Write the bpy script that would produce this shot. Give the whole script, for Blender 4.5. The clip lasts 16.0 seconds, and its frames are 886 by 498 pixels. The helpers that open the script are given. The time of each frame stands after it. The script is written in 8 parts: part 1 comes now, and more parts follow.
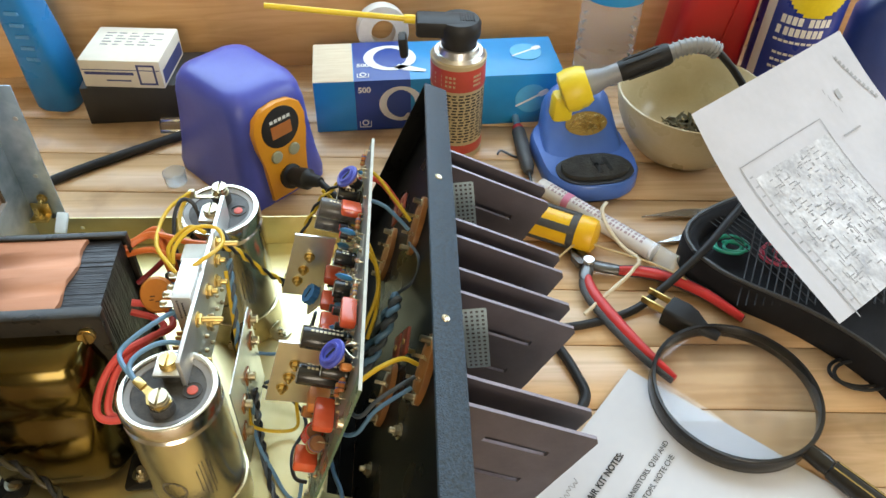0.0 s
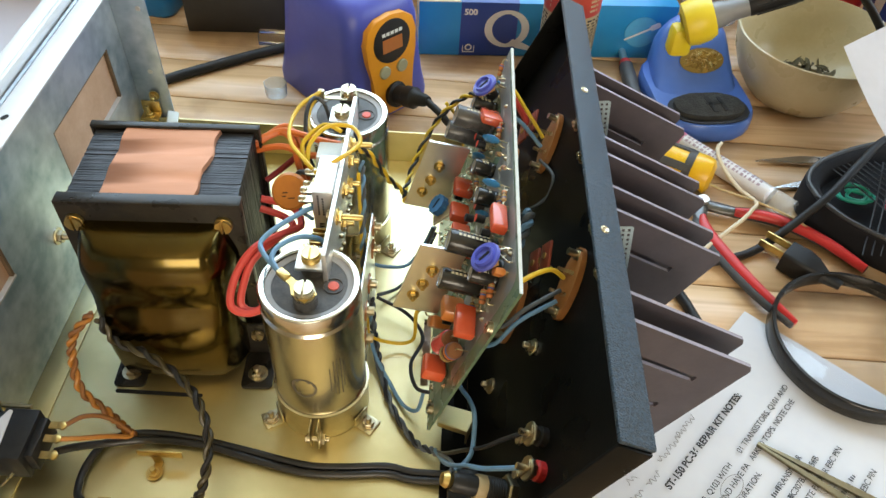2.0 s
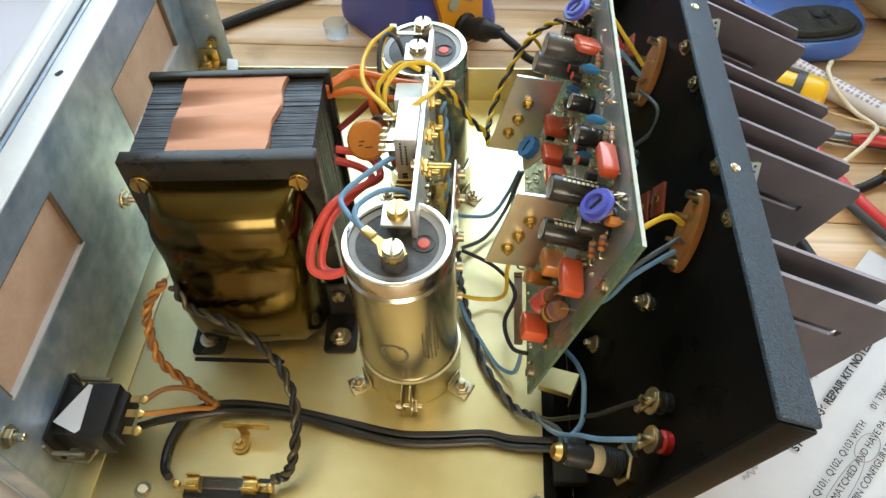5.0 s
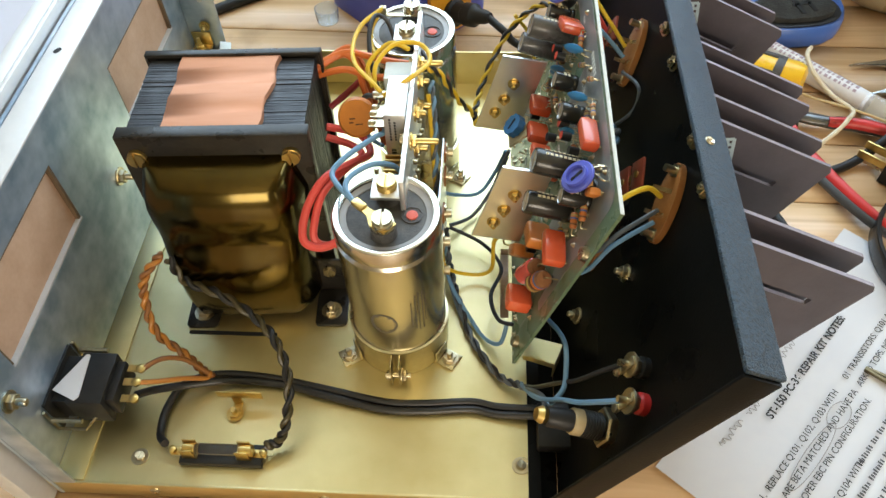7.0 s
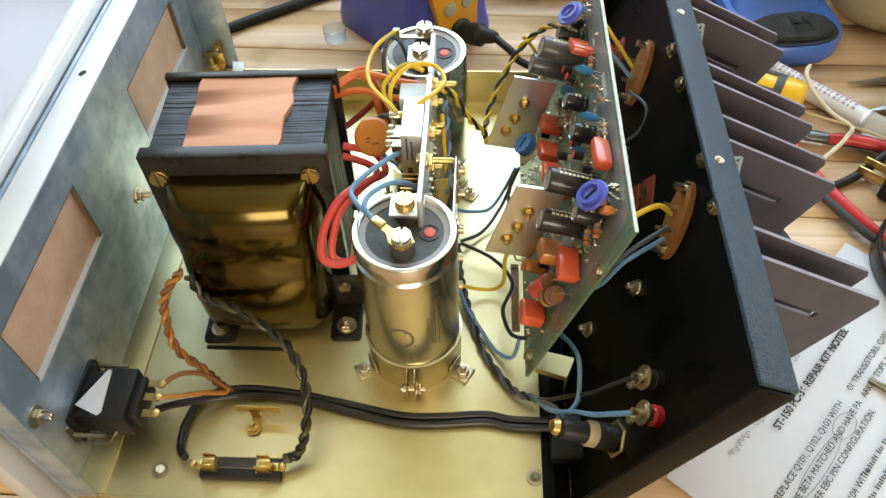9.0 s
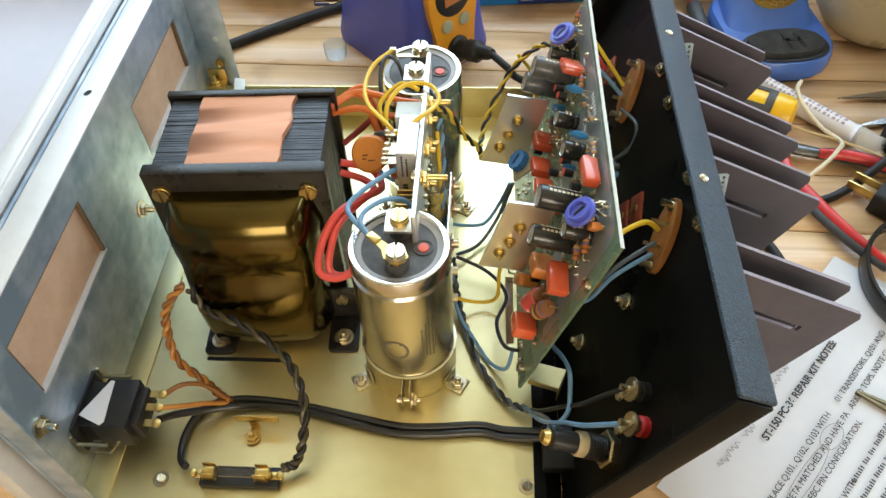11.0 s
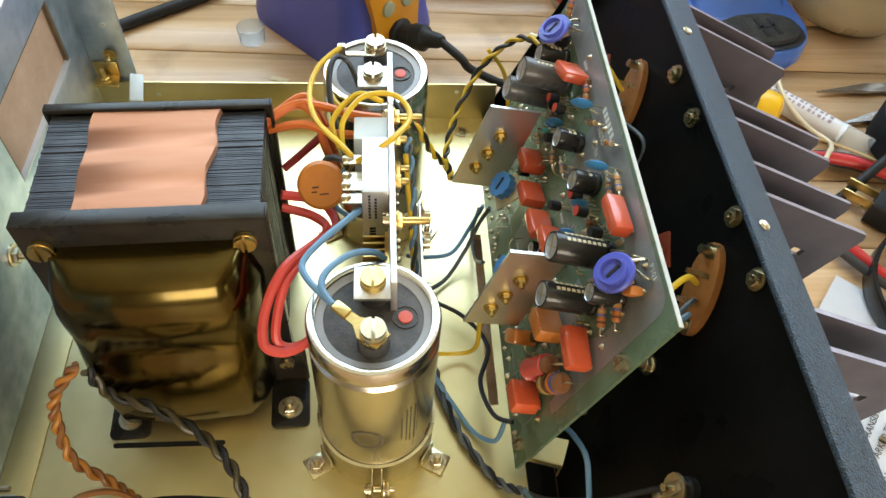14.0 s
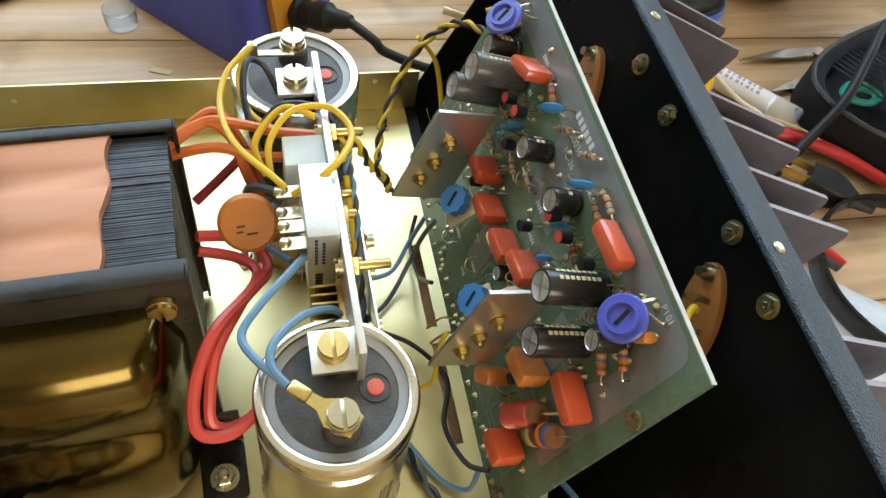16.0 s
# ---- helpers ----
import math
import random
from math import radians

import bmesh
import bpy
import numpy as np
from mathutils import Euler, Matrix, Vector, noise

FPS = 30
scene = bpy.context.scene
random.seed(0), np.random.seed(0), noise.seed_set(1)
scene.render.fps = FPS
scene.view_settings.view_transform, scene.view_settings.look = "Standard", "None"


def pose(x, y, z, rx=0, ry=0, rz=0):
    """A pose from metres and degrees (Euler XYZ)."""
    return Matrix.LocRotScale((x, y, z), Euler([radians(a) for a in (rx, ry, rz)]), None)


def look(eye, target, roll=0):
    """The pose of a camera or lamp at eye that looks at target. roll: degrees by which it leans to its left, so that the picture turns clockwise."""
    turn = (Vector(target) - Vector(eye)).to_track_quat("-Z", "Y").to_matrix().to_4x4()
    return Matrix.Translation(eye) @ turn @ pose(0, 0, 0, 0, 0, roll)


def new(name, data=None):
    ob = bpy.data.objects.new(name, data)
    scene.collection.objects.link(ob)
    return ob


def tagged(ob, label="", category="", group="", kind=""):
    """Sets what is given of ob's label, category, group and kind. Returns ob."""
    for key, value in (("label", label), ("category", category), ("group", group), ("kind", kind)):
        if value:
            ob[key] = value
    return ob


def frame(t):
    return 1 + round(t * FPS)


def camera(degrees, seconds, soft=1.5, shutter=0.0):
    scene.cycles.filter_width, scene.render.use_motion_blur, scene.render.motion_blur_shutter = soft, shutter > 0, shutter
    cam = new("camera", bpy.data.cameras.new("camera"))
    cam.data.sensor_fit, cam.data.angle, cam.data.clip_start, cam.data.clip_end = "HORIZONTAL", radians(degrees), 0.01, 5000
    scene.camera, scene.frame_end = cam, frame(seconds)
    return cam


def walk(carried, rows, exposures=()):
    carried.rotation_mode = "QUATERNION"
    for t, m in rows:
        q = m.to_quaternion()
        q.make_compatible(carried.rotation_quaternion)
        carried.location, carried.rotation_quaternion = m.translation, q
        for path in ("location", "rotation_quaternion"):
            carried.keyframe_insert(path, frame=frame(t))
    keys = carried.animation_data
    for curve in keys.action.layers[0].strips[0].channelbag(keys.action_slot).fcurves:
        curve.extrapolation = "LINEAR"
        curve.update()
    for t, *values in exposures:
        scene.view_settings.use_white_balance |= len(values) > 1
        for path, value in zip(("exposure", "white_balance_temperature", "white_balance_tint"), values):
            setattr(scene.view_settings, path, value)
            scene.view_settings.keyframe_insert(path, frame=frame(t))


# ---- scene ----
cam = camera(61.1, 16.0)
PATH = [
    (0, (0.31, -0.133, 0.452), (0.392, 1.306, -0.935), 1.7),
    (0.5, (0.3, -0.135, 0.434), (0.354, 1.26, -0.999), 3.1),
    (1, (0.282, -0.145, 0.437), (0.297, 1.234, -1.012), 3.0),
    (1.5, (0.259, -0.143, 0.427), (0.254, 1.225, -1.032), 3.3),
    (2, (0.248, -0.141, 0.421), (0.256, 1.216, -1.048), 3.7),
    (2.5, (0.238, -0.147, 0.433), (0.172, 1.207, -1.038), -0.2),
    (3, (0.241, -0.148, 0.428), (0.11, 1.175, -1.067), -3.4),
    (3.5, (0.229, -0.142, 0.417), (0.114, 1.17, -1.088), -0.9),
    (4, (0.23, -0.115, 0.401), (0.13, 1.179, -1.12), -1.0),
    (4.5, (0.229, -0.099, 0.398), (0.126, 1.155, -1.157), -2.4),
    (4.7, (0.226, -0.105, 0.394), (0.097, 1.135, -1.171), -3.3),
    (6.8, (0.229, -0.125, 0.4), (0.105, 1.09, -1.183), -3.6),
    (7, (0.229, -0.128, 0.398), (0.124, 1.091, -1.184), -2.5),
    (7.5, (0.225, -0.128, 0.402), (0.116, 1.094, -1.177), -2.4),
    (8, (0.225, -0.124, 0.4), (0.122, 1.097, -1.181), -2.2),
    (8.5, (0.221, -0.124, 0.399), (0.126, 1.098, -1.181), -1.9),
    (9, (0.219, -0.133, 0.407), (0.126, 1.113, -1.154), -2.2),
    (11.5, (0.225, -0.137, 0.417), (0.121, 1.129, -1.128), -2.4),
    (12, (0.224, -0.133, 0.415), (0.129, 1.135, -1.128), -1.7),
    (12.5, (0.222, -0.131, 0.414), (0.126, 1.128, -1.137), -1.6),
    (13, (0.22, -0.13, 0.413), (0.122, 1.126, -1.14), -1.8),
    (13.5, (0.223, -0.113, 0.398), (0.164, 1.126, -1.171), -1.2),
    (14, (0.187, -0.051, 0.374), (0.345, 1.141, -1.224), 5.5),
    (14.5, (0.153, 0.008, 0.344), (0.512, 1.092, -1.298), 12.4),
    (15, (0.145, 0.023, 0.325), (0.596, 1.051, -1.331), 15.9),
    (15.5, (0.158, 0.015, 0.337), (0.631, 1.044, -1.311), 15.6),
    (16, (0.165, 0.007, 0.349), (0.625, 1.064, -1.286), 14.2),
]
walk(cam, [(t, look(eye, target, roll)) for t, eye, target, roll in PATH],
     exposures=[(0, 0.13), (1, 0.18), (2, 0.18), (3, 0.06), (3.5, 0.12), (4, 0.20), (7, 0.22), (9, 0.24), (13, 0.24), (14, 0.24), (15, 0.15), (16, 0.10)])

# ---- light ----
world = bpy.data.worlds.new("world")
scene.world = world
world.use_nodes = True
wn = world.node_tree.nodes
sky = wn.new("ShaderNodeTexSky")
sky.sky_type, sky.sun_disc = "NISHITA", False
sky.sun_elevation, sky.sun_rotation = radians(40), radians(200)
world.node_tree.links.new(sky.outputs[0], wn["Background"].inputs[0])
wn["Background"].inputs[1].default_value = 0.12


def area(name, at, target, sx, sy, watts, colour):
    data = bpy.data.lights.new(name, "AREA")
    data.shape, data.size, data.size_y, data.energy, data.color = "RECTANGLE", sx, sy, watts, colour
    ob = new(name, data)
    ob.matrix_world = look(at, target)
    return ob


# daylight of the bench and east windows, and warm fill added behind the camera
area("window_light", (0.25, 1.03, 0.95), (0.25, 0.0, 0.75), 1.9, 1.05, 32, (0.66, 0.85, 1.0))
area("east_window_light", (2.1, 0.45, 0.75), (0.0, 0.2, 0.35), 1.3, 1.2, 22, (0.74, 0.88, 1.0))
area("room_window_light", (0.6, -2.6, 1.0), (0.1, 0.2, 0.2), 1.4, 1.2, 46, (1.0, 0.88, 0.71))


# ---- materials ----
def shader(name):
    m = bpy.data.materials.new(name)
    m.use_nodes = True
    return m, m.node_tree.nodes, m.node_tree.links, m.node_tree.nodes["Principled BSDF"]


def mat(name, c1, c2=None, rough=0.5, metal=0.0, scale=40.0, bump=0.0, bscale=400.0, stretch=(1, 1, 1), rvar=0.12, spec=0.5, coat=0.0, island=0.0, obrand=0.0, con=1.0):
    """Two colours mixed by coarse and fine noise, with uneven gloss and fine relief."""
    m, n, l, b = shader(name)
    c2 = c2 or tuple(c * 0.82 for c in c1)
    co = n.new("ShaderNodeTexCoord")
    mp = n.new("ShaderNodeMapping")
    mp.inputs["Scale"].default_value = stretch
    l.new(co.outputs["Object"], mp.inputs["Vector"])
    big, fine = n.new("ShaderNodeTexNoise"), n.new("ShaderNodeTexNoise")
    big.inputs["Scale"].default_value, big.inputs["Detail"].default_value = scale, 4
    fine.inputs["Scale"].default_value, fine.inputs["Detail"].default_value = scale * 7, 3
    for t in (big, fine):
        l.new(mp.outputs[0], t.inputs["Vector"])
    add = n.new("ShaderNodeMath")
    add.operation = "MULTIPLY_ADD"
    l.new(fine.outputs["Fac"], add.inputs[0])
    add.inputs[1].default_value = 0.4
    l.new(big.outputs["Fac"], add.inputs[2])
    ramp = n.new("ShaderNodeMapRange")
    ramp.inputs["From Min"].default_value, ramp.inputs["From Max"].default_value = 0.7 - 0.25 / con, 0.7 + 0.25 / con
    l.new(add.outputs[0], ramp.inputs["Value"])
    mix = n.new("ShaderNodeMix")
    mix.data_type = "RGBA"
    mix.inputs["A"].default_value, mix.inputs["B"].default_value = (*c1, 1), (*c2, 1)
    l.new(ramp.outputs[0], mix.inputs["Factor"])
    out = mix.outputs["Result"]
    if island or obrand:
        src = n.new("ShaderNodeNewGeometry").outputs["Random Per Island"] if island else n.new("ShaderNodeObjectInfo").outputs["Random"]
        hsv = n.new("ShaderNodeHueSaturation")
        rg = n.new("ShaderNodeMapRange")
        a = island or obrand
        rg.inputs["To Min"].default_value, rg.inputs["To Max"].default_value = 1 - a, 1 + a
        l.new(src, rg.inputs["Value"])
        l.new(rg.outputs[0], hsv.inputs["Value"])
        l.new(out, hsv.inputs["Color"])
        out = hsv.outputs[0]
    l.new(out, b.inputs["Base Color"])
    rr = n.new("ShaderNodeMapRange")
    rr.inputs["To Min"].default_value, rr.inputs["To Max"].default_value = max(0.02, rough - rvar), min(1, rough + rvar)
    l.new(big.outputs["Fac"], rr.inputs["Value"])
    l.new(rr.outputs[0], b.inputs["Roughness"])
    b.inputs["Metallic"].default_value = metal
    b.inputs["Specular IOR Level"].default_value = spec
    b.inputs["Coat Weight"].default_value, b.inputs["Coat Roughness"].default_value = coat, 0.03 + 0.6 * max(0.0, rough - 0.2)
    if bump:
        nz = n.new("ShaderNodeTexNoise")
        nz.inputs["Scale"].default_value, nz.inputs["Detail"].default_value = bscale, 3
        l.new(mp.outputs[0], nz.inputs["Vector"])
        bp = n.new("ShaderNodeBump")
        bp.inputs["Strength"].default_value, bp.inputs["Distance"].default_value = bump, 0.001
        l.new(nz.outputs["Fac"], bp.inputs["Height"])
        l.new(bp.outputs[0], b.inputs["Normal"])
    return m


def wood(name, c1, c2, rough=0.45, stains=0.5):
    """Planks along x: grain, knots and dark stains, each plank its own shade and pattern."""
    m, n, l, b = shader(name)
    co = n.new("ShaderNodeTexCoord")
    inf = n.new("ShaderNodeObjectInfo")
    sh = n.new("ShaderNodeVectorMath")
    sh.operation = "MULTIPLY_ADD"
    cmb = n.new("ShaderNodeCombineXYZ")
    for k in range(3):
        l.new(inf.outputs["Random"], cmb.inputs[k])
    l.new(cmb.outputs[0], sh.inputs[0])
    sh.inputs[1].default_value = (7.0, 13.0, 5.0)
    l.new(co.outputs["Object"], sh.inputs[2])
    mp = n.new("ShaderNodeMapping")
    mp.inputs["Scale"].default_value = (2.2, 40, 40)
    l.new(sh.outputs[0], mp.inputs["Vector"])
    gr = n.new("ShaderNodeTexNoise")
    gr.inputs["Scale"].default_value, gr.inputs["Detail"].default_value, gr.inputs["Distortion"].default_value = 2.2, 6, 1.2
    l.new(mp.outputs[0], gr.inputs["Vector"])
    ramp = n.new("ShaderNodeValToRGB")
    ramp.color_ramp.elements[0].position, ramp.color_ramp.elements[0].color = 0.3, (*c2, 1)
    ramp.color_ramp.elements[1].position, ramp.color_ramp.elements[1].color = 0.62, (*c1, 1)
    l.new(gr.outputs["Fac"], ramp.inputs[0])
    st = n.new("ShaderNodeTexNoise")
    st.inputs["Scale"].default_value, st.inputs["Detail"].default_value = 16, 5
    l.new(sh.outputs[0], st.inputs["Vector"])
    sr = n.new("ShaderNodeMapRange")
    sr.inputs["From Min"].default_value, sr.inputs["From Max"].default_value = 0.56, 0.76
    sr.inputs["To Max"].default_value = stains
    l.new(st.outputs["Fac"], sr.inputs["Value"])
    mx = n.new("ShaderNodeMix")
    mx.data_type = "RGBA"
    mx.inputs["B"].default_value = (c2[0] * 0.45, c2[1] * 0.42, c2[2] * 0.4, 1)
    l.new(sr.outputs[0], mx.inputs["Factor"])
    l.new(ramp.outputs[0], mx.inputs["A"])
    hsv = n.new("ShaderNodeHueSaturation")
    rg = n.new("ShaderNodeMapRange")
    rg.inputs["To Min"].default_value, rg.inputs["To Max"].default_value = 0.88, 1.1
    l.new(inf.outputs["Random"], rg.inputs["Value"])
    l.new(rg.outputs[0], hsv.inputs["Value"])
    l.new(mx.outputs["Result"], hsv.inputs["Color"])
    l.new(hsv.outputs[0], b.inputs["Base Color"])
    b.inputs["Roughness"].default_value = rough
    bp = n.new("ShaderNodeBump")
    bp.inputs["Strength"].default_value, bp.inputs["Distance"].default_value = 0.25, 0.0006
    l.new(gr.outputs["Fac"], bp.inputs["Height"])
    l.new(bp.outputs[0], b.inputs["Normal"])
    return m


TABLE = wood("table_wood", (0.69, 0.46, 0.26), (0.51, 0.305, 0.145), 0.29, 0.75)
BOARD = wood("board_wood", (0.70, 0.43, 0.19), (0.60, 0.33, 0.125), 0.4, 0.3)
ZINC = mat("zinc_plate", (0.62, 0.70, 0.79), (0.28, 0.37, 0.47), 0.40, 0.75, 13, 0.05, 250, rvar=0.2, con=1.9)
RIM_LIGHT = mat("light_satin_rim", (0.62, 0.63, 0.64), (0.54, 0.55, 0.56), 0.5, 0.25, 30)
GOLD = mat("yellow_chromate", (0.775, 0.67, 0.36), (0.665, 0.56, 0.265), 0.42, 1.0, 9, 0.05, 300, rvar=0.12, con=1.5, coat=0.7)
ALU = mat("aluminium", (0.80, 0.80, 0.79), (0.70, 0.70, 0.69), 0.34, 1.0, 30, 0.05, 500)
ALU_WHITE = mat("milled_aluminium", (0.86, 0.86, 0.84), (0.78, 0.78, 0.76), 0.42, 1.0, 60, 0.06, 700)
CAN = mat("can_aluminium", (0.76, 0.735, 0.66), (0.64, 0.61, 0.53), 0.22, 1.0, 22, 0.05, 600, rvar=0.08)
STEEL = mat("plated_steel", (0.62, 0.56, 0.41), (0.44, 0.37, 0.23), 0.3, 1.0, 120)
BRASS = mat("brass", (0.72, 0.55, 0.22), (0.52, 0.37, 0.13), 0.32, 1.0, 150)
COPPER = mat("copper_strap", (0.50, 0.255, 0.16), (0.43, 0.195, 0.105), 0.60, 0.85, 14, 0.08, 45, stretch=(0.35, 2.2, 1), rvar=0.10, con=1.3)
LAMIN = mat("lamination_steel", (0.055, 0.057, 0.062), (0.028, 0.028, 0.032), 0.45, 0.4, 90, island=0.35)
# glossy black bell; the amber of its warm reflections is put into the colour
BELL = mat("bell_amber_reflection", (0.112, 0.080, 0.020), (0.085, 0.06, 0.015), 0.20, 1.0, 30, 0.02, 50, rvar=0.05, coat=0.2)
FRAME_BLACK = mat("frame_black", (0.012, 0.011, 0.010), (0.030, 0.026, 0.020), 0.30, 0.0, 60, 0.08, 300, spec=0.28)
# hammer finish; its blue flecks paint in the window's reflection
BLACK_HAMMER = mat("black_hammer_blue_sheen", (0.008, 0.018, 0.029), (0.028, 0.057, 0.092), 0.33, 0.0, 650, 0.9, 1300, rvar=0.1, spec=0.5, con=1.8)
BLACK_PANEL = mat("black_panel_paint", (0.0045, 0.0045, 0.0045), (0.010, 0.010, 0.009), 0.30, 0.0, 30, 0.10, 900, spec=0.07)
FIN = mat("black_anodised", (0.088, 0.074, 0.088), (0.070, 0.060, 0.072), 0.48, 0.15, 70, 0.04, 900)
BAKELITE = mat("black_bakelite", (0.012, 0.012, 0.013), (0.022, 0.022, 0.022), 0.42, 0, 200, spec=0.28)
LID = mat("grey_phenolic", (0.040, 0.039, 0.040), (0.095, 0.088, 0.080), 0.5, 0, 130, 0.25, 1500, con=1.3)
RED_DOT = mat("red_vent", (0.72, 0.13, 0.09), None, 0.5, 0, 200)
HARDBOARD = mat("hardboard", (0.52, 0.34, 0.23), (0.43, 0.27, 0.17), 0.7, 0, 60, 0.1, 900)
PCB = mat("board_green", (0.15, 0.21, 0.135), (0.10, 0.155, 0.09), 0.28, 0, 40, rvar=0.08)
PCB_TRACE = mat("board_trace", (0.31, 0.33, 0.32), (0.22, 0.235, 0.23), 0.32, 0.35, 50)
PAPER = mat("paper", (0.66, 0.66, 0.69), (0.61, 0.61, 0.65), 0.8, 0, 20)
INK = mat("ink", (0.02, 0.02, 0.022), None, 0.7)
CEIL = mat("ceiling_paint", (0.82, 0.74, 0.50), (0.78, 0.70, 0.46), 0.9, 0, 2)
WALL = mat("room_wall", (0.62, 0.52, 0.36), (0.56, 0.46, 0.31), 0.8, 0, 3)


# ---- mesh building ----
WM = {}


def thing(name, at=(0, 0, 0), label="", category="", group="", kind="", turn=0.0):
    ob = new(name)
    ob.empty_display_size = 0.02
    m = pose(*at, 0, 0, turn)
    ob.matrix_world = m
    WM[ob] = m
    return tagged(ob, label, category, group, kind)


def finish(bm, name, materials, smooth=40):
    me = bpy.data.meshes.new(name)
    bmesh.ops.remove_doubles(bm, verts=bm.verts, dist=1e-6)
    bmesh.ops.recalc_face_normals(bm, faces=bm.faces)
    for f in bm.faces:
        f.smooth = True
    for e in bm.edges:
        if len(e.link_faces) != 2 or e.calc_face_angle(0) > radians(smooth):
            e.smooth = False
    bm.to_mesh(me)
    bm.free()
    for m in materials if isinstance(materials, (list, tuple)) else [materials]:
        me.materials.append(m)
    return me


def part(name, bm, material, parent=None, label="", local=False, smooth=40):
    """One mesh under a thing or a part; the bmesh is in world metres unless local."""
    if parent and not local:
        bm.transform(WM[parent].inverted())
    ob = new(name, finish(bm, name, material, smooth))
    if parent:
        ob.parent = parent
        WM[ob] = WM[parent].copy()
    else:
        WM[ob] = Matrix()
    return tagged(ob, label)


def structure(name, bm, material, label):
    return tagged(part(name, bm, material), label, name.split("_")[0], kind="structure")


def box(bm, lo, hi, m=None, bevel=0.0, mi=0):
    c = [(a + b) / 2 for a, b in zip(lo, hi)]
    s = [abs(b - a) for a, b in zip(lo, hi)]
    r = bmesh.ops.create_cube(bm, size=1, matrix=Matrix.Translation(c) @ Matrix.Diagonal((*s, 1)))
    vs = r["verts"]
    if bevel:
        es = list({e for v in vs for e in v.link_edges})
        g = bmesh.ops.bevel(bm, geom=es, offset=min(bevel, min(s) * 0.45), segments=2, affect="EDGES", profile=0.5)
        vs = list({v for f in g["faces"] for v in f.verts} | {v for v in vs if v.is_valid})
    if m is not None:
        bmesh.ops.transform(bm, matrix=m, verts=vs)
    if mi:
        for f in {f for v in vs for f in v.link_faces}:
            f.material_index = mi
    return vs


def axes(p, q, side=None):
    """A frame with z from p to q."""
    z = (Vector(q) - Vector(p)).normalized()
    x = Vector(side) if side else (Vector((1, 0, 0)) if abs(z.x) < 0.9 else Vector((0, 1, 0)))
    x = (x - z * x.dot(z)).normalized()
    y = z.cross(x)
    return Matrix(((x.x, y.x, z.x, p[0]), (x.y, y.y, z.y, p[1]), (x.z, y.z, z.z, p[2]), (0, 0, 0, 1)))


def lathe(bm, prof, m=None, seg=32, mi=0):
    """A turned body: prof is a list of (radius, height)."""
    m = m or Matrix()
    rings = []
    for r, z in prof:
        if r < 1e-7:
            rings.append([bm.verts.new(m @ Vector((0, 0, z)))])
        else:
            rings.append([bm.verts.new(m @ Vector((r * math.cos(2 * math.pi * k / seg), r * math.sin(2 * math.pi * k / seg), z))) for k in range(seg)])
    for a, b in zip(rings, rings[1:]):
        for k in range(seg):
            j = (k + 1) % seg
            vs = [a[k % len(a)], a[j % len(a)], b[j % len(b)], b[k % len(b)]]
            vs = list(dict.fromkeys(vs))
            if len(vs) > 2:
                f = bm.faces.new(vs)
                f.material_index = mi
    return bm


def cyl(bm, p, q, r, seg=20, mi=0, bevel=0.0, r2=None):
    h = (Vector(q) - Vector(p)).length
    r2 = r if r2 is None else r2
    b = bevel
    prof = [(0, 0), (r - b, 0), (r, b), (r2, h - b), (r2 - b, h), (0, h)] if b else [(0, 0), (r, 0), (r2, h), (0, h)]
    return lathe(bm, prof, axes(p, q), seg, mi)


def smooth_path(pts, n=8):
    """A soft line through the points."""
    P = [Vector(p) for p in pts]
    out = []
    for i in range(len(P) - 1):
        a, b, c, d = P[max(i - 1, 0)], P[i], P[i + 1], P[min(i + 2, len(P) - 1)]
        for k in range(n):
            t = k / n
            out.append(0.5 * (2 * b + (c - a) * t + (2 * a - 5 * b + 4 * c - d) * t * t + (3 * b - a - 3 * c + d) * t ** 3))
    return out + [P[-1]]


def tube(bm, pts, r, seg=8, n=8, mi=0, soft=True, sx=1.0):
    P = smooth_path(pts, n) if soft and len(pts) > 2 else [Vector(p) for p in pts]
    up, rings = None, []
    for i, p in enumerate(P):
        d = (P[min(i + 1, len(P) - 1)] - P[max(i - 1, 0)]).normalized()
        if up is None:
            up = Vector((0, 0, 1)) if abs(d.z) < 0.9 else Vector((1, 0, 0))
        x = up.cross(d).normalized()
        up = d.cross(x).normalized()
        rings.append([bm.verts.new(p + (x * math.cos(2 * math.pi * k / seg) * sx + up * math.sin(2 * math.pi * k / seg)) * r) for k in range(seg)])
    for a, b in zip(rings, rings[1:]):
        for k in range(seg):
            f = bm.faces.new((a[k], a[(k + 1) % seg], b[(k + 1) % seg], b[k]))
            f.material_index = mi
    for e in (rings[0], rings[-1]):
        f = bm.faces.new(e)
        f.material_index = mi
    return bm


def twist(bm_list, pts, r, turns, n=24):
    """Strands wound round a soft line, one bmesh each."""
    P = smooth_path(pts, n)
    up, fr = Vector((0, 0, 1)), []
    for i, p in enumerate(P):
        d = (P[min(i + 1, len(P) - 1)] - P[max(i - 1, 0)]).normalized()
        x = up.cross(d)
        x = x.normalized() if x.length > 1e-4 else Vector((1, 0, 0))
        up = d.cross(x).normalized()
        fr.append((p, x, up.copy()))
    for j, b in enumerate(bm_list):
        ph = 2 * math.pi * j / len(bm_list)
        line = []
        for i, (p, x, u) in enumerate(fr):
            a = ph + 2 * math.pi * turns * i / (len(fr) - 1)
            line.append(p + (x * math.cos(a) + u * math.sin(a)) * r)
        tube(b, line, r, 8, soft=False)


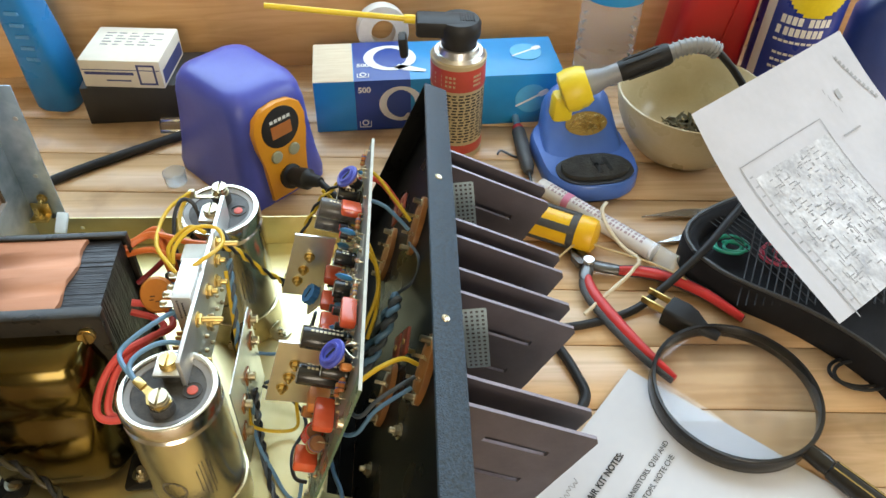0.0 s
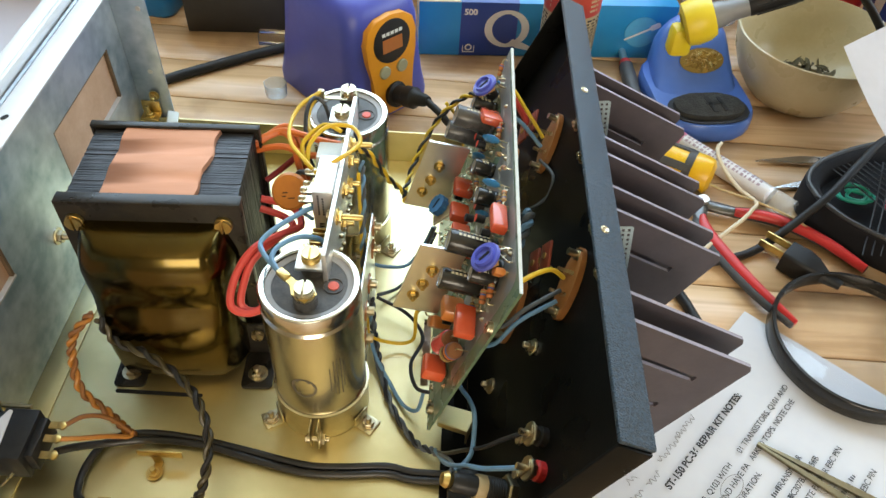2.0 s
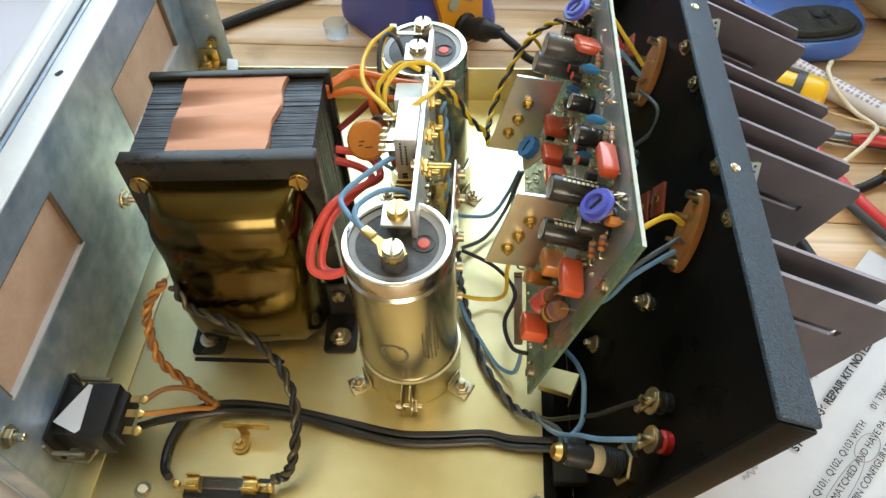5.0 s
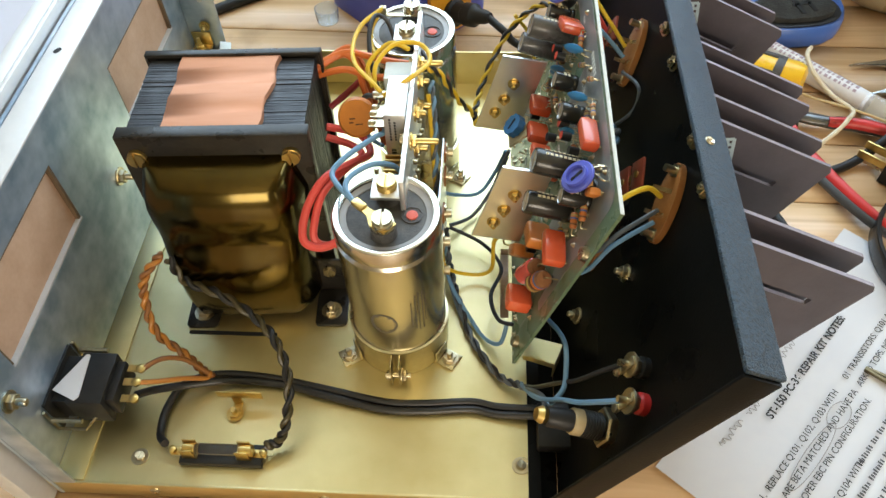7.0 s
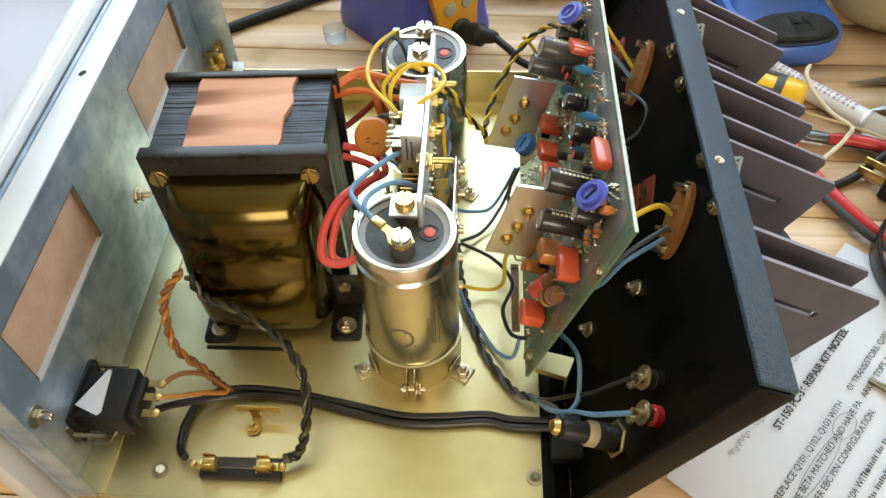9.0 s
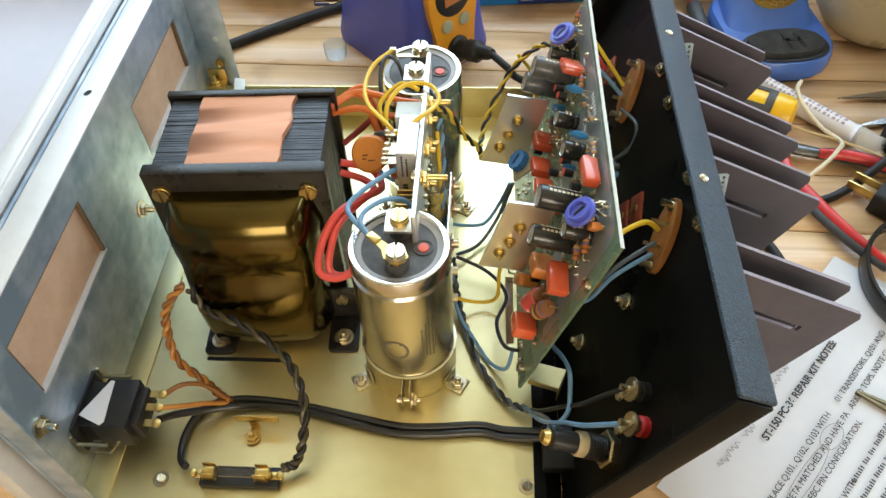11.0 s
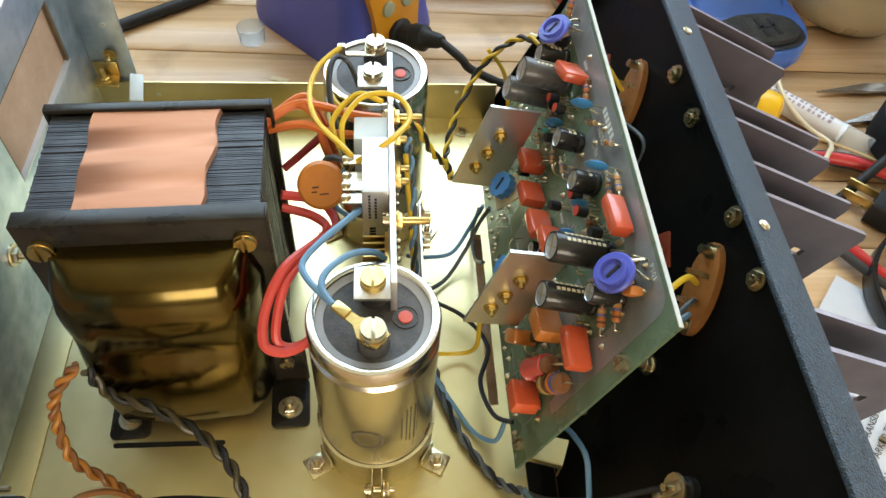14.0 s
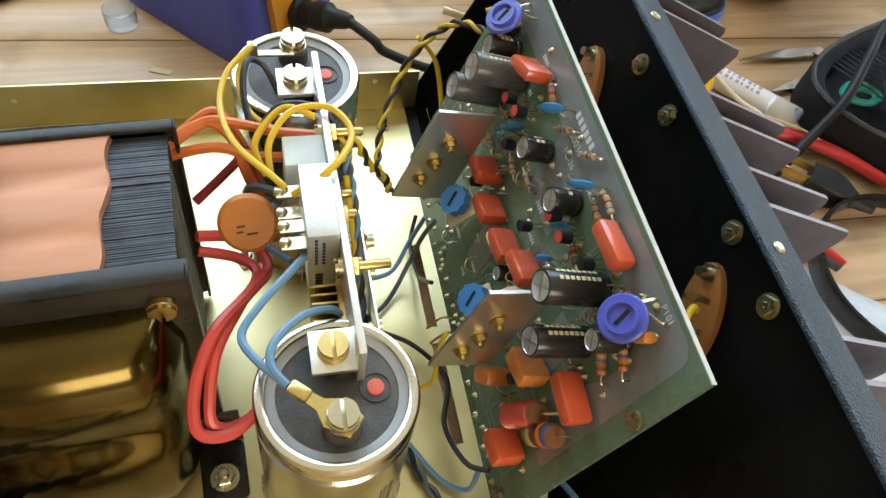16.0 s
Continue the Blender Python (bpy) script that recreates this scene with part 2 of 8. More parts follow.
def prism(bm, poly, h, m=None, mi=0, bevel=0.0):
    """A flat plate: poly in its own x, y, raised by h along z."""
    m = m or Matrix()
    lo = [bm.verts.new(m @ Vector((x, y, 0))) for x, y in poly]
    hi = [bm.verts.new(m @ Vector((x, y, h))) for x, y in poly]
    fs = [bm.faces.new(lo[::-1]), bm.faces.new(hi)]
    for k in range(len(poly)):
        j = (k + 1) % len(poly)
        fs.append(bm.faces.new((lo[k], lo[j], hi[j], hi[k])))
    for f in fs:
        f.material_index = mi
    if bevel:
        es = [e for e in fs[1].edges]
        bmesh.ops.bevel(bm, geom=es, offset=bevel, segments=2, affect="EDGES", profile=0.5)
    return bm


def rounded(w, h, r, n=4):
    """The outline of a rectangle with round corners, about its middle."""
    out = []
    for cx, cy, a0 in ((w / 2 - r, h / 2 - r, 0), (-w / 2 + r, h / 2 - r, 90), (-w / 2 + r, -h / 2 + r, 180), (w / 2 - r, -h / 2 + r, 270)):
        for k in range(n + 1):
            a = radians(a0 + 90 * k / n)
            out.append((cx + r * math.cos(a), cy + r * math.sin(a)))
    return out


def screw(bm, at, up, r, h, mi=0, slot=True, seg=16):
    """A domed screw head; the slot is a recess between two half heads."""
    m = axes(at, Vector(at) + Vector(up))
    if not slot:
        lathe(bm, [(0, 0), (r, 0), (r, h * 0.6), (r * 0.75, h), (0, h)], m, seg, mi)
        return
    lathe(bm, [(0, 0), (r, 0), (r, h * 0.55), (r * 0.9, h * 0.6), (0, h * 0.6)], m, seg, mi)
    for s in (1, -1):
        poly = []
        w = r * 0.13
        for k in range(9):
            a = radians(-90 + 180 * k / 8)
            poly.append((s * max(w, r * 0.93 * math.cos(a)), r * 0.93 * math.sin(a)))
        if s < 0:
            poly = poly[::-1]
        prism(bm, poly, h * 0.42, m @ Matrix.Translation((0, 0, h * 0.6)), mi)


def nut(bm, at, up, r, h, stud=0.0, mi=0):
    m = axes(at, Vector(at) + Vector(up))
    lathe(bm, [(0, 0), (r * 1.35, 0), (r * 1.35, h * 0.22), (0, h * 0.22)], m, 18, mi)
    lathe(bm, [(0, h * 0.2), (r * 0.93, h * 0.2), (r, h * 0.32), (r, h * 0.9), (r * 0.9, h), (0, h)], m, 6, mi)
    if stud:
        lathe(bm, [(r * 0.5, h * 0.9), (r * 0.5, h + stud - 0.0006), (r * 0.4, h + stud), (0, h + stud)], m, 12, mi)


def bms(k):
    return [bmesh.new() for _ in range(k)]


# ---- bench and room ----
FLOOR_Z = 0.018          # the amplifier's base plate
bm = bmesh.new()
box(bm, (-3.0, -3.0, -0.83), (3.5, 1.1, -0.80))
structure("floor", bm, mat("floor_wood", (0.35, 0.24, 0.14), None, 0.5, 0, 4), "brown wooden floor of the room")
# unseen ceiling and walls, added to close the room and warm the reflections
bm = bmesh.new()
box(bm, (-3.0, -3.0, 1.9), (3.5, 1.1, 1.95))
structure("ceiling", bm, CEIL, "cream ceiling added out of view for warm reflections")
for nm, lo, hi in (("wall_west", (-3.05, -3, -0.8), (-3, 1.1, 1.9)), ("wall_east", (3.5, -3, -0.8), (3.55, 1.1, 1.9)), ("wall_south", (-3, -3.05, -0.8), (3.5, -3, 1.9))):
    bm = bmesh.new()
    box(bm, lo, hi)
    structure(nm, bm, WALL, "plain cream wall added out of view for warm bounce light")
bm = bmesh.new()
for lo, hi in (((-3, 1.05, -0.8), (3.5, 1.1, 0.4)), ((-3, 1.05, 1.5), (3.5, 1.1, 1.9)), ((-3, 1.05, 0.4), (-0.75, 1.1, 1.5)), ((1.25, 1.05, 0.4), (3.5, 1.1, 1.5))):
    box(bm, lo, hi)
structure("wall_north", bm, WALL, "cream wall with the window over the bench")

BENCH = pose(0.2, 0.412, 0, 0, 0, -2.0)      # the boards' direction
bm = bmesh.new()
box(bm, (-1.3, -1.1, -0.05), (1.5, 0.55, -0.004), BENCH)
bench = tagged(structure("table_top", bm, mat("joint_dirt", (0.05, 0.028, 0.012), None, 0.8), "worn wooden bench top made of narrow boards"), category="bench top")
BACK = pose(-0.12, 0.619, 0, 0, 0, 5.0)
bm = bmesh.new()
box(bm, (-0.9, 0, -0.006), (1.7, 0.03, 0.088), BACK, 0.002)
box(bm, (-0.9, -0.010, 0.088), (1.7, 0.30, 0.104), BACK, 0.003)
structure("trim_backboard", bm, BOARD, "varnished pine upstand and sill behind the bench")

# ---- amplifier ----
amp = thing("amplifier", (0.15, 0.17, 0), "opened vintage power amplifier with transformer and capacitors, on the bench", "amplifier")

# base plate with folded rims; two long slots beside the board and one by the transformer
bm = bmesh.new()
box(bm, (0.004, 0.006, FLOOR_Z - 0.0015), (0.2405, 0.327, FLOOR_Z))
box(bm, (0.2455, 0.006, FLOOR_Z - 0.0015), (0.262, 0.327, FLOOR_Z))
for a, b in ((0.006, 0.114), (0.166, 0.175), (0.225, 0.327)):
    box(bm, (0.2405, a, FLOOR_Z - 0.0015), (0.2455, b, FLOOR_Z))
box(bm, (0.004, 0.0045, 0.003), (0.262, 0.006, FLOOR_Z + 0.0005), bevel=0.0004)
box(bm, (0.004, 0.326, FLOOR_Z), (0.262, 0.3275, 0.0475), bevel=0.0004)
base = part("base_plate", bm, GOLD, amp, "yellow-chromated steel base plate with folded rims")
bm = bmesh.new()
box(bm, (0.008, 0.0062, FLOOR_Z), (0.0235, 0.3258, FLOOR_Z + 0.0012), bevel=0.0003)
part("seam_strip", bm, GOLD, base)
# near-black colour painted for the shade inside slots, slits and holes
DARK = mat("painted_gap_shade", (0.006, 0.006, 0.006), None, 0.8)
bm = bmesh.new()
prism(bm, rounded(0.053, 0.0026, 0.0012), 0.0003, pose(0.0825, 0.0977, FLOOR_Z))
part("slot", bm, DARK, base, "cut slot, its shaded inside laid on as a dark plate")
for x, y in ((0.0496, 0.020), (0.2517, 0.0232), (0.240, 0.3126)):
    bm = bmesh.new()
    lathe(bm, [(0, 0), (0.0046, 0), (0.0046, 0.0007), (0, 0.0007)], pose(x, y, FLOOR_Z), 20)
    screw(bm, (x, y, FLOOR_Z + 0.0007), (0.25, 0.1, 1), 0.0026, 0.0017)
    part("washer", bm, STEEL, base)
for x, y in ((0.06, -0.0), (0.15, 0.0), (0.236, 0.0)):
    bm = bmesh.new()
    lathe(bm, [(0, 0), (0.003, 0), (0.0026, 0.001), (0, 0.0014)], axes((x, 0.0046, 0.011), (x, 0, 0.011)), 14)
    part("rivet", bm, STEEL, base)
for x, y in ((0.03, 0.03), (0.03, 0.30), (0.235, 0.03), (0.235, 0.30)):
    bm = bmesh.new()
    cyl(bm, (x, y, 0), (x, y, FLOOR_Z - 0.001), 0.008, 20, bevel=0.001)
    part("rubber_foot", bm, BAKELITE, base)
for x, z in ((0.236, 0.0415), (0.044, 0.0375)):
    bm = bmesh.new()
    lathe(bm, [(0, 0), (0.0017, 0), (0.0015, 0.0006), (0, 0.0008)], axes((x, 0.3262, z), (x, 0, z)), 12)
    part("rivet", bm, ALU, base)

# front panel seen from inside: inner sheet with two meter openings, folded rims, thick face plate behind
WX = 0.008
OPENINGS = ((0.035, 0.128, 0.086, 0.128), (0.212, 0.306, 0.081, 0.1215))      # y from, to; z from, to
bm = bmesh.new()
edge = 0.004
for y0, y1, z0, z1 in OPENINGS:
    box(bm, (WX - 0.002, edge, 0.004), (WX, y0, 0.167))
    box(bm, (WX - 0.002, y0, 0.004), (WX, y1, z0))
    box(bm, (WX - 0.002, y0, z1), (WX, y1, 0.167))
    edge = y1
box(bm, (WX - 0.002, edge, 0.004), (WX, 0.331, 0.167))
front = part("front_panel", bm, ZINC, amp, "zinc-plated steel front panel with two meter openings")
bm = bmesh.new()
box(bm, (WX + 0.001, 0.004, 0.166), (0.0235, 0.331, 0.1675), bevel=0.0005)
box(bm, (WX - 0.003, 0.004, 0.160), (WX + 0.001, 0.331, 0.1665), bevel=0.0015)
part("top_rim", bm, RIM_LIGHT, front, "bright folded top rim")
bm = bmesh.new()
prism(bm, rounded(0.0045, 0.0028, 0.0013), 0.0002, pose(0.0150, 0.1685, 0.1676, 0, 0, 60))
part("hole", bm, DARK, front)
bm = bmesh.new()
box(bm, (-0.0068, -0.006, 0.002), (0.0028, 0.340, 0.174), bevel=0.0010)
box(bm, (0.0026, 0.004, 0.1672), (0.0050, 0.331, 0.1735), bevel=0.0006)
part("face_plate", bm, RIM_LIGHT, front, "thick brushed aluminium face plate")
# openings have a pale foot edge, the other three edges dark brown
OPENING_EDGE = mat("dark_brown_edge", (0.16, 0.105, 0.06), (0.10, 0.065, 0.035), 0.7, 0, 90)
for y0, y1, z0, z1 in OPENINGS:
    bm = bmesh.new()
    box(bm, (0.0030, y0 - 0.006, z0 - 0.006), (0.0054, y1 + 0.006, z1 + 0.006))
    part("meter_backing", bm, HARDBOARD, front, "brown hardboard backing in a meter opening")
    bm = bmesh.new()
    box(bm, (0.0054, y0, z0), (WX + 0.0004, y1, z0 + 0.0014))
    part("opening_rim", bm, RIM_LIGHT, front, "bright edge along the foot of a meter opening")
    bm = bmesh.new()
    for lo, hi in (((0.0054, y0, z1 - 0.0012), (WX - 0.0003, y1, z1)), ((0.0054, y0, z0 + 0.0014), (WX - 0.0003, y0 + 0.0012, z1 - 0.0012)), ((0.0054, y1 - 0.0020, z0 + 0.0014), (WX - 0.0003, y1, z1 - 0.0012))):
        box(bm, lo, hi)
    part("opening_rim", bm, OPENING_EDGE, front, "dark brown top and side edges of a meter opening")
bm = bmesh.new()
box(bm, (WX, 0.3295, 0.004), (0.033, 0.331, 0.167), bevel=0.0005)
part("end_rim", bm, ZINC, front, "folded end rim of the front panel")
bm = bmesh.new()
box(bm, (WX, 0.004, 0.019), (0.020, 0.0055, 0.167), bevel=0.0005)
part("end_rim", bm, ZINC, front, "folded end rim of the front panel")
for y, z in ((0.1745, 0.070), (0.02, 0.080)):
    bm = bmesh.new()
    nut(bm, (WX, y, z), (1, 0, 0), 0.0042, 0.004, 0.005)
    part("nut", bm, STEEL, front)
bm = bmesh.new()
lathe(bm, [(0, 0), (0.002, 0), (0.0017, 0.0005), (0, 0.0006)], axes((0.023, 0.3294, 0.088), (0.023, 0, 0.088)), 12)
part("rivet", bm, ALU, front)
bm = bmesh.new()
lathe(bm, [(0, 0), (0.002, 0), (0.0017, 0.0005), (0, 0.0006)], axes((0.027, 0.3294, 0.14), (0.027, 0, 0.14)), 12)
part("rivet", bm, ALU, front)
# lamp terminals and the white resistor in the far corner
bm = bmesh.new()
box(bm, (0.010, 0.318, 0.050), (0.024, 0.3285, 0.052), bevel=0.0003)
box(bm, (0.010, 0.327, 0.050), (0.024, 0.3285, 0.062), bevel=0.0003)
nut(bm, (0.016, 0.322, 0.052), (0, 0, 1), 0.003, 0.003, 0.006)
nut(bm, (0.022, 0.327, 0.068), (0, -1, 0), 0.003, 0.003, 0.003)
part("terminal", bm, BRASS, front, "brass terminal hardware")
CERAMIC = mat("white_ceramic", (0.72, 0.76, 0.76), (0.62, 0.68, 0.68), 0.6, 0, 100)
bm = bmesh.new()
box(bm, (-0.004, -0.009, -0.004), (0.004, 0.009, 0.004), pose(0.036, 0.314, 0.052, 25, 15, 10), 0.0008)
part("power_resistor", bm, CERAMIC, front, "white ceramic resistor")

# power switch on the front panel
sw = bmesh.new()
box(sw, (WX + 0.0095, 0.0335, 0.031), (0.0365, 0.0630, 0.0525), bevel=0.0008)
box(sw, (WX + 0.0015, 0.035, 0.033), (WX + 0.0095, 0.0615, 0.0505))
box(sw, (WX, 0.030, 0.029), (WX + 0.0015, 0.0665, 0.0545), bevel=0.0005)
box(sw, (0.0365, 0.037, 0.034), (0.041, 0.060, 0.0495), bevel=0.0006)
switch = part("power_switch", sw, BAKELITE, amp, "black rocker power switch with steel spring clips")
bm = bmesh.new()
tri_m = Matrix(((1, 0, 0, 0), (0, 1, 0, 0), (0, 0, 1, 0.0527), (0, 0, 0, 1)))
prism(bm, [(WX + 0.0015, 0.0400), (WX + 0.0145, 0.0345), (WX + 0.0165, 0.0365), (WX + 0.0145, 0.0610), (WX + 0.0125, 0.0615)], 0.0006, tri_m)
part("label_plate", bm, PAPER, switch, "white paper label")
for y in (0.0275, 0.0690):
    bm = bmesh.new()
    tube(bm, [(WX + 0.001, y, 0.052), (WX + 0.001, y, 0.034), (WX + 0.016, y, 0.034), (WX + 0.020, y + (0.006 if y < 0.05 else -0.006), 0.036)], 0.0009, 6, soft=False)
    tube(bm, [(WX + 0.002, y, 0.044), (WX + 0.018, y, 0.044)], 0.0014, 8, soft=False)
    part("spring_clip", bm, STEEL, switch)
for y, z in ((0.057, 0.047), (0.049, 0.047), (0.041, 0.044)):
    bm = bmesh.new()
    box(bm, (0.042, y - 0.002, z - 0.0004), (0.050, y + 0.002, z + 0.0004))
    lathe(bm, [(0, -0.002), (0.0024, -0.001), (0.0026, 0.001), (0, 0.0026)], pose(0.049, y, z), 10)
    part("solder_lug", bm, BRASS, switch)


# rear panel leaning outwards; its own axes: x outwards, y along, z up the panel
TL = radians(22.9)
RU, RN = Vector((math.sin(TL), 0, math.cos(TL))), Vector((math.cos(TL), 0, -math.sin(TL)))
RB = Vector((0.257, 0, FLOOR_Z))
RM = Matrix(((RN.x, 0, RU.x, RB.x), (0, 1, 0, 0), (RN.z, 0, RU.z, RB.z), (0, 0, 0, 1)))
FL = radians(25.6)      # the heatsinks lean a little further
FM = Matrix(((math.cos(FL), 0, math.sin(FL), RB.x), (0, 1, 0, 0), (-math.sin(FL), 0, math.cos(FL), RB.z), (0, 0, 0, 1)))
RH, RY0, RY1 = 0.1623, 0.001, 0.331
PW = 0.0146      # depth of the folded rims, which turn inwards round the panel
bm = bmesh.new()
box(bm, (PW, RY0, 0.001), (PW + 0.002, RY1, RH - 0.001), RM)
rear = part("rear_panel", bm, BLACK_PANEL, amp, "black-painted steel rear panel with heatsinks, folded outwards")
bm = bmesh.new()
box(bm, (-0.0004, RY0 - 0.001, RH - 0.002), (PW + 0.0022, RY1 + 0.001, RH + 0.0008), RM, 0.0012)
part("top_rim", bm, BLACK_HAMMER, rear, "black hammer-finish top rim")
for y in (RY0 - 0.002, RY1 + 0.0001):
    bm = bmesh.new()
    box(bm, (0.0, y, 0.0), (PW + 0.002, y + 0.0019, RH - 0.002), RM, 0.0008)
    part("end_rim", bm, BLACK_PANEL, rear)
bm = bmesh.new()
box(bm, (0.2555, RY0, FLOOR_Z - 0.0005), (0.262, RY1, FLOOR_Z + 0.0012))
box(bm, (0.0, RY0, -0.0012), (PW, RY1, 0.0008), RM)
part("bottom_rim", bm, BLACK_PANEL, rear)
for y in (0.1138, 0.2275):
    bm = bmesh.new()
    lathe(bm, [(0.0012, 0), (0.0024, 0.0003), (0.002, 0.0009), (0, 0.0003)], RM @ pose(0.0065, y, RH + 0.0007), 14)
    part("rim_rivet", bm, STEEL, rear)
for y, z in ((0.1325, 0.1470), (0.1022, 0.1467), (0.2220, 0.1440), (0.1920, 0.1445)):
    bm = bmesh.new()
    m = RM @ pose(PW, y, z, 0, -90, 0)
    lathe(bm, [(0, 0), (0.0046, 0), (0.0046, 0.0006), (0, 0.0006)], m, 20)
    lathe(bm, [(0.0016, 0.0006), (0.0036, 0.0006), (0.0036, 0.0024), (0.0032, 0.0028), (0.0016, 0.0028)], m, 6)
    lathe(bm, [(0.0014, 0.0006), (0.0014, 0.0040), (0.0011, 0.0044), (0, 0.0044)], m, 12)
    part("rivet_nut", bm, STEEL, rear, "plated nut and washer on a stud")

# heatsinks: bent sheet channels with slotted, cut-off fins and vents between
# fin edges painted lighter, for the light their bevels catch
FIN_EDGE = mat("lit_fin_edge", (0.30, 0.27, 0.31), (0.20, 0.18, 0.21), 0.4, 0.4, 90)
FY = (0.2750, 0.2585, 0.2065, 0.1915, 0.1645, 0.1465, 0.0900, 0.0735)
for k, y in enumerate(FY):
    bm = bmesh.new()
    t = 0.0021
    root = lambda z: 0.0170 - 0.0072 * z / 0.1545
    m = FM @ Matrix(((1, 0, 0, 0), (0, 0, -1, y), (0, 1, 0, 0), (0, 0, 0, 1)))
    zs, s0, s1, sh = 0.1545, 0.034, 0.072, 0.0042
    cuts = (0.1300, 0.1015) if k in (1, 3, 5, 7) else ()
    top = zs
    for c in cuts:      # strips between the slots, so that the slots go through
        prism(bm, [(root(c + sh), c + sh), (s0, c + sh), (s0, c), (root(c), c)], t, m)
        prism(bm, [(s1, c), (s1, c + sh), (0.0905, c + sh), (0.0905, c)], t, m)
        if top == zs:
            prism(bm, [(root(c + sh), c + sh), (0.0905, c + sh), (0.0905, zs - 0.003), (0.088, zs), (root(zs), zs)], t, m)
        else:
            prism(bm, [(root(c + sh), c + sh), (0.0905, c + sh), (0.0905, top), (root(top), top)], t, m)
        top = c
    if cuts:
        prism(bm, [(root(0.012), 0.012), (0.0905, 0.028), (0.0905, top), (root(top), top)], t, m)
    else:
        prism(bm, [(root(0.012), 0.012), (0.0905, 0.028), (0.0905, zs - 0.003), (0.088, zs), (root(zs), zs)], t, m)
    bm.normal_update()
    for f in bm.faces:
        if abs(f.normal.y) < 0.3:
            f.material_index = 1
    part("heatsink_fin", bm, [FIN, FIN_EDGE], rear, "black anodised heatsink fin")
for y0, y1 in ((0.2075, 0.2745), (0.0745, 0.164)):
    bm = bmesh.new()
    box(bm, (0.0168, y0 - 0.003, 0.018), (0.0187, y1 + 0.002, 0.1490), RM, 0.0005)
    part("heatsink_base", bm, FIN, rear)
# the sky's blue reflection is put into this metal's colour
SKY_TINT = mat("sky_tinted_perforated", (0.46, 0.57, 0.64), (0.38, 0.49, 0.55), 0.5, 0, 60)
for y in (0.1443, 0.2563):      # narrow punched strips standing upright against the fins
    bm = bmesh.new()
    m = FM @ pose(0.0215, y, 0.1420, 0, 148, 0)
    nu, nv, w, l = 4, 14, 0.0125, 0.052
    for i in range(nu + 1):
        box(bm, (-w + i * w / nu - 0.0008, -0.0005, 0), (-w + i * w / nu + 0.0008, 0.0005, l), m)
    for j in range(nv + 1):
        box(bm, (-w, -0.0004, j * l / nv - 0.0008), (0, 0.0004, j * l / nv + 0.0008), m)
    part("vent_grille", bm, SKY_TINT, rear, "punched metal strip, coloured light blue for reflected sky")

# output transistor sockets: brown phenolic ovals with lugs and screws
PHEN = mat("brown_phenolic", (0.40, 0.17, 0.05), (0.28, 0.11, 0.03), 0.35, 0, 90, coat=0.2)
PHEN_RED = mat("red_brown_strip", (0.28, 0.06, 0.03), (0.20, 0.04, 0.02), 0.35, 0, 90)
for y, z in ((0.1125, 0.1220), (0.2345, 0.1150), (0.1350, 0.0630), (0.2600, 0.0600)):
    m = RM @ pose(0.0142, y, z, 0, -90, 0) @ pose(0, 0, 0, 0, 0, 42)
    bm = bmesh.new()
    poly = [(0.0200 * math.cos(a), 0.0086 * math.sin(a)) for a in [2 * math.pi * k / 24 for k in range(24)]]
    prism(bm, poly, 0.0034, m, bevel=0.0005)
    for s in (1, -1):
        cyl(bm, m @ Vector((s * 0.016, 0, -0.006)), m @ Vector((s * 0.016, 0, 0.009)), 0.0019, 10, 1)
        box(bm, (s * 0.006 - 0.0012, -0.004, 0.0024), (s * 0.006 + 0.0012, 0.004, 0.0034), m, 0, 1)
        box(bm, (s * 0.006 - 0.001, 0.002, 0.0024), (s * 0.006 + 0.001, 0.003, 0.010), m, 0, 1)
        box(bm, (s * 0.016 - 0.003, -0.003, 0.0024), (s * 0.016 + 0.003, 0.003, 0.0036), m, 0, 1)
    part("transistor_socket", bm, [PHEN, STEEL], rear, "brown phenolic transistor socket with solder lugs")
for y, z in ((0.1385, 0.1035), (0.2605, 0.0990)):
    bm = bmesh.new()
    m = RM @ pose(0.0050, y, z, 0, -90, 0) @ pose(0, 0, 0, 0, 0, -20)
    for k in range(2):
        box(bm, (-0.006 + 0.013 * k, -0.008, 0), (0.004 + 0.013 * k, 0.008, 0.0016), m, 0.0003)
        lathe(bm, [(0, 0.0016), (0.0018, 0.0016), (0.0018, 0.0024), (0, 0.0026)], m @ pose(-0.001 + 0.013 * k, 0, 0), 10, 1)
    box(bm, (0.004, -0.0015, 0.0006), (0.0075, 0.0015, 0.0012), m, 0, 1)
    cyl(bm, m @ Vector((0.0, 0, -0.0104)), m @ Vector((0, 0, 0)), 0.0015, 8, 1)
    part("terminal_strip", bm, [PHEN_RED, BRASS], rear, "red-brown terminal strip")
for y, z in ((0.0989, 0.0810), (0.1014, 0.0323)):
    bm = bmesh.new()
    nut(bm, RM @ Vector((PW, y, z)), -RN, 0.0036, 0.0034, 0.003)
    part("nut", bm, STEEL, rear)
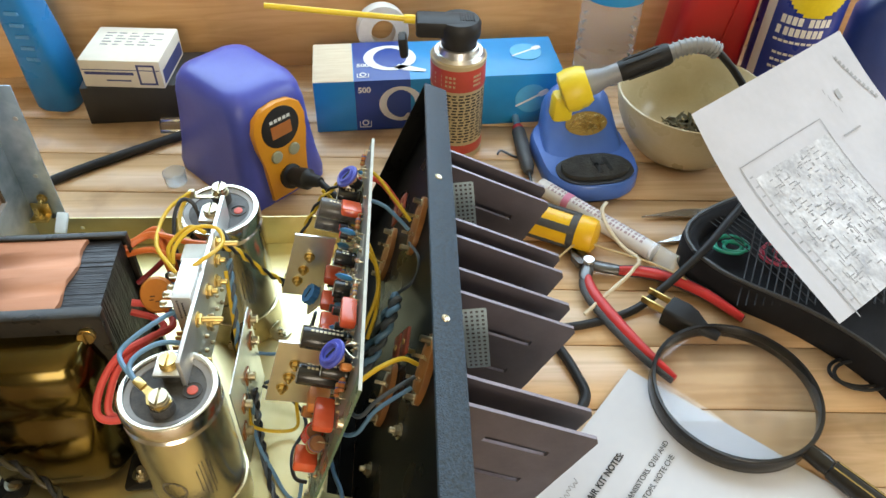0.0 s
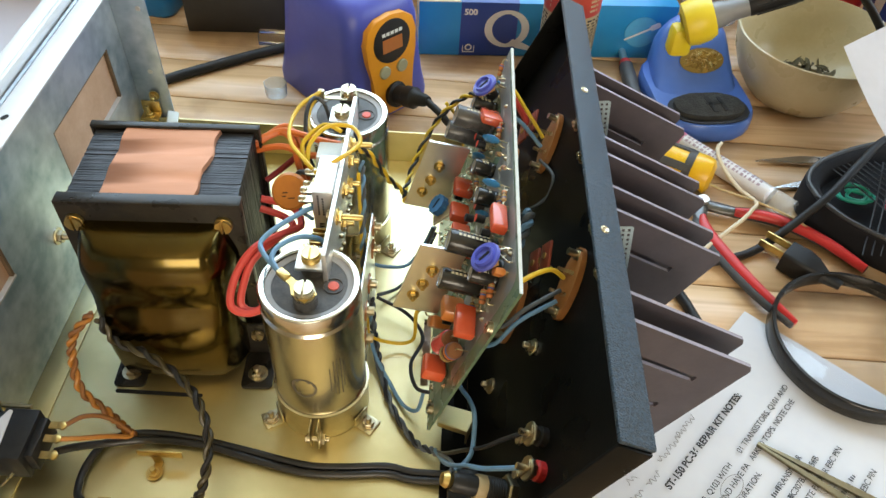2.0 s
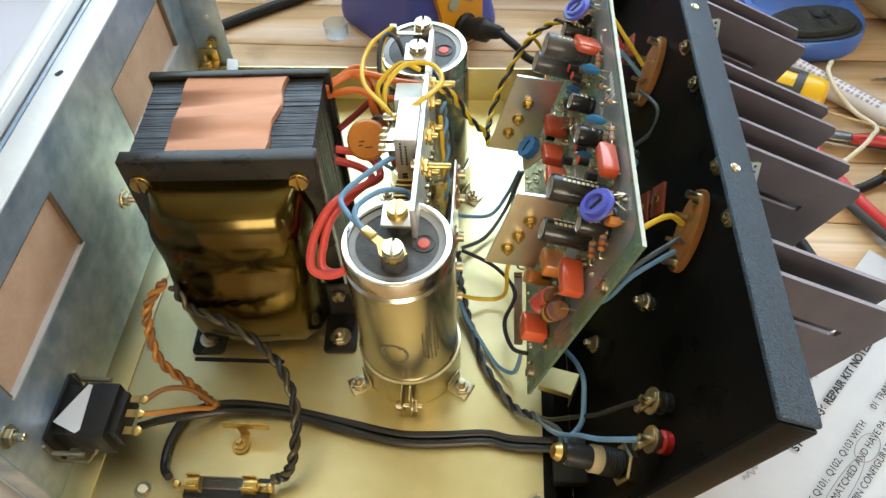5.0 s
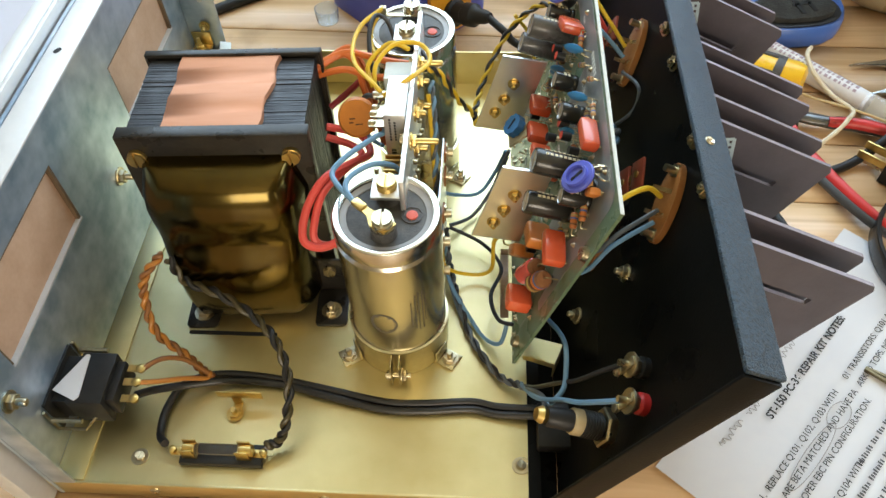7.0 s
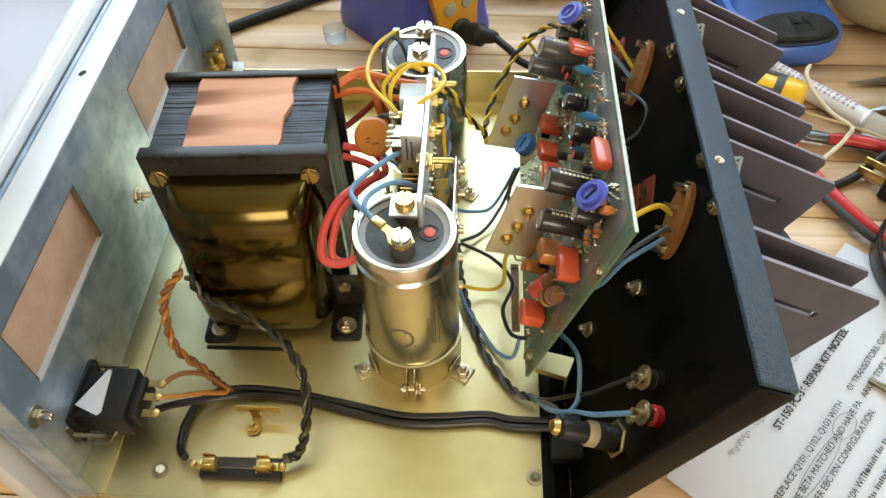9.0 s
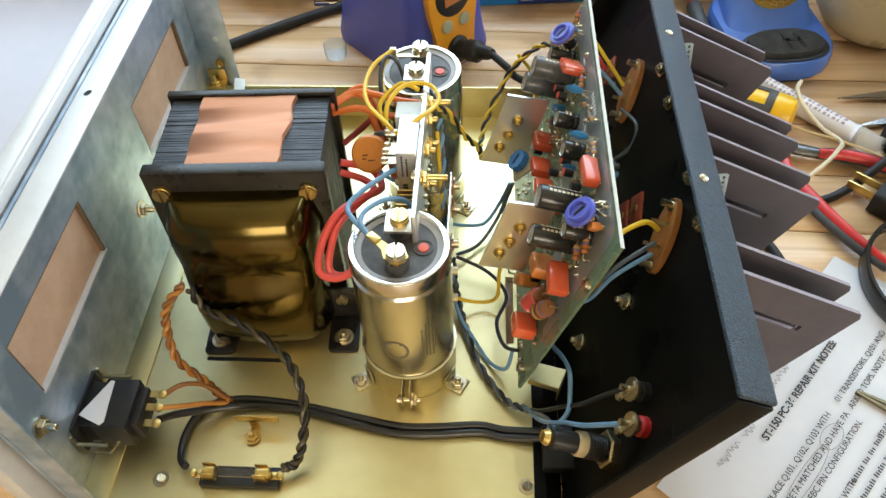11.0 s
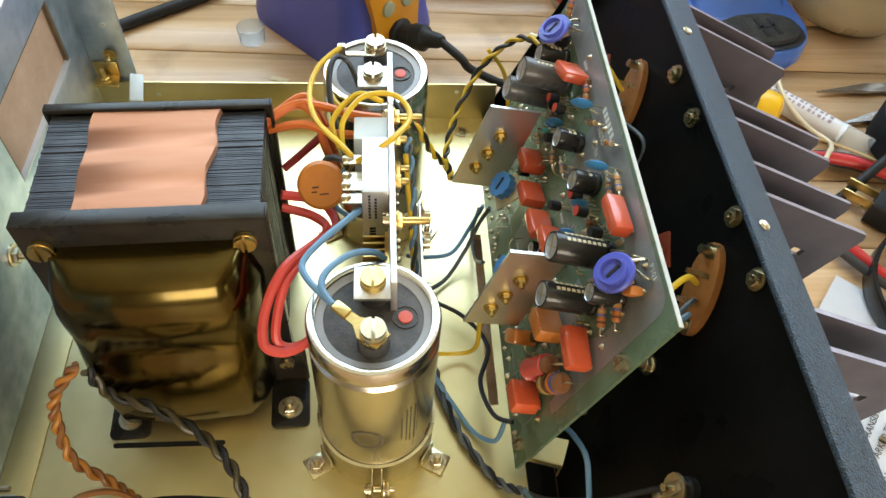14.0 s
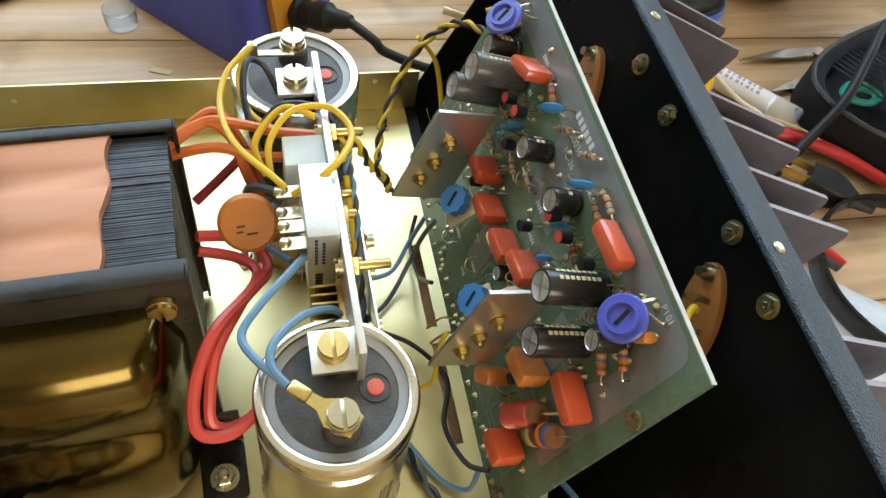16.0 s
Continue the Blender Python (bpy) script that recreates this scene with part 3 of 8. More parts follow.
# output terminals and the fuse holder near the open end
for y, z, red in ((0.0415, 0.0872, 0), (0.0253, 0.0832, 1)):
    bm = bmesh.new()
    m = RM @ pose(PW, y, z, 0, -90, 0)
    lathe(bm, [(0, 0), (0.0052, 0), (0.0052, 0.0035), (0.004, 0.0045), (0, 0.0045)], m, 16, 1)
    lathe(bm, [(0, 0.0045), (0.0042, 0.0045), (0.0046, 0.005), (0.0046, 0.0075), (0, 0.008)], m, 6)
    cyl(bm, m @ Vector((0, 0, 0.007)), m @ Vector((0, 0, 0.014)), 0.0016, 10)
    lathe(bm, [(0.0030, 0.0080), (0.0062, 0.0080), (0.0060, 0.0088), (0.0030, 0.0088)], m, 14)
    box(bm, (-0.0095, -0.0022, 0.0088), (0.0045, 0.0022, 0.0096), m, 0.0003)
    lathe(bm, [(0, -0.0016), (0.0024, -0.0008), (0.0024, 0.0008), (0, 0.0018)], m @ pose(-0.008, 0, 0.0100), 10)
    part("output_terminal", bm, [STEEL, mat("red_post", (0.55, 0.03, 0.03), None, 0.4) if red else BAKELITE], rear, "speaker terminal with red collar" if red else "speaker terminal with black collar")
bm = bmesh.new()
m = RM @ pose(PW, 0.0265, 0.0522, 0, -90, 0) @ pose(0, 0, 0, 1, 0, 0) @ Matrix.Diagonal((0.94, 0.94, 0.92, 1))
lathe(bm, [(0, 0), (0.0105, 0), (0.0105, 0.004), (0.0095, 0.005), (0.007, 0.005)], m, 6, 1)
lathe(bm, [(0.007, 0.003)] + [(0.0066 + 0.0006 * (k % 2), 0.005 + 0.0008 * k) for k in range(14)] + [(0.0062, 0.017)], m, 24)
lathe(bm, [(0.0062, 0.016), (0.0068, 0.0165), (0.0068, 0.021), (0.0062, 0.022), (0.0056, 0.022)], m, 24, 2)
lathe(bm, [(0.0056, 0.020), (0.0055, 0.034), (0.0045, 0.036), (0, 0.036)], m, 20)
lathe(bm, [(0, 0.035), (0.0034, 0.0355), (0.0046, 0.0385), (0.0032, 0.0415), (0, 0.042)], m, 14, 3)
part("fuse_holder", bm, [BAKELITE, STEEL, mat("beige_bush", (0.46, 0.36, 0.20), None, 0.5), BRASS], rear, "black panel fuse holder with brass tip")
bm = bmesh.new()
prism(bm, [(0.2525, 0.0795), (0.2695, 0.0745), (0.2745, 0.0865), (0.2545, 0.0915)], 0.0012, pose(0, 0, 0.0345))
prism(bm, [(0.2525, 0.0795), (0.2527, 0.0790), (0.2697, 0.0740), (0.2695, 0.0745)], 0.0042, pose(0, 0, 0.0312))
prism(bm, [(0.2690, 0.0746), (0.2697, 0.0742), (0.2745, 0.0860), (0.2738, 0.0864)], 0.0140, pose(0, 0, 0.0212))
part("angle_bracket", bm, GOLD, rear, "bent aluminium bracket under the board")


# ---- transformer ----
tb = bmesh.new()
box(tb, (0.048, 0.146, 0.028), (0.136, 0.203, 0.1362))
tr = part("transformer", tb, LAMIN, amp, "large power transformer with black end bells and a copper strap")
tb = bmesh.new()
for k in range(62):      # stacked laminations
    y = 0.1455 + k * 0.000945
    e = 0.0006 * random.random()
    box(tb, (0.0465 - 0.0003 * random.random(), y, 0.026), (0.1375 + 0.0003 * random.random(), y + 0.00072, 0.1375 - e))
tagged(part("laminated_core", tb, LAMIN, tr, "stack of thin dark steel laminations"), kind="stuff")
bm = bmesh.new()
n = 14
rows = []
for j in range(n + 1):
    y = 0.1452 + (0.2036 - 0.1452) * j / n
    z = 0.1393 + 0.0006 * math.sin(j * 1.1) + 0.0004 * math.sin(j * 2.3 + 1)
    w = 0.0012 * math.sin(j * 0.9)
    xr = 0.1140 + 0.0048 * j / n + w
    rows.append([(0.0640 + w * 0.5, y, 0.1372), (0.0648 + w * 0.5, y, z), (0.092, y, z + 0.0003 * math.sin(j * 1.7)), (xr, y, z), (xr + 0.0006, y, 0.1372)])
grid = [[bm.verts.new(p) for p in r] for r in rows]
for a, b in zip(grid, grid[1:]):
    for k in range(4):
        bm.faces.new((a[k], a[k + 1], b[k + 1], b[k]))
part("copper_strap", bm, COPPER, tr, "wrinkled copper foil strap", smooth=70)
for y0, y1 in ((0.1395, 0.1455), (0.2038, 0.2085)):      # end frames
    bm = bmesh.new()
    yo, yi = (y0, y1) if y0 < 0.18 else (y1, y0)
    box(bm, (0.0435, min(yo, yo + (0.0016 if y0 < 0.18 else -0.0016)), 0.0215), (0.141, max(yo, yo + (0.0016 if y0 < 0.18 else -0.0016)), 0.1405), bevel=0.0006)
    box(bm, (0.0435, y0, 0.139), (0.141, y1 + (0.002 if y0 < 0.18 else 0), 0.1410), bevel=0.0006)
    box(bm, (0.0435, y0, 0.022), (0.0449, y1, 0.141), bevel=0.0004)
    box(bm, (0.1396, y0, 0.022), (0.141, y1, 0.141), bevel=0.0004)
    part("end_frame", bm, FRAME_BLACK, tr, "black steel end frame")
for sgn, yb in ((-1, 0.1395), (1, 0.2085)):      # end bells, bulging with a rolled top
    bm = bmesh.new()
    dep = 0.034
    prof = [(0.0, 0.0), (0.36, 0.001), (0.62, 0.007), (0.75, 0.017), (0.78, 0.028), (0.765, 0.037), (0.785, 0.044), (0.92, 0.058), (1.0, 0.078), (0.97, 0.096), (0.78, 0.105), (0.0, 0.1065)]      # depth share, height drop
    zt = 0.1275
    cols = []
    xs = [0.0, 0.02, 0.07, 0.16, 0.5, 0.84, 0.93, 0.98, 1.0]
    fall = [0.0, 0.35, 0.72, 0.96, 1.0, 0.96, 0.72, 0.35, 0.0]
    for u, f in zip(xs, fall):
        col = []
        for i, (d, h) in enumerate(smooth_path([(d, h, 0) for d, h in prof], 4)[k][:2] for k in range(45)):
            taper = 0.003 * (h / 0.1)
            inset = 0.006 * max(0.0, 1 - h / 0.02)
            x = 0.0475 + taper + inset + (0.0885 - 2 * taper - 2 * inset) * u
            zz = zt - h - (0.002 if u in (0.0, 1.0) else 0)
            col.append(bm.verts.new((x, yb + sgn * dep * max(d, 0) * f, zz)))
        cols.append(col)
    for a, b in zip(cols, cols[1:]):
        for k in range(len(a) - 1):
            bm.faces.new((a[k], a[k + 1], b[k + 1], b[k]))
    part("bell_cover", bm, BELL, tr, "glossy black end bell", smooth=60)
for x in (0.052, 0.131):
    bm = bmesh.new()
    screw(bm, (x, 0.1392, 0.128), (0, -1, 0), 0.0048, 0.0038, seg=18)
    part("corner_screw", bm, BRASS, tr, "brass slotted screw")
for x in (0.0615, 0.1385):
    bm = bmesh.new()
    prism(bm, rounded(0.019, 0.026, 0.003), 0.0016, pose(x, 0.1175, FLOOR_Z + 0.0002), bevel=0.0004)
    box(bm, (x - 0.0095, 0.131, FLOOR_Z + 0.0002), (x + 0.0095, 0.1328, 0.048), bevel=0.0005)
    part("mounting_foot", bm, FRAME_BLACK, tr)
    bm = bmesh.new()
    nut(bm, (x, 0.1145, FLOOR_Z + 0.0018), (0, 0, 1), 0.0045, 0.004, 0.0035)
    part("foot_nut", bm, STEEL, tr)
    bm = bmesh.new()
    screw(bm, (x, 0.1305, 0.040), (0, -1, 0), 0.0038, 0.003)
    part("foot_screw", bm, STEEL, tr)
tr.matrix_basis = pose(-0.009, -0.031, 0) @ pose(0, 0, 0, 0, 0, 2.8) @ pose(0.009, 0.031, 0)      # it stands a little askew


# ---- filter capacitors ----
CLAMP = mat("clamp_steel", (0.72, 0.66, 0.46), (0.58, 0.51, 0.31), 0.3, 1.0, 60)
PRINT = mat("grey_print", (0.13, 0.115, 0.085), None, 0.6, 0.0)
ALU_RIM = mat("lid_sleeve", (0.34, 0.335, 0.33), (0.28, 0.275, 0.27), 0.4, 0.1, 80)
for cx, cy in ((0.1830, 0.101), (0.1840, 0.243)):
    R, ZT = 0.0262, 0.1285
    bm = bmesh.new()
    lathe(bm, [(0, FLOOR_Z), (R - 0.001, FLOOR_Z), (R, FLOOR_Z + 0.001), (R, ZT - 0.013), (R - 0.0013, ZT - 0.0115), (R - 0.0013, ZT - 0.0095), (R, ZT - 0.008), (R, ZT - 0.0018), (R - 0.0008, ZT - 0.0004),
               (R - 0.0022, ZT), (R - 0.0036, ZT - 0.0006), (R - 0.0042, ZT - 0.0018)], pose(cx, cy, 0), 64)
    cap = part("filter_capacitor", bm, CAN, amp, "large aluminium can filter capacitor with screw terminals")
    bm = bmesh.new()
    lathe(bm, [(R - 0.0040, ZT - 0.0014), (R - 0.0048, ZT - 0.0019), (R - 0.0068, ZT - 0.0023), (R - 0.0070, ZT - 0.0034)], pose(cx, cy, 0), 48)
    part("lid_rim", bm, ALU_RIM, cap)
    bm = bmesh.new()
    lathe(bm, [(R - 0.0067, ZT - 0.0029), (0.003, ZT - 0.0029), (0, ZT - 0.0029)], pose(cx, cy, 0), 48)
    for s in (-1, 1):
        lathe(bm, [(0.0062, ZT - 0.003), (0.0060, ZT + 0.0035), (0, ZT + 0.0035)], pose(cx, cy + s * 0.0112, 0), 22)
    lathe(bm, [(0.0052, ZT - 0.0029), (0.0052, ZT - 0.0023), (0.0047, ZT - 0.0023), (0.0047, ZT - 0.0029)], pose(cx + 0.0122, cy + 0.0006, 0), 24)
    part("lid", bm, LID, cap, "dark phenolic lid")
    bm = bmesh.new()
    lathe(bm, [(0.0029, ZT - 0.0029), (0.0027, ZT - 0.0022), (0, ZT - 0.0019)], pose(cx + 0.0122, cy + 0.0006, 0), 20)
    part("vent_plug", bm, RED_DOT, cap, "red vent plug")
    bm = bmesh.new()
    box(bm, (cx - 0.010, cy - 0.0042, ZT - 0.0029), (cx - 0.0072, cy - 0.0038, ZT - 0.0027))
    box(bm, (cx - 0.0088, cy - 0.0054, ZT - 0.0029), (cx - 0.0084, cy - 0.0026, ZT - 0.0027))
    part("polarity_mark", bm, PRINT, cap)
    bm = bmesh.new()
    fz = ZT + 0.0035 if cy < 0.2 else ZT + 0.0035
    sy = cy - 0.0112 if cy < 0.2 else cy + 0.0112
    lathe(bm, [(0, fz), (0.0055, fz), (0.0055, fz + 0.0012), (0, fz + 0.0012)], pose(cx, sy, 0), 22)
    screw(bm, (cx, sy, fz + 0.0012), (0, 0, 1), 0.0051, 0.0048, seg=22)
    part("terminal_screw", bm, STEEL, cap, "slotted terminal screw")
    # printed mark and clamp
    bm = bmesh.new()
    for a0, a1, z0, z1 in [(-66, -64.6, 0.066, 0.086), (-61, -59.6, 0.062, 0.092), (-57, -55.6, 0.060, 0.093), (-52, -50.4, 0.060, 0.094), (-48.5, -47.2, 0.066, 0.09)]:
        for z in np.arange(z0, z1, 0.0031):
            pts = []
            for a in (a0, a1):
                for zz in (z, z + 0.0021):
                    pts.append((cx + (R + 0.00012) * math.cos(radians(a)), cy + (R + 0.00012) * math.sin(radians(a)), zz))
            v = [bm.verts.new(p) for p in pts]
            bm.faces.new((v[0], v[1], v[3], v[2]))
    for k in range(28):      # oval stamp
        a, b = 2 * math.pi * k / 28, 2 * math.pi * (k + 1) / 28
        q = []
        for ang, rr in ((a, 1), (b, 1), (b, 0.84), (a, 0.84)):
            th = radians(-98) + rr * math.cos(ang) * 0.0072 / R
            q.append(bm.verts.new((cx + (R + 0.00012) * math.cos(th), cy + (R + 0.00012) * math.sin(th), 0.070 + rr * math.sin(ang) * 0.0088)))
        bm.faces.new(q)
    for j in range(5):
        q = []
        for th, z in ((-6.5, -1), (6.5, -1), (6.5, 1), (-6.5, 1)):
            ang = radians(-98 + th * (1 if abs(j - 2) < 2 else 0.65) * 1.9)
            q.append(bm.verts.new((cx + (R + 0.00012) * math.cos(ang), cy + (R + 0.00012) * math.sin(ang), 0.070 + (j - 2) * 0.0028 + z * 0.0007)))
        bm.faces.new(q)
    part("print", bm, PRINT, cap, "faint printed oval stamp and lines of small print")
    bm = bmesh.new()
    lathe(bm, [(R + 0.0002, FLOOR_Z + 0.0003), (R + 0.0010, FLOOR_Z + 0.0003), (R + 0.0010, FLOOR_Z + 0.0235), (R + 0.0016, FLOOR_Z + 0.0245), (R + 0.0002, FLOOR_Z + 0.0248)], pose(cx, cy, 0), 56)
    for s in (-1, 1):
        box(bm, (cx + s * 0.0022 - 0.0004, cy - R - 0.0085, FLOOR_Z + 0.002), (cx + s * 0.0022 + 0.0004, cy - R + 0.001, FLOOR_Z + 0.022), bevel=0.0002)
    part("clamp_ring", bm, CLAMP, cap, "plated clamp ring")
    for a in (-30, 90, 210):
        bm = bmesh.new()
        mm = pose(cx, cy, FLOOR_Z + 0.0003, 0, 0, a)
        box(bm, (R, -0.0055, 0), (R + 0.012, 0.0055, 0.0011), mm, 0.0003)
        box(bm, (R + 0.0011, -0.0055, 0), (R + 0.0021, 0.0055, 0.009), mm, 0.0003)
        part("clamp_ear", bm, CLAMP, cap)
    bm = bmesh.new()
    cyl(bm, (cx - 0.006, cy - R - 0.0055, FLOOR_Z + 0.008), (cx + 0.008, cy - R - 0.0055, FLOOR_Z + 0.008), 0.0015, 10)
    nut(bm, (cx + 0.0028, cy - R - 0.0055, FLOOR_Z + 0.008), (1, 0, 0), 0.0034, 0.003)
    screw(bm, (cx - 0.0028, cy - R - 0.0055, FLOOR_Z + 0.008), (-1, 0, 0), 0.003, 0.0025)
    part("clamp_bolt", bm, STEEL, cap)
    for a in (-30, 90, 210):
        bm = bmesh.new()
        p = pose(cx, cy, 0, 0, 0, a) @ Vector((R + 0.0072, 0, FLOOR_Z + 0.0014))
        nut(bm, p, (0, 0, 1), 0.0033, 0.003, 0.0045)
        part("ear_nut", bm, STEEL, cap)


# ---- rectifier bracket between the capacitors ----
bm = bmesh.new()
box(bm, (0.1895, 0.1045, 0.098), (0.1920, 0.2365, 0.1450), bevel=0.0004)
for y in (0.1122, 0.2318):
    box(bm, (0.1755, y - 0.0075, 0.1322), (0.1900, y + 0.0075, 0.1342), bevel=0.0003)
brk = part("mounting_bracket", bm, ALU_WHITE, amp, "milled aluminium bracket screwed across both capacitors")
for y in (0.1122, 0.2318):
    bm = bmesh.new()
    screw(bm, (0.1828, y, 0.1342), (0, 0, 1), 0.0051, 0.0046, seg=22)
    part("terminal_screw", bm, BRASS if y < 0.2 else STEEL, brk, "slotted screw")
SILVER = mat("silvered_case", (0.70, 0.69, 0.66), (0.58, 0.57, 0.54), 0.4, 0.9, 90, 0.1, 400)
bm = bmesh.new()
box(bm, (0.1785, 0.1465, 0.116), (0.1893, 0.1775, 0.1475), bevel=0.0006)
rect = part("bridge_rectifier", bm, SILVER, amp, "silver bridge rectifier block with solder tags")
bm = bmesh.new()
for x, z0, z1, w in ((0.1815, 0.131, 0.1455, 0.0005), (0.1840, 0.131, 0.1435, 0.0005), (0.1825, 0.118, 0.125, 0.0013)):
    for z in np.arange(z0, z1, 0.0019):
        box(bm, (x - w, 0.1463, z), (x + w, 0.1466, z + 0.0012))
part("print", bm, INK, rect, "rows of small black print")
for dy, dz in ((0.151, 0.138), (0.158, 0.138), (0.166, 0.135), (0.173, 0.138)):
    bm = bmesh.new()
    box(bm, (0.1705, dy - 0.0025, dz - 0.0005), (0.1786, dy + 0.0025, dz + 0.0005))
    lathe(bm, [(0, -0.0018), (0.0021, -0.0008), (0.0023, 0.0006), (0.0008, 0.0018), (0, 0.0019)], pose(0.1718, dy, dz, 20, 10, 0), 10)
    part("solder_tag", bm, STEEL, rect)
bm = bmesh.new()
box(bm, (0.1745, 0.183, 0.118), (0.1893, 0.197, 0.1405), bevel=0.0006)
part("spacer_block", bm, CERAMIC, brk, "white insulating block")
bm = bmesh.new()
for k in range(5):
    box(bm, (0.1785, 0.1265 + k * 0.0034, 0.104), (0.1893, 0.1275 + k * 0.0034, 0.1265), bevel=0.0002)
box(bm, (0.1875, 0.126, 0.103), (0.1893, 0.1425, 0.127))
part("cooling_clip", bm, BRASS, brk, "finned brass clip")
for y, z, l in ((0.1411, 0.136, 0.011), (0.2005, 0.137, 0.010), (0.166, 0.132, 0.003), (0.1545, 0.118, 0.004), (0.127, 0.118, 0.004), (0.183, 0.122, 0.004), (0.1915, 0.132, 0.003)):
    bm = bmesh.new()
    nut(bm, (0.192, y, z), (1, 0, 0), 0.0034, 0.003, l)
    part("nut", bm, BRASS, brk)
    bm = bmesh.new()
    screw(bm, (0.1895, y, z + 0.0006), (-1, 0, 0), 0.0033, 0.0026)
    part("screw_head", bm, STEEL, brk)
bm = bmesh.new()
for k in range(14):
    y, z = 0.118 + 0.0052 * k, 0.106 + 0.006 * (k % 3)
    lathe(bm, [(0, -0.0013), (0.0014, -0.0004), (0.0012, 0.001), (0, 0.0018)], pose(0.1932, y, z), 8)
tagged(part("solder_beads", bm, STEEL, brk), kind="stuff")
for k, (y, z) in enumerate(((0.186, 0.084), (0.178, 0.072), (0.156, 0.064), (0.138, 0.060), (0.128, 0.046))):
    bm = bmesh.new()
    box(bm, (0.2045, y - 0.005, z - 0.004), (0.2065, y + 0.005, z + 0.004), pose(0, 0, 0), 0.0003)
    cyl(bm, (0.2065, y, z), (0.2105, y, z), 0.0028, 10, 1)
    box(bm, (0.2065, y - 0.0012, z - 0.006), (0.2073, y + 0.0012, z + 0.006), None, 0, 1)
    part("tag_strip", bm, [PHEN, STEEL], brk, "brown terminal strip with tinned tags")
bm = bmesh.new()
box(bm, (0.2045, 0.1225, 0.0182), (0.2053, 0.1895, 0.092))
part("strip_carrier", bm, ALU, brk)
# orange disc capacitor
ORANGE_DISC = mat("orange_ceramic", (0.60, 0.22, 0.035), (0.52, 0.18, 0.03), 0.35, 0, 60)
bm = bmesh.new()
dm = pose(0.160, 0.1725, 0.1225, 48, -8, 0)
lathe(bm, [(0, -0.0018), (0.0095, -0.0016), (0.011, 0), (0.0095, 0.0016), (0, 0.0018)], dm, 28)
tube(bm, [dm @ Vector((0.009, 0, 0)), (0.1715, 0.1725, 0.129), (0.1745, 0.173, 0.136)], 0.0007, 6, mi=1)
tube(bm, [dm @ Vector((0.008, -0.005, 0)), (0.1725, 0.167, 0.126), (0.1755, 0.166, 0.134)], 0.0007, 6, mi=1)
disc = part("disc_capacitor", bm, [ORANGE_DISC, STEEL], amp, "orange ceramic disc capacitor")
bm = bmesh.new()
for a, b, c, d in ((-0.004, -0.001, 0.003, 0.0008), (-0.0045, -0.003, 0.0025, 0.0007), (-0.001, -0.0042, 0.004, 0.0007)):
    box(bm, (a, b, 0.0017), (a + c, b + d, 0.0019), dm)
part("print", bm, mat("brown_print", (0.10, 0.04, 0.01), None, 0.6), disc)

# ring terminal on the near capacitor
bm = bmesh.new()
ang = math.degrees(math.atan2(0.1023 - 0.0898, 0.1676 - 0.1825))
lm = pose(0.1825, 0.0898, 0.1334, 0, -4, ang)
prism(bm, [(-0.0055, -0.004), (0.003, -0.0052), (0.0075, -0.0022), (0.0125, -0.0018), (0.0125, 0.0018), (0.0075, 0.0022), (0.003, 0.0052), (-0.0055, 0.004)], 0.0009, lm)
box(bm, (0.0115, -0.0022, -0.0008), (0.0185, 0.0022, 0.0022), lm, 0.0007)
part("ring_terminal", bm, BRASS, amp, "crimped brass ring terminal")
bm = bmesh.new()
box(bm, (0.165, 0.2465, 0.1335), (0.184, 0.2500, 0.1345), pose(0, 0, 0), 0.0003)
box(bm, (0.1655, 0.2465, 0.1335), (0.1695, 0.2500, 0.1395), None, 0.0006)
part("ring_terminal", bm, STEEL, amp, "tinned ring terminal")


# ---- wiring ----
def plastic(name, c, rough=0.38):
    return mat(name, c, tuple(k * 0.85 for k in c), rough, 0, 90, rvar=0.08)


W = {n: plastic("wire_" + n, c) for n, c in dict(red=(0.70, 0.085, 0.07), orange=(0.68, 0.17, 0.04), yellow=(0.74, 0.48, 0.03), blue=(0.15, 0.29, 0.45), black=(0.018, 0.018, 0.02), grey=(0.09, 0.105, 0.12), brown=(0.26, 0.11, 0.035), maroon=(0.25, 0.025, 0.03), rust=(0.46, 0.19, 0.035), olive=(0.060, 0.048, 0.020)).items()}


def wire(col, pts, r=0.0013, label=""):
    bm = bmesh.new()
    tube(bm, pts, r, 8)
    return part(col + "_wire", bm, W[col], amp, label)


def pair(cols, pts, r, turns, label=""):
    bs = bms(len(cols))
    twist(bs, pts, r, turns)
    for c, b in zip(cols, bs):
        part(c + "_wire", b, W[c], amp, label)


wire("red", [(0.141, 0.176, 0.112), (0.158, 0.178, 0.105), (0.1655, 0.166, 0.102), (0.1575, 0.150, 0.110), (0.146, 0.134, 0.1145), (0.1385, 0.119, 0.108), (0.1375, 0.106, 0.099), (0.147, 0.1045, 0.095), (0.158, 0.112, 0.096), (0.172, 0.132, 0.096)], 0.0022, "thick red transformer lead")
wire("red", [(0.141, 0.172, 0.108), (0.155, 0.170, 0.104), (0.1615, 0.162, 0.104), (0.1545, 0.146, 0.109), (0.146, 0.129, 0.110), (0.1425, 0.116, 0.103), (0.1425, 0.1085, 0.0965), (0.149, 0.108, 0.0925), (0.160, 0.115, 0.092), (0.172, 0.134, 0.092)], 0.0021, "thick red transformer lead")
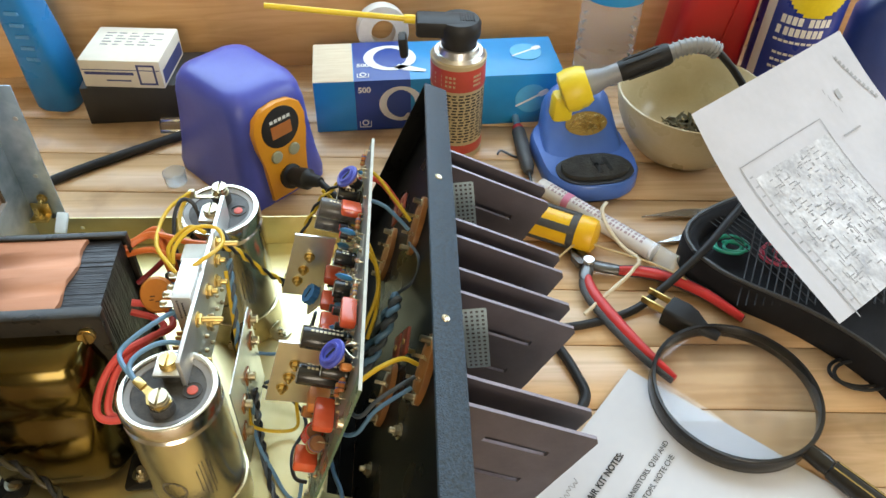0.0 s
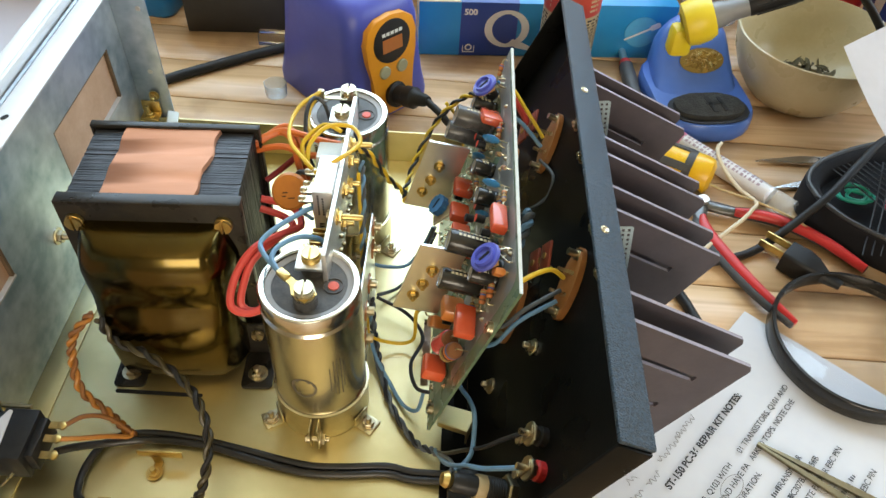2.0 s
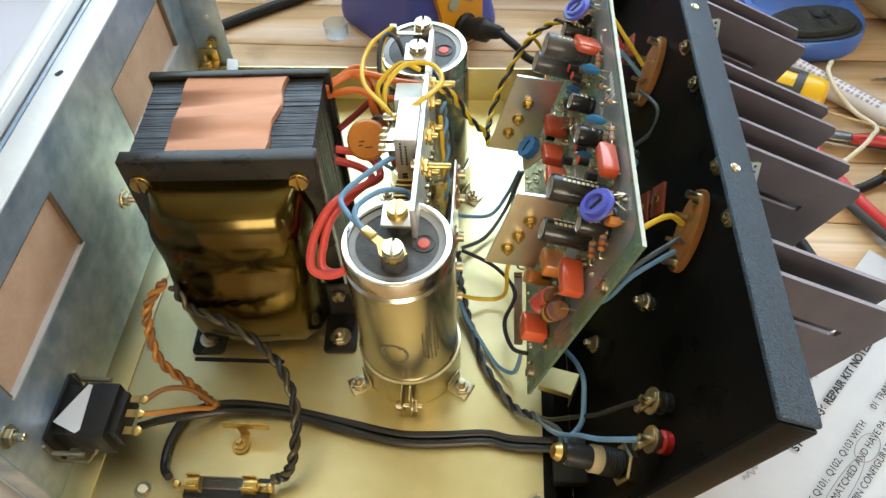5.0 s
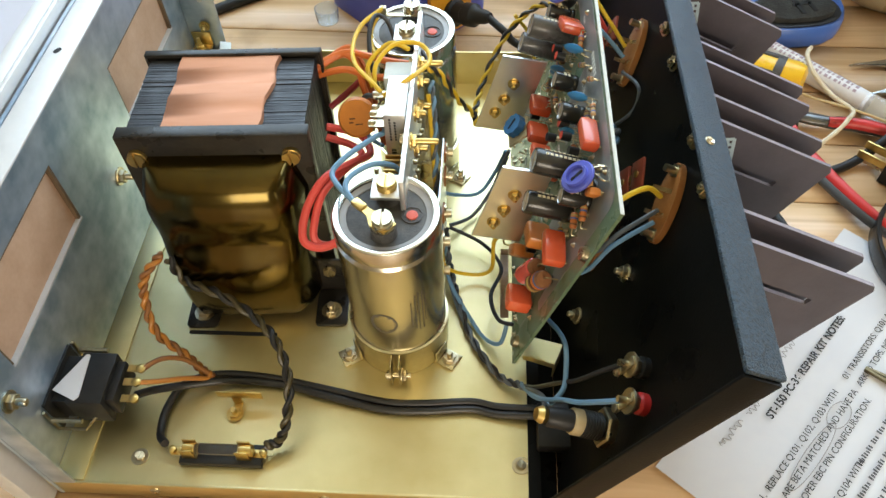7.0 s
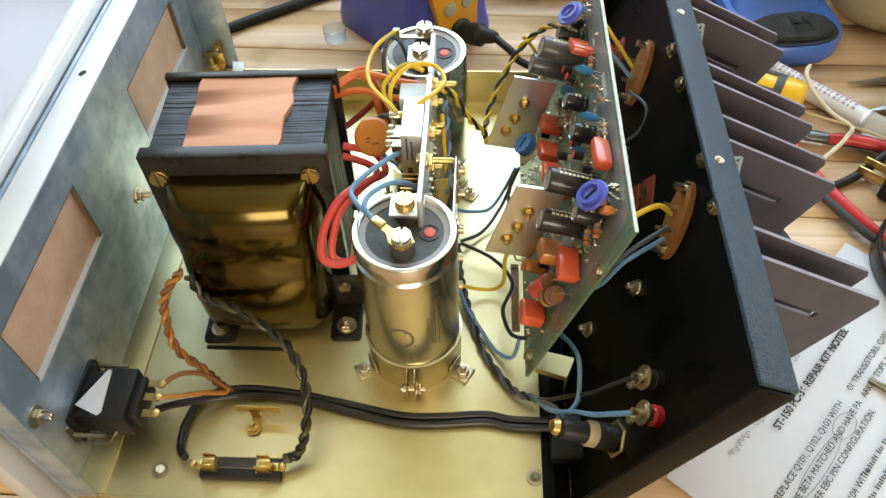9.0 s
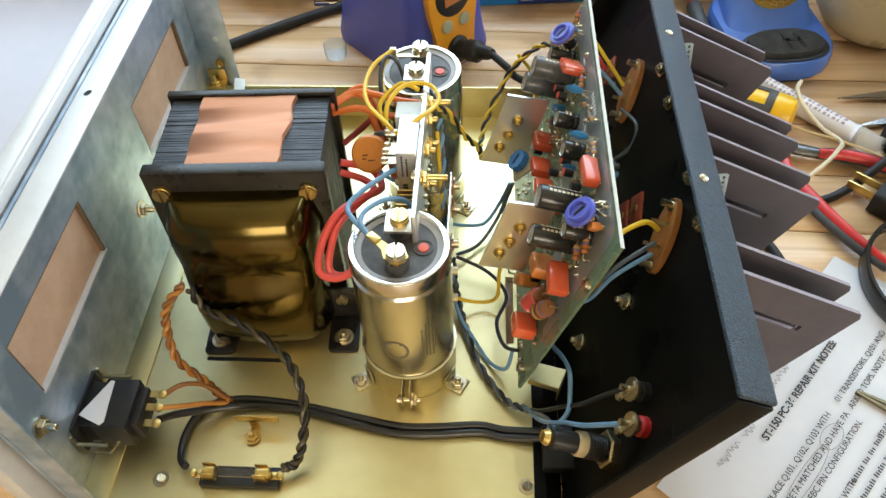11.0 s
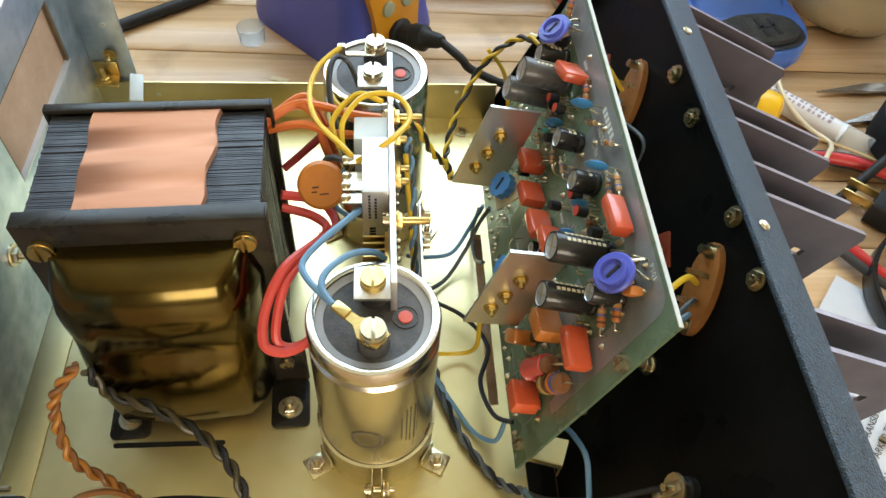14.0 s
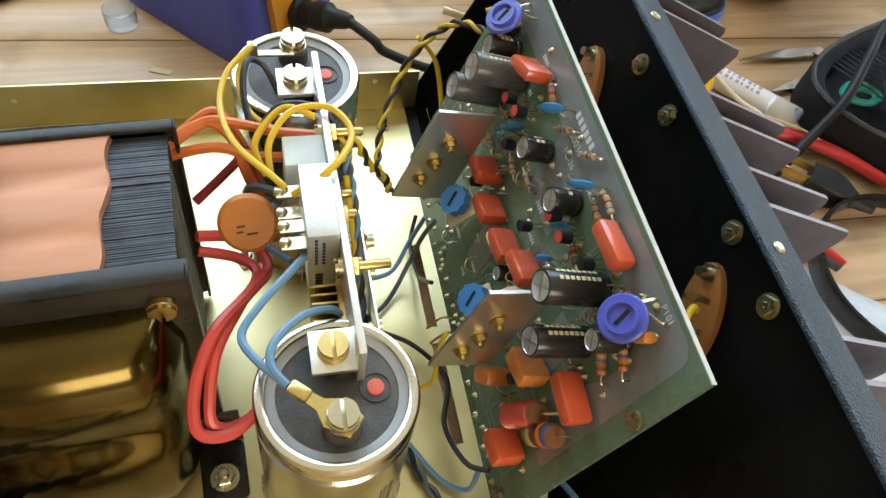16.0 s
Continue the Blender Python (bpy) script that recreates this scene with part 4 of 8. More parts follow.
for k, pts in enumerate((
        [(0.130, 0.206, 0.128), (0.147, 0.213, 0.133), (0.158, 0.209, 0.136), (0.175, 0.203, 0.136), (0.189, 0.2, 0.1365)],
        [(0.130, 0.206, 0.122), (0.150, 0.203, 0.130), (0.166, 0.197, 0.130), (0.189, 0.1945, 0.1315)],
        [(0.130, 0.207, 0.124), (0.149, 0.218, 0.133), (0.157, 0.212, 0.130), (0.163, 0.204, 0.118), (0.166, 0.198, 0.100), (0.170, 0.190, 0.085)],
        [(0.130, 0.204, 0.126), (0.146, 0.213, 0.132), (0.156, 0.206, 0.133), (0.161, 0.196, 0.122), (0.168, 0.186, 0.108), (0.176, 0.180, 0.10)])):
    wire("orange", pts, 0.0020, "thick orange transformer lead")
wire("maroon", [(0.141, 0.192, 0.112), (0.152, 0.198, 0.119), (0.163, 0.203, 0.128)], 0.0018)
wire("blue", [(0.168, 0.102, 0.1345), (0.159, 0.112, 0.135), (0.1555, 0.121, 0.1345), (0.162, 0.130, 0.1365), (0.1735, 0.142, 0.137), (0.178, 0.150, 0.134), (0.1745, 0.158, 0.135)], 0.0014, "blue lead")
wire("blue", [(0.1675, 0.1025, 0.1345), (0.1635, 0.109, 0.136), (0.1655, 0.1165, 0.1365), (0.1745, 0.1245, 0.136), (0.184, 0.128, 0.132), (0.1885, 0.129, 0.124)], 0.0014, "blue lead")
wire("blue", [(0.170, 0.176, 0.128), (0.163, 0.176, 0.116), (0.166, 0.170, 0.110), (0.174, 0.160, 0.114)], 0.0012)
wire("yellow", [(0.168, 0.2485, 0.1385), (0.157, 0.235, 0.137), (0.1535, 0.218, 0.1355), (0.158, 0.196, 0.139), (0.170, 0.178, 0.141), (0.174, 0.174, 0.139)], 0.0013, "yellow lead")
wire("yellow", [(0.167, 0.249, 0.1375), (0.161, 0.240, 0.130), (0.164, 0.222, 0.128), (0.176, 0.208, 0.130), (0.186, 0.201, 0.133)], 0.0013)
wire("yellow", [(0.176, 0.170, 0.140), (0.190, 0.174, 0.1485), (0.199, 0.190, 0.147), (0.193, 0.203, 0.1475), (0.179, 0.203, 0.147), (0.170, 0.193, 0.142), (0.1695, 0.184, 0.136)], 0.0013, "yellow lead in a loop")
wire("yellow", [(0.168, 0.186, 0.132), (0.165, 0.196, 0.139), (0.176, 0.206, 0.1455), (0.187, 0.2, 0.1465)], 0.0013)
wire("black", [(0.176, 0.228, 0.131), (0.171, 0.236, 0.139), (0.165, 0.234, 0.143), (0.1625, 0.222, 0.139), (0.165, 0.205, 0.131), (0.17, 0.192, 0.125)], 0.0013)
wire("black", [(0.168, 0.214, 0.128), (0.176, 0.220, 0.133), (0.190, 0.217, 0.134), (0.197, 0.208, 0.130)], 0.0013)
wire("grey", [(0.174, 0.176, 0.133), (0.164, 0.186, 0.126), (0.160, 0.192, 0.114), (0.165, 0.186, 0.10)], 0.0015)
pair(("yellow", "black"), [(0.195, 0.2, 0.134), (0.203, 0.2025, 0.128), (0.212, 0.212, 0.102), (0.2215, 0.222, 0.081), (0.2235, 0.218, 0.076)], 0.0011, 5, "twisted yellow and black leads")
pair(("yellow", "black"), [(0.2225, 0.2225, 0.078), (0.222, 0.240, 0.068), (0.228, 0.262, 0.078), (0.243, 0.281, 0.100), (0.262, 0.284, 0.117), (0.276, 0.270, 0.122)], 0.0011, 8, "twisted yellow and black leads")
wire("yellow", [(0.246, 0.286, 0.108), (0.257, 0.284, 0.092), (0.262, 0.276, 0.066)], 0.0012)
pair(("blue", "grey"), [(0.1985, 0.196, 0.128), (0.2005, 0.182, 0.112), (0.2015, 0.166, 0.085), (0.204, 0.150, 0.055), (0.208, 0.148, 0.03)], 0.0011, 7)
wire("yellow", [(0.1975, 0.188, 0.126), (0.2, 0.172, 0.096), (0.202, 0.158, 0.070), (0.205, 0.144, 0.044), (0.208, 0.138, 0.034), (0.224, 0.141, 0.024), (0.2345, 0.141, 0.030), (0.2355, 0.146, 0.048), (0.2385, 0.150, 0.060)], 0.0012, "yellow lead to the board")
pair(("black", "grey"), [(0.206, 0.162, 0.042), (0.2085, 0.148, 0.030), (0.214, 0.127, 0.024), (0.224, 0.097, 0.0225), (0.240, 0.073, 0.0225), (0.2519, 0.0660, 0.0256)], 0.0012, 8, "twisted dark leads along the base plate")
wire("blue", [(0.207, 0.14, 0.032), (0.212, 0.127, 0.028), (0.222, 0.112, 0.022), (0.231, 0.098, 0.0215), (0.240, 0.090, 0.029), (0.2435, 0.094, 0.044)], 0.0012)
wire("grey", [(0.207, 0.145, 0.030), (0.215, 0.118, 0.0225), (0.226, 0.094, 0.021), (0.238, 0.076, 0.022)], 0.0012)
wire("black", [(0.208, 0.173, 0.030), (0.229, 0.162, 0.028), (0.2405, 0.140, 0.033), (0.2345, 0.118, 0.036), (0.2385, 0.098, 0.042), (0.2465, 0.0915, 0.047)], 0.0012, "black lead to the board")
wire("grey", [(0.208, 0.178, 0.026), (0.222, 0.19, 0.022), (0.234, 0.204, 0.032), (0.240, 0.208, 0.05), (0.244, 0.206, 0.066)], 0.0012)
wire("blue", [(0.2, 0.19, 0.045), (0.212, 0.197, 0.034), (0.226, 0.203, 0.030), (0.236, 0.214, 0.038), (0.2425, 0.216, 0.056)], 0.0012, "blue lead to the board")
wire("black", [(0.2445, 0.236, 0.03), (0.2395, 0.222, 0.024), (0.2395, 0.200, 0.028), (0.241, 0.185, 0.045)], 0.0011)
wire("blue", [(0.2600, 0.105, 0.052), (0.2643, 0.0891, 0.0582), (0.2689, 0.0758, 0.0671), (0.2714, 0.0645, 0.0718), (0.2716, 0.0541, 0.068), (0.2704, 0.0451, 0.0657), (0.2669, 0.0400, 0.0640), (0.2623, 0.0360, 0.0640)], 0.0013, "blue lead looping from behind the board")
wire("blue", [(0.2519, 0.0669, 0.0256), (0.2568, 0.0509, 0.0437), (0.2619, 0.0395, 0.0623), (0.268, 0.0361, 0.0697), (0.2757, 0.032, 0.0758), (0.2822, 0.0283, 0.0842), (0.2885, 0.0258, 0.0905), (0.2925, 0.0255, 0.0930)], 0.0013, "blue lead to a speaker terminal")
wire("black", [(0.2519, 0.0658, 0.0256), (0.2582, 0.0566, 0.042), (0.2674, 0.05, 0.0597), (0.2763, 0.0453, 0.0726), (0.2850, 0.0440, 0.0840), (0.2935, 0.0425, 0.0945)], 0.0012)
wire("grey", [(0.2519, 0.0640, 0.0260), (0.2570, 0.0540, 0.0430), (0.2610, 0.0440, 0.0560), (0.2600, 0.0330, 0.0650), (0.2590, 0.0270, 0.0720)], 0.0012)
pair(("brown", "rust"), [(0.0575, 0.1065, 0.083), (0.048, 0.098, 0.074), (0.0465, 0.090, 0.062), (0.0505, 0.080, 0.046), (0.0635, 0.0745, 0.033), (0.0735, 0.0685, 0.0265), (0.079, 0.0655, 0.0235)], 0.0014, 8, "twisted brown transformer leads")
wire("brown", [(0.078, 0.0665, 0.025), (0.068, 0.068, 0.038), (0.058, 0.064, 0.046), (0.050, 0.057, 0.047)], 0.0014)
wire("rust", [(0.078, 0.064, 0.025), (0.069, 0.059, 0.034), (0.058, 0.052, 0.043), (0.050, 0.049, 0.047)], 0.0014)
pair(("black", "olive"), [(0.060, 0.107, 0.078), (0.066, 0.1035, 0.063), (0.086, 0.0965, 0.061), (0.107, 0.085, 0.057), (0.121, 0.071, 0.054), (0.1285, 0.0545, 0.045), (0.1285, 0.0375, 0.034), (0.1245, 0.0285, 0.026), (0.1185, 0.0255, 0.0265)], 0.0015, 9, "twisted black transformer leads")
bm = bmesh.new()
ZA = [(0.264, 0.053, 0.024), (0.240, 0.055, 0.0205), (0.225, 0.0575, 0.0205), (0.200, 0.0555, 0.0205), (0.178, 0.0555, 0.0205), (0.146, 0.0615, 0.021), (0.113, 0.0675, 0.021), (0.083, 0.0690, 0.021), (0.064, 0.0625, 0.021), (0.0575, 0.047, 0.021), (0.0585, 0.032, 0.022), (0.0645, 0.0245, 0.0265)]
tube(bm, ZA, 0.0022, 10)
part("mains_cord", bm, W["black"], amp, "black two-core mains cord")
bm = bmesh.new()
tube(bm, [(0.264, 0.049, 0.024), (0.240, 0.0505, 0.0205), (0.225, 0.053, 0.0205), (0.200, 0.051, 0.0205), (0.178, 0.051, 0.0205), (0.148, 0.057, 0.021), (0.120, 0.0635, 0.0215), (0.091, 0.0645, 0.0225), (0.068, 0.059, 0.026), (0.054, 0.0515, 0.034), (0.0495, 0.0435, 0.0435)], 0.0022, 10)
part("mains_cord", bm, W["black"], amp, "black two-core mains cord")
bm = bmesh.new()
box(bm, (0.260, 0.030, FLOOR_Z + 0.0012), (0.278, 0.056, 0.028), bevel=0.002)
part("strain_relief", bm, BAKELITE, rear)

# solder tag and fuse on the base plate
bm = bmesh.new()
box(bm, (0.086, 0.0525, 0.0255), (0.111, 0.0535, 0.0315), bevel=0.0002)
box(bm, (0.0935, 0.045, FLOOR_Z + 0.0001), (0.0985, 0.0535, FLOOR_Z + 0.0010), bevel=0.0002)
box(bm, (0.0935, 0.0525, FLOOR_Z), (0.0985, 0.0535, 0.027))
nut(bm, (0.0955, 0.046, FLOOR_Z + 0.001), (0, 0, 1), 0.0034, 0.0026, 0.003)
part("ground_tag", bm, BRASS, base, "brass ground tag with a star washer")
bm = bmesh.new()
box(bm, (0.0725, 0.0160, FLOOR_Z + 0.0001), (0.1165, 0.0275, 0.0225), bevel=0.0006)
fuse = part("fuse_block", bm, BAKELITE, amp, "open fuse block with a glass fuse")
for x in (0.0775, 0.1065):
    bm = bmesh.new()
    box(bm, (x - 0.0035, 0.0185, 0.0224), (x + 0.0045, 0.0255, 0.0233))
    for y in (0.0186, 0.0249):
        box(bm, (x - 0.0028, y - 0.0003, 0.023), (x + 0.0040, y + 0.0005, 0.0315), bevel=0.0002)
    o = -0.010 if x < 0.09 else 0.0045
    box(bm, (x + o, 0.0200, 0.0224), (x + o + 0.0075, 0.0245, 0.0232), pose(0, 0, 0), 0.0002)
    lathe(bm, [(0, -0.002), (0.0022, -0.0005), (0.002, 0.001), (0, 0.0022)], pose(x + o + (0.001 if o < 0 else 0.006), 0.0222, 0.0245), 10)
    part("fuse_clip", bm, BRASS, fuse, "brass fuse clip")
GLASS = bpy.data.materials.new("glass")
GLASS.use_nodes = True
gb = GLASS.node_tree.nodes["Principled BSDF"]
gb.inputs["Transmission Weight"].default_value, gb.inputs["Roughness"].default_value, gb.inputs["IOR"].default_value = 1.0, 0.03, 1.45
bm = bmesh.new()
cyl(bm, (0.0815, 0.0220, 0.0272), (0.1055, 0.0220, 0.0272), 0.0030, 16)
part("glass_fuse", bm, GLASS, fuse, "clear glass fuse tube").visible_shadow = False
for x in (0.0752, 0.1053):
    bm = bmesh.new()
    cyl(bm, (x, 0.0220, 0.0272), (x + 0.0068, 0.0220, 0.0272), 0.0032, 16, bevel=0.0003)
    part("fuse_cap", bm, BRASS, fuse)


# ---- circuit board: its own axes are x up the board, y along it, z off its face ----
PV, PN, PO = Vector((0.289, 0, 0.957)).normalized(), Vector((-0.957, 0, 0.289)).normalized(), Vector((0.2466, 0, 0.0385))
PM = Matrix(((PV.x, 0, PN.x, PO.x), (0, 1, 0, 0), (PV.z, 0, PN.z, PO.z), (0, 0, 0, 1)))
BY0, BY1, BS = 0.0722, 0.270, 0.1312
bm = bmesh.new()
box(bm, (0, BY0, -0.0016), (BS, BY1, 0), PM)
board = part("circuit_board", bm, PCB, amp, "green circuit board crowded with parts, leaning to the rear panel")
EDGE = mat("board_edge", (0.55, 0.56, 0.50), None, 0.6, 0, 200)
bm = bmesh.new()
box(bm, (BS - 0.0001, BY0, -0.0017), (BS + 0.0003, BY1, 0.0001), PM)
part("board_edge", bm, EDGE, board)


def flat(polys, name, material, h0=0.00005, h1=0.00016, label=""):
    bm = bmesh.new()
    for p in polys:
        prism(bm, p, h1 - h0, PM @ Matrix.Translation((0, 0, h0)))
    return part(name, bm, material, board, label)


corner = [(0.1225 + 0.0065 * math.cos(radians(a)), 0.0878 + 0.0065 * math.sin(radians(a))) for a in range(0, -91, -15)]
flat([[(0.1140, 0.268), (0.1140, 0.1180), (0.1105, 0.1000), (0.1005, 0.0935), (0.0880, 0.0935), (0.0760, 0.0980), (0.0560, 0.0890), (0.0400, 0.0870), (0.0400, 0.0813)] + corner[::-1][:1] + corner[::-1][1:] + [(0.129, 0.268)]],
     "copper_plane", PCB_TRACE, label="wide tinned copper plane")
for a, y0, y1 in ((0.0, 0.172, 0.186), (0.020, 0.108, 0.122), (0.055, 0.156, 0.182)):
    flat([[(0.030 + a, y0), (0.030 + a, y1), (0.060 + a, y1 + 0.004), (0.063 + a, y0 + 0.003)]], "copper_plane", PCB_TRACE)
bm = bmesh.new()      # thin tracks and solder eyes
for k in range(46):
    s, y = random.uniform(0.006, 0.108), random.uniform(0.086, 0.262)
    if k % 2:
        box(bm, (s, y, 0), (s + random.uniform(0.006, 0.02), y + 0.0009, 0.0001), PM)
    else:
        box(bm, (s, y, 0), (s + 0.0009, y + random.uniform(0.006, 0.018), 0.0001), PM)
tagged(part("tracks", bm, PCB_TRACE, board), kind="stuff")
bm = bmesh.new()
for k in range(130):
    s, y = random.uniform(0.004, 0.124), random.uniform(0.084, 0.266)
    if k < 24:
        s, y = 0.0045 + 0.003 * (k % 2), 0.088 + 0.0075 * k
    lathe(bm, [(0.0016, 0), (0.0009, 0.0007), (0.0006, 0.0016), (0, 0.0019)], PM @ pose(s, y, 0.0001), 8)
tagged(part("solder_texture", bm, STEEL, board), kind="stuff")
bm = bmesh.new()      # component leads standing off the face
for k in range(70):
    s, y = random.uniform(0.012, 0.122), random.uniform(0.088, 0.262)
    a, l, h = random.uniform(0, 6.28), random.uniform(0.003, 0.007), random.uniform(0.002, 0.006)
    tube(bm, [PM @ Vector((s, y, 0)), PM @ Vector((s + 0.3 * l * math.cos(a), y + 0.3 * l * math.sin(a), h)), PM @ Vector((s + l * math.cos(a), y + l * math.sin(a), h * 0.9)), PM @ Vector((s + 1.2 * l * math.cos(a), y + 1.2 * l * math.sin(a), 0))], 0.00032, 5, n=3)
tagged(part("leads", bm, STEEL, board), kind="stuff")
WHITE_PRINT = mat("white_print", (0.72, 0.74, 0.70), None, 0.6)
bm = bmesh.new()      # white legend that cannot be read
for k in range(44):
    s, y = random.uniform(0.02, 0.118), random.uniform(0.092, 0.255)
    for j in range(random.randint(2, 4)):
        box(bm, (s, y + j * 0.0016, 0.0001), (s + 0.0019, y + j * 0.0016 + 0.0010, 0.00022), PM)
tagged(part("legend", bm, WHITE_PRINT, board), kind="stuff")


def text_on(body, m, size, material, parent, name="lettering", label="", bold=0.0):
    """Flat lettering in the built-in font at the pose m, made into a mesh."""
    cu = bpy.data.curves.new(name, "FONT")
    cu.body, cu.size, cu.offset, cu.extrude = body, size, bold, 0.00004
    tmp = bpy.data.objects.new(name, cu)
    me = bpy.data.meshes.new_from_object(tmp)
    bpy.data.objects.remove(tmp)
    me.transform(WM[parent].inverted() @ m)
    me.materials.clear()
    me.materials.append(material)
    ob = new(name, me)
    ob.parent = parent
    WM[ob] = WM[parent].copy()
    return tagged(ob, label)


# letters run down the board towards the near end
def board_text(body, s, y, size):
    text_on(body, PM @ Matrix.Translation((s, y, 0.00025)) @ Matrix(((0, 1, 0, 0), (-1, 0, 0, 0), (0, 0, 1, 0), (0, 0, 0, 1))), size, WHITE_PRINT, board)


board_text("950036", 0.1155, 0.1835, 0.0044)
board_text("PC-36", 0.1095, 0.1790, 0.0040)
board_text("P101", 0.1250, 0.1015, 0.0036)
bm = bmesh.new()
for k in range(6):
    box(bm, (0.1218, 0.1855 - k * 0.0031, 0.0001), (0.1248, 0.1835 - k * 0.0031, 0.00025), PM)
part("maker_mark", bm, WHITE_PRINT, board, "plain white marks in place of the maker's name")

BLACKCAP = mat("black_sleeve", (0.016, 0.015, 0.014), (0.024, 0.023, 0.021), 0.22, 0, 60, rvar=0.06)
GREYCAP = mat("grey_sleeve", (0.12, 0.115, 0.11), (0.05, 0.05, 0.05), 0.28, 0, 70, stretch=(1, 4, 1))
CANTOP = mat("can_top", (0.62, 0.64, 0.66), (0.55, 0.57, 0.6), 0.35, 0.8, 100)
GOLDPRINT = mat("gold_print", (0.70, 0.62, 0.42), None, 0.5, 0.0)


def electrolytic(s, y, h, r, sleeve, printed=GOLDPRINT):
    bm = bmesh.new()
    m = PM @ pose(s, y, 0)
    lathe(bm, [(0, 0.0004), (r * 0.95, 0.0004), (r, 0.0012), (r, 0.002), (r * 0.93, 0.0028), (r, 0.0036), (r, h - 0.0008), (r * 0.94, h - 0.0001), (r * 0.82, h)], m, 28)
    lathe(bm, [(r * 0.84, h - 0.0001), (r * 0.78, h - 0.0004), (0, h - 0.0004)], m, 28, 1)
    for a in (45, -45):
        box(bm, (-r * 0.72, -0.00022, h - 0.0004), (r * 0.72, 0.00022, h - 0.0001), m @ pose(0, 0, 0, 0, 0, a), 0, 3)
    for row, a in ((0, 62), (1, 30), (2, 95)):      # print round the sleeve
        for k in range(int((h - 0.008) / 0.0022)):
            if row == 2 and k % 3:
                continue
            mm = m @ pose(0, 0, 0, 0, 0, a - 30) @ Matrix.Translation((r + 0.00005, 0, 0.005 + k * 0.0022))
            box(bm, (-0.0002, -0.0007, 0), (0.0001, 0.0007, 0.0015), mm, 0, 2)
    return part("electrolytic_capacitor", bm, [sleeve, CANTOP, printed, STEEL], board, "black radial electrolytic capacitor" if sleeve == BLACKCAP else "grey-black radial electrolytic capacitor")


for s, y, h, r, c in ((0.1033, 0.1209, 0.026, 0.0062, BLACKCAP), (0.0869, 0.1095, 0.024, 0.0058, BLACKCAP), (0.1055, 0.1000, 0.0145, 0.0042, BLACKCAP), (0.1060, 0.1565, 0.0120, 0.0050, BLACKCAP),
                      (0.1020, 0.1850, 0.0125, 0.0048, BLACKCAP), (0.1029, 0.2256, 0.025, 0.0064, GREYCAP), (0.0864, 0.2315, 0.0245, 0.0060, GREYCAP), (0.1050, 0.2390, 0.0150, 0.0050, BLACKCAP), (0.0585, 0.1560, 0.0085, 0.0034, BLACKCAP)):
    electrolytic(s, y, h, r, c)

FILM_RED = mat("red_film", (0.64, 0.105, 0.04), (0.55, 0.08, 0.03), 0.24, 0, 50, rvar=0.05, coat=0.4)
FILM_ORANGE = mat("orange_film", (0.62, 0.22, 0.045), (0.54, 0.18, 0.04), 0.3, 0, 50, coat=0.3)


def film(s, y, ds, dy, dh, turn, material, lift=0.001):
    bm = bmesh.new()
    m = PM @ pose(s, y, lift, 0, 0, turn)
    box(bm, (-ds / 2, -dy / 2, 0), (ds / 2, dy / 2, dh), m, 0.0016)
    for k in (-1, 1):
        tube(bm, [m @ Vector((0, k * dy * 0.36, 0.001)), m @ Vector((0.0003, k * dy * 0.42, -lift))], 0.0004, 5, mi=1)
    part("film_capacitor", bm, [material, STEEL], board, ("red" if material == FILM_RED else "orange") + " dipped film capacitor")


for a in ((0.0690, 0.2020, 0.0060, 0.0145, 0.0120, 8), (0.0640, 0.1845, 0.0060, 0.0145, 0.0120, 8), (0.0665, 0.1640, 0.0060, 0.0160, 0.0115, 8), (0.0745, 0.1480, 0.0060, 0.0160, 0.0115, 8), (0.1205, 0.1275, 0.0062, 0.0185, 0.0085, 4),
          (0.1160, 0.2145, 0.0055, 0.0165, 0.0125, 20), (0.0775, 0.0925, 0.0060, 0.0185, 0.0110, -4), (0.0305, 0.0935, 0.0080, 0.0140, 0.0130, 8), (0.0250, 0.2440, 0.0055, 0.013, 0.010, 10)):
    film(*a, FILM_RED)
film(0.0350, 0.1215, 0.0070, 0.0120, 0.0120, 55, FILM_ORANGE)
film(0.0595, 0.1135, 0.0075, 0.0150, 0.0125, 12, FILM_ORANGE)
film(0.1170, 0.0950, 0.0040, 0.0070, 0.0060, 60, FILM_ORANGE)

BLUE_DISC = mat("blue_ceramic", (0.05, 0.26, 0.56), (0.04, 0.21, 0.48), 0.3, 0, 60, coat=0.3)
TEAL = mat("teal_bead", (0.10, 0.50, 0.50), None, 0.35)
for s, y, h, r, t in ((0.1205, 0.1890, 0.009, 0.0052, 25), (0.1205, 0.1525, 0.009, 0.0052, 25), (0.0860, 0.1450, 0.006, 0.0036, 60), (0.0960, 0.2025, 0.007, 0.0042, 40), (0.0905, 0.2065, 0.006, 0.0036, -10), (0.1000, 0.1500, 0.006, 0.0040, 55), (0.0825, 0.2110, 0.004, 0.0022, 0), (0.118, 0.249, 0.004, 0.0025, 0)):
    bm = bmesh.new()
    m = PM @ pose(s, y, h, 84, 0, t * 0.3 - 40)
    lathe(bm, [(0, -0.0012), (r * 0.7, -0.0010), (r, 0), (r * 0.7, 0.0010), (0, 0.0012)], m, 22)
    for k in (-1, 1):
        tube(bm, [m @ Vector((k * r * 0.5, -r * 0.7, 0)), PM @ Vector((s + k * 0.002, y - 0.002, 0))], 0.0004, 5, mi=1)
    part("disc_capacitor", bm, [TEAL if r < 0.0024 else BLUE_DISC, STEEL], board, "small blue ceramic disc capacitor")

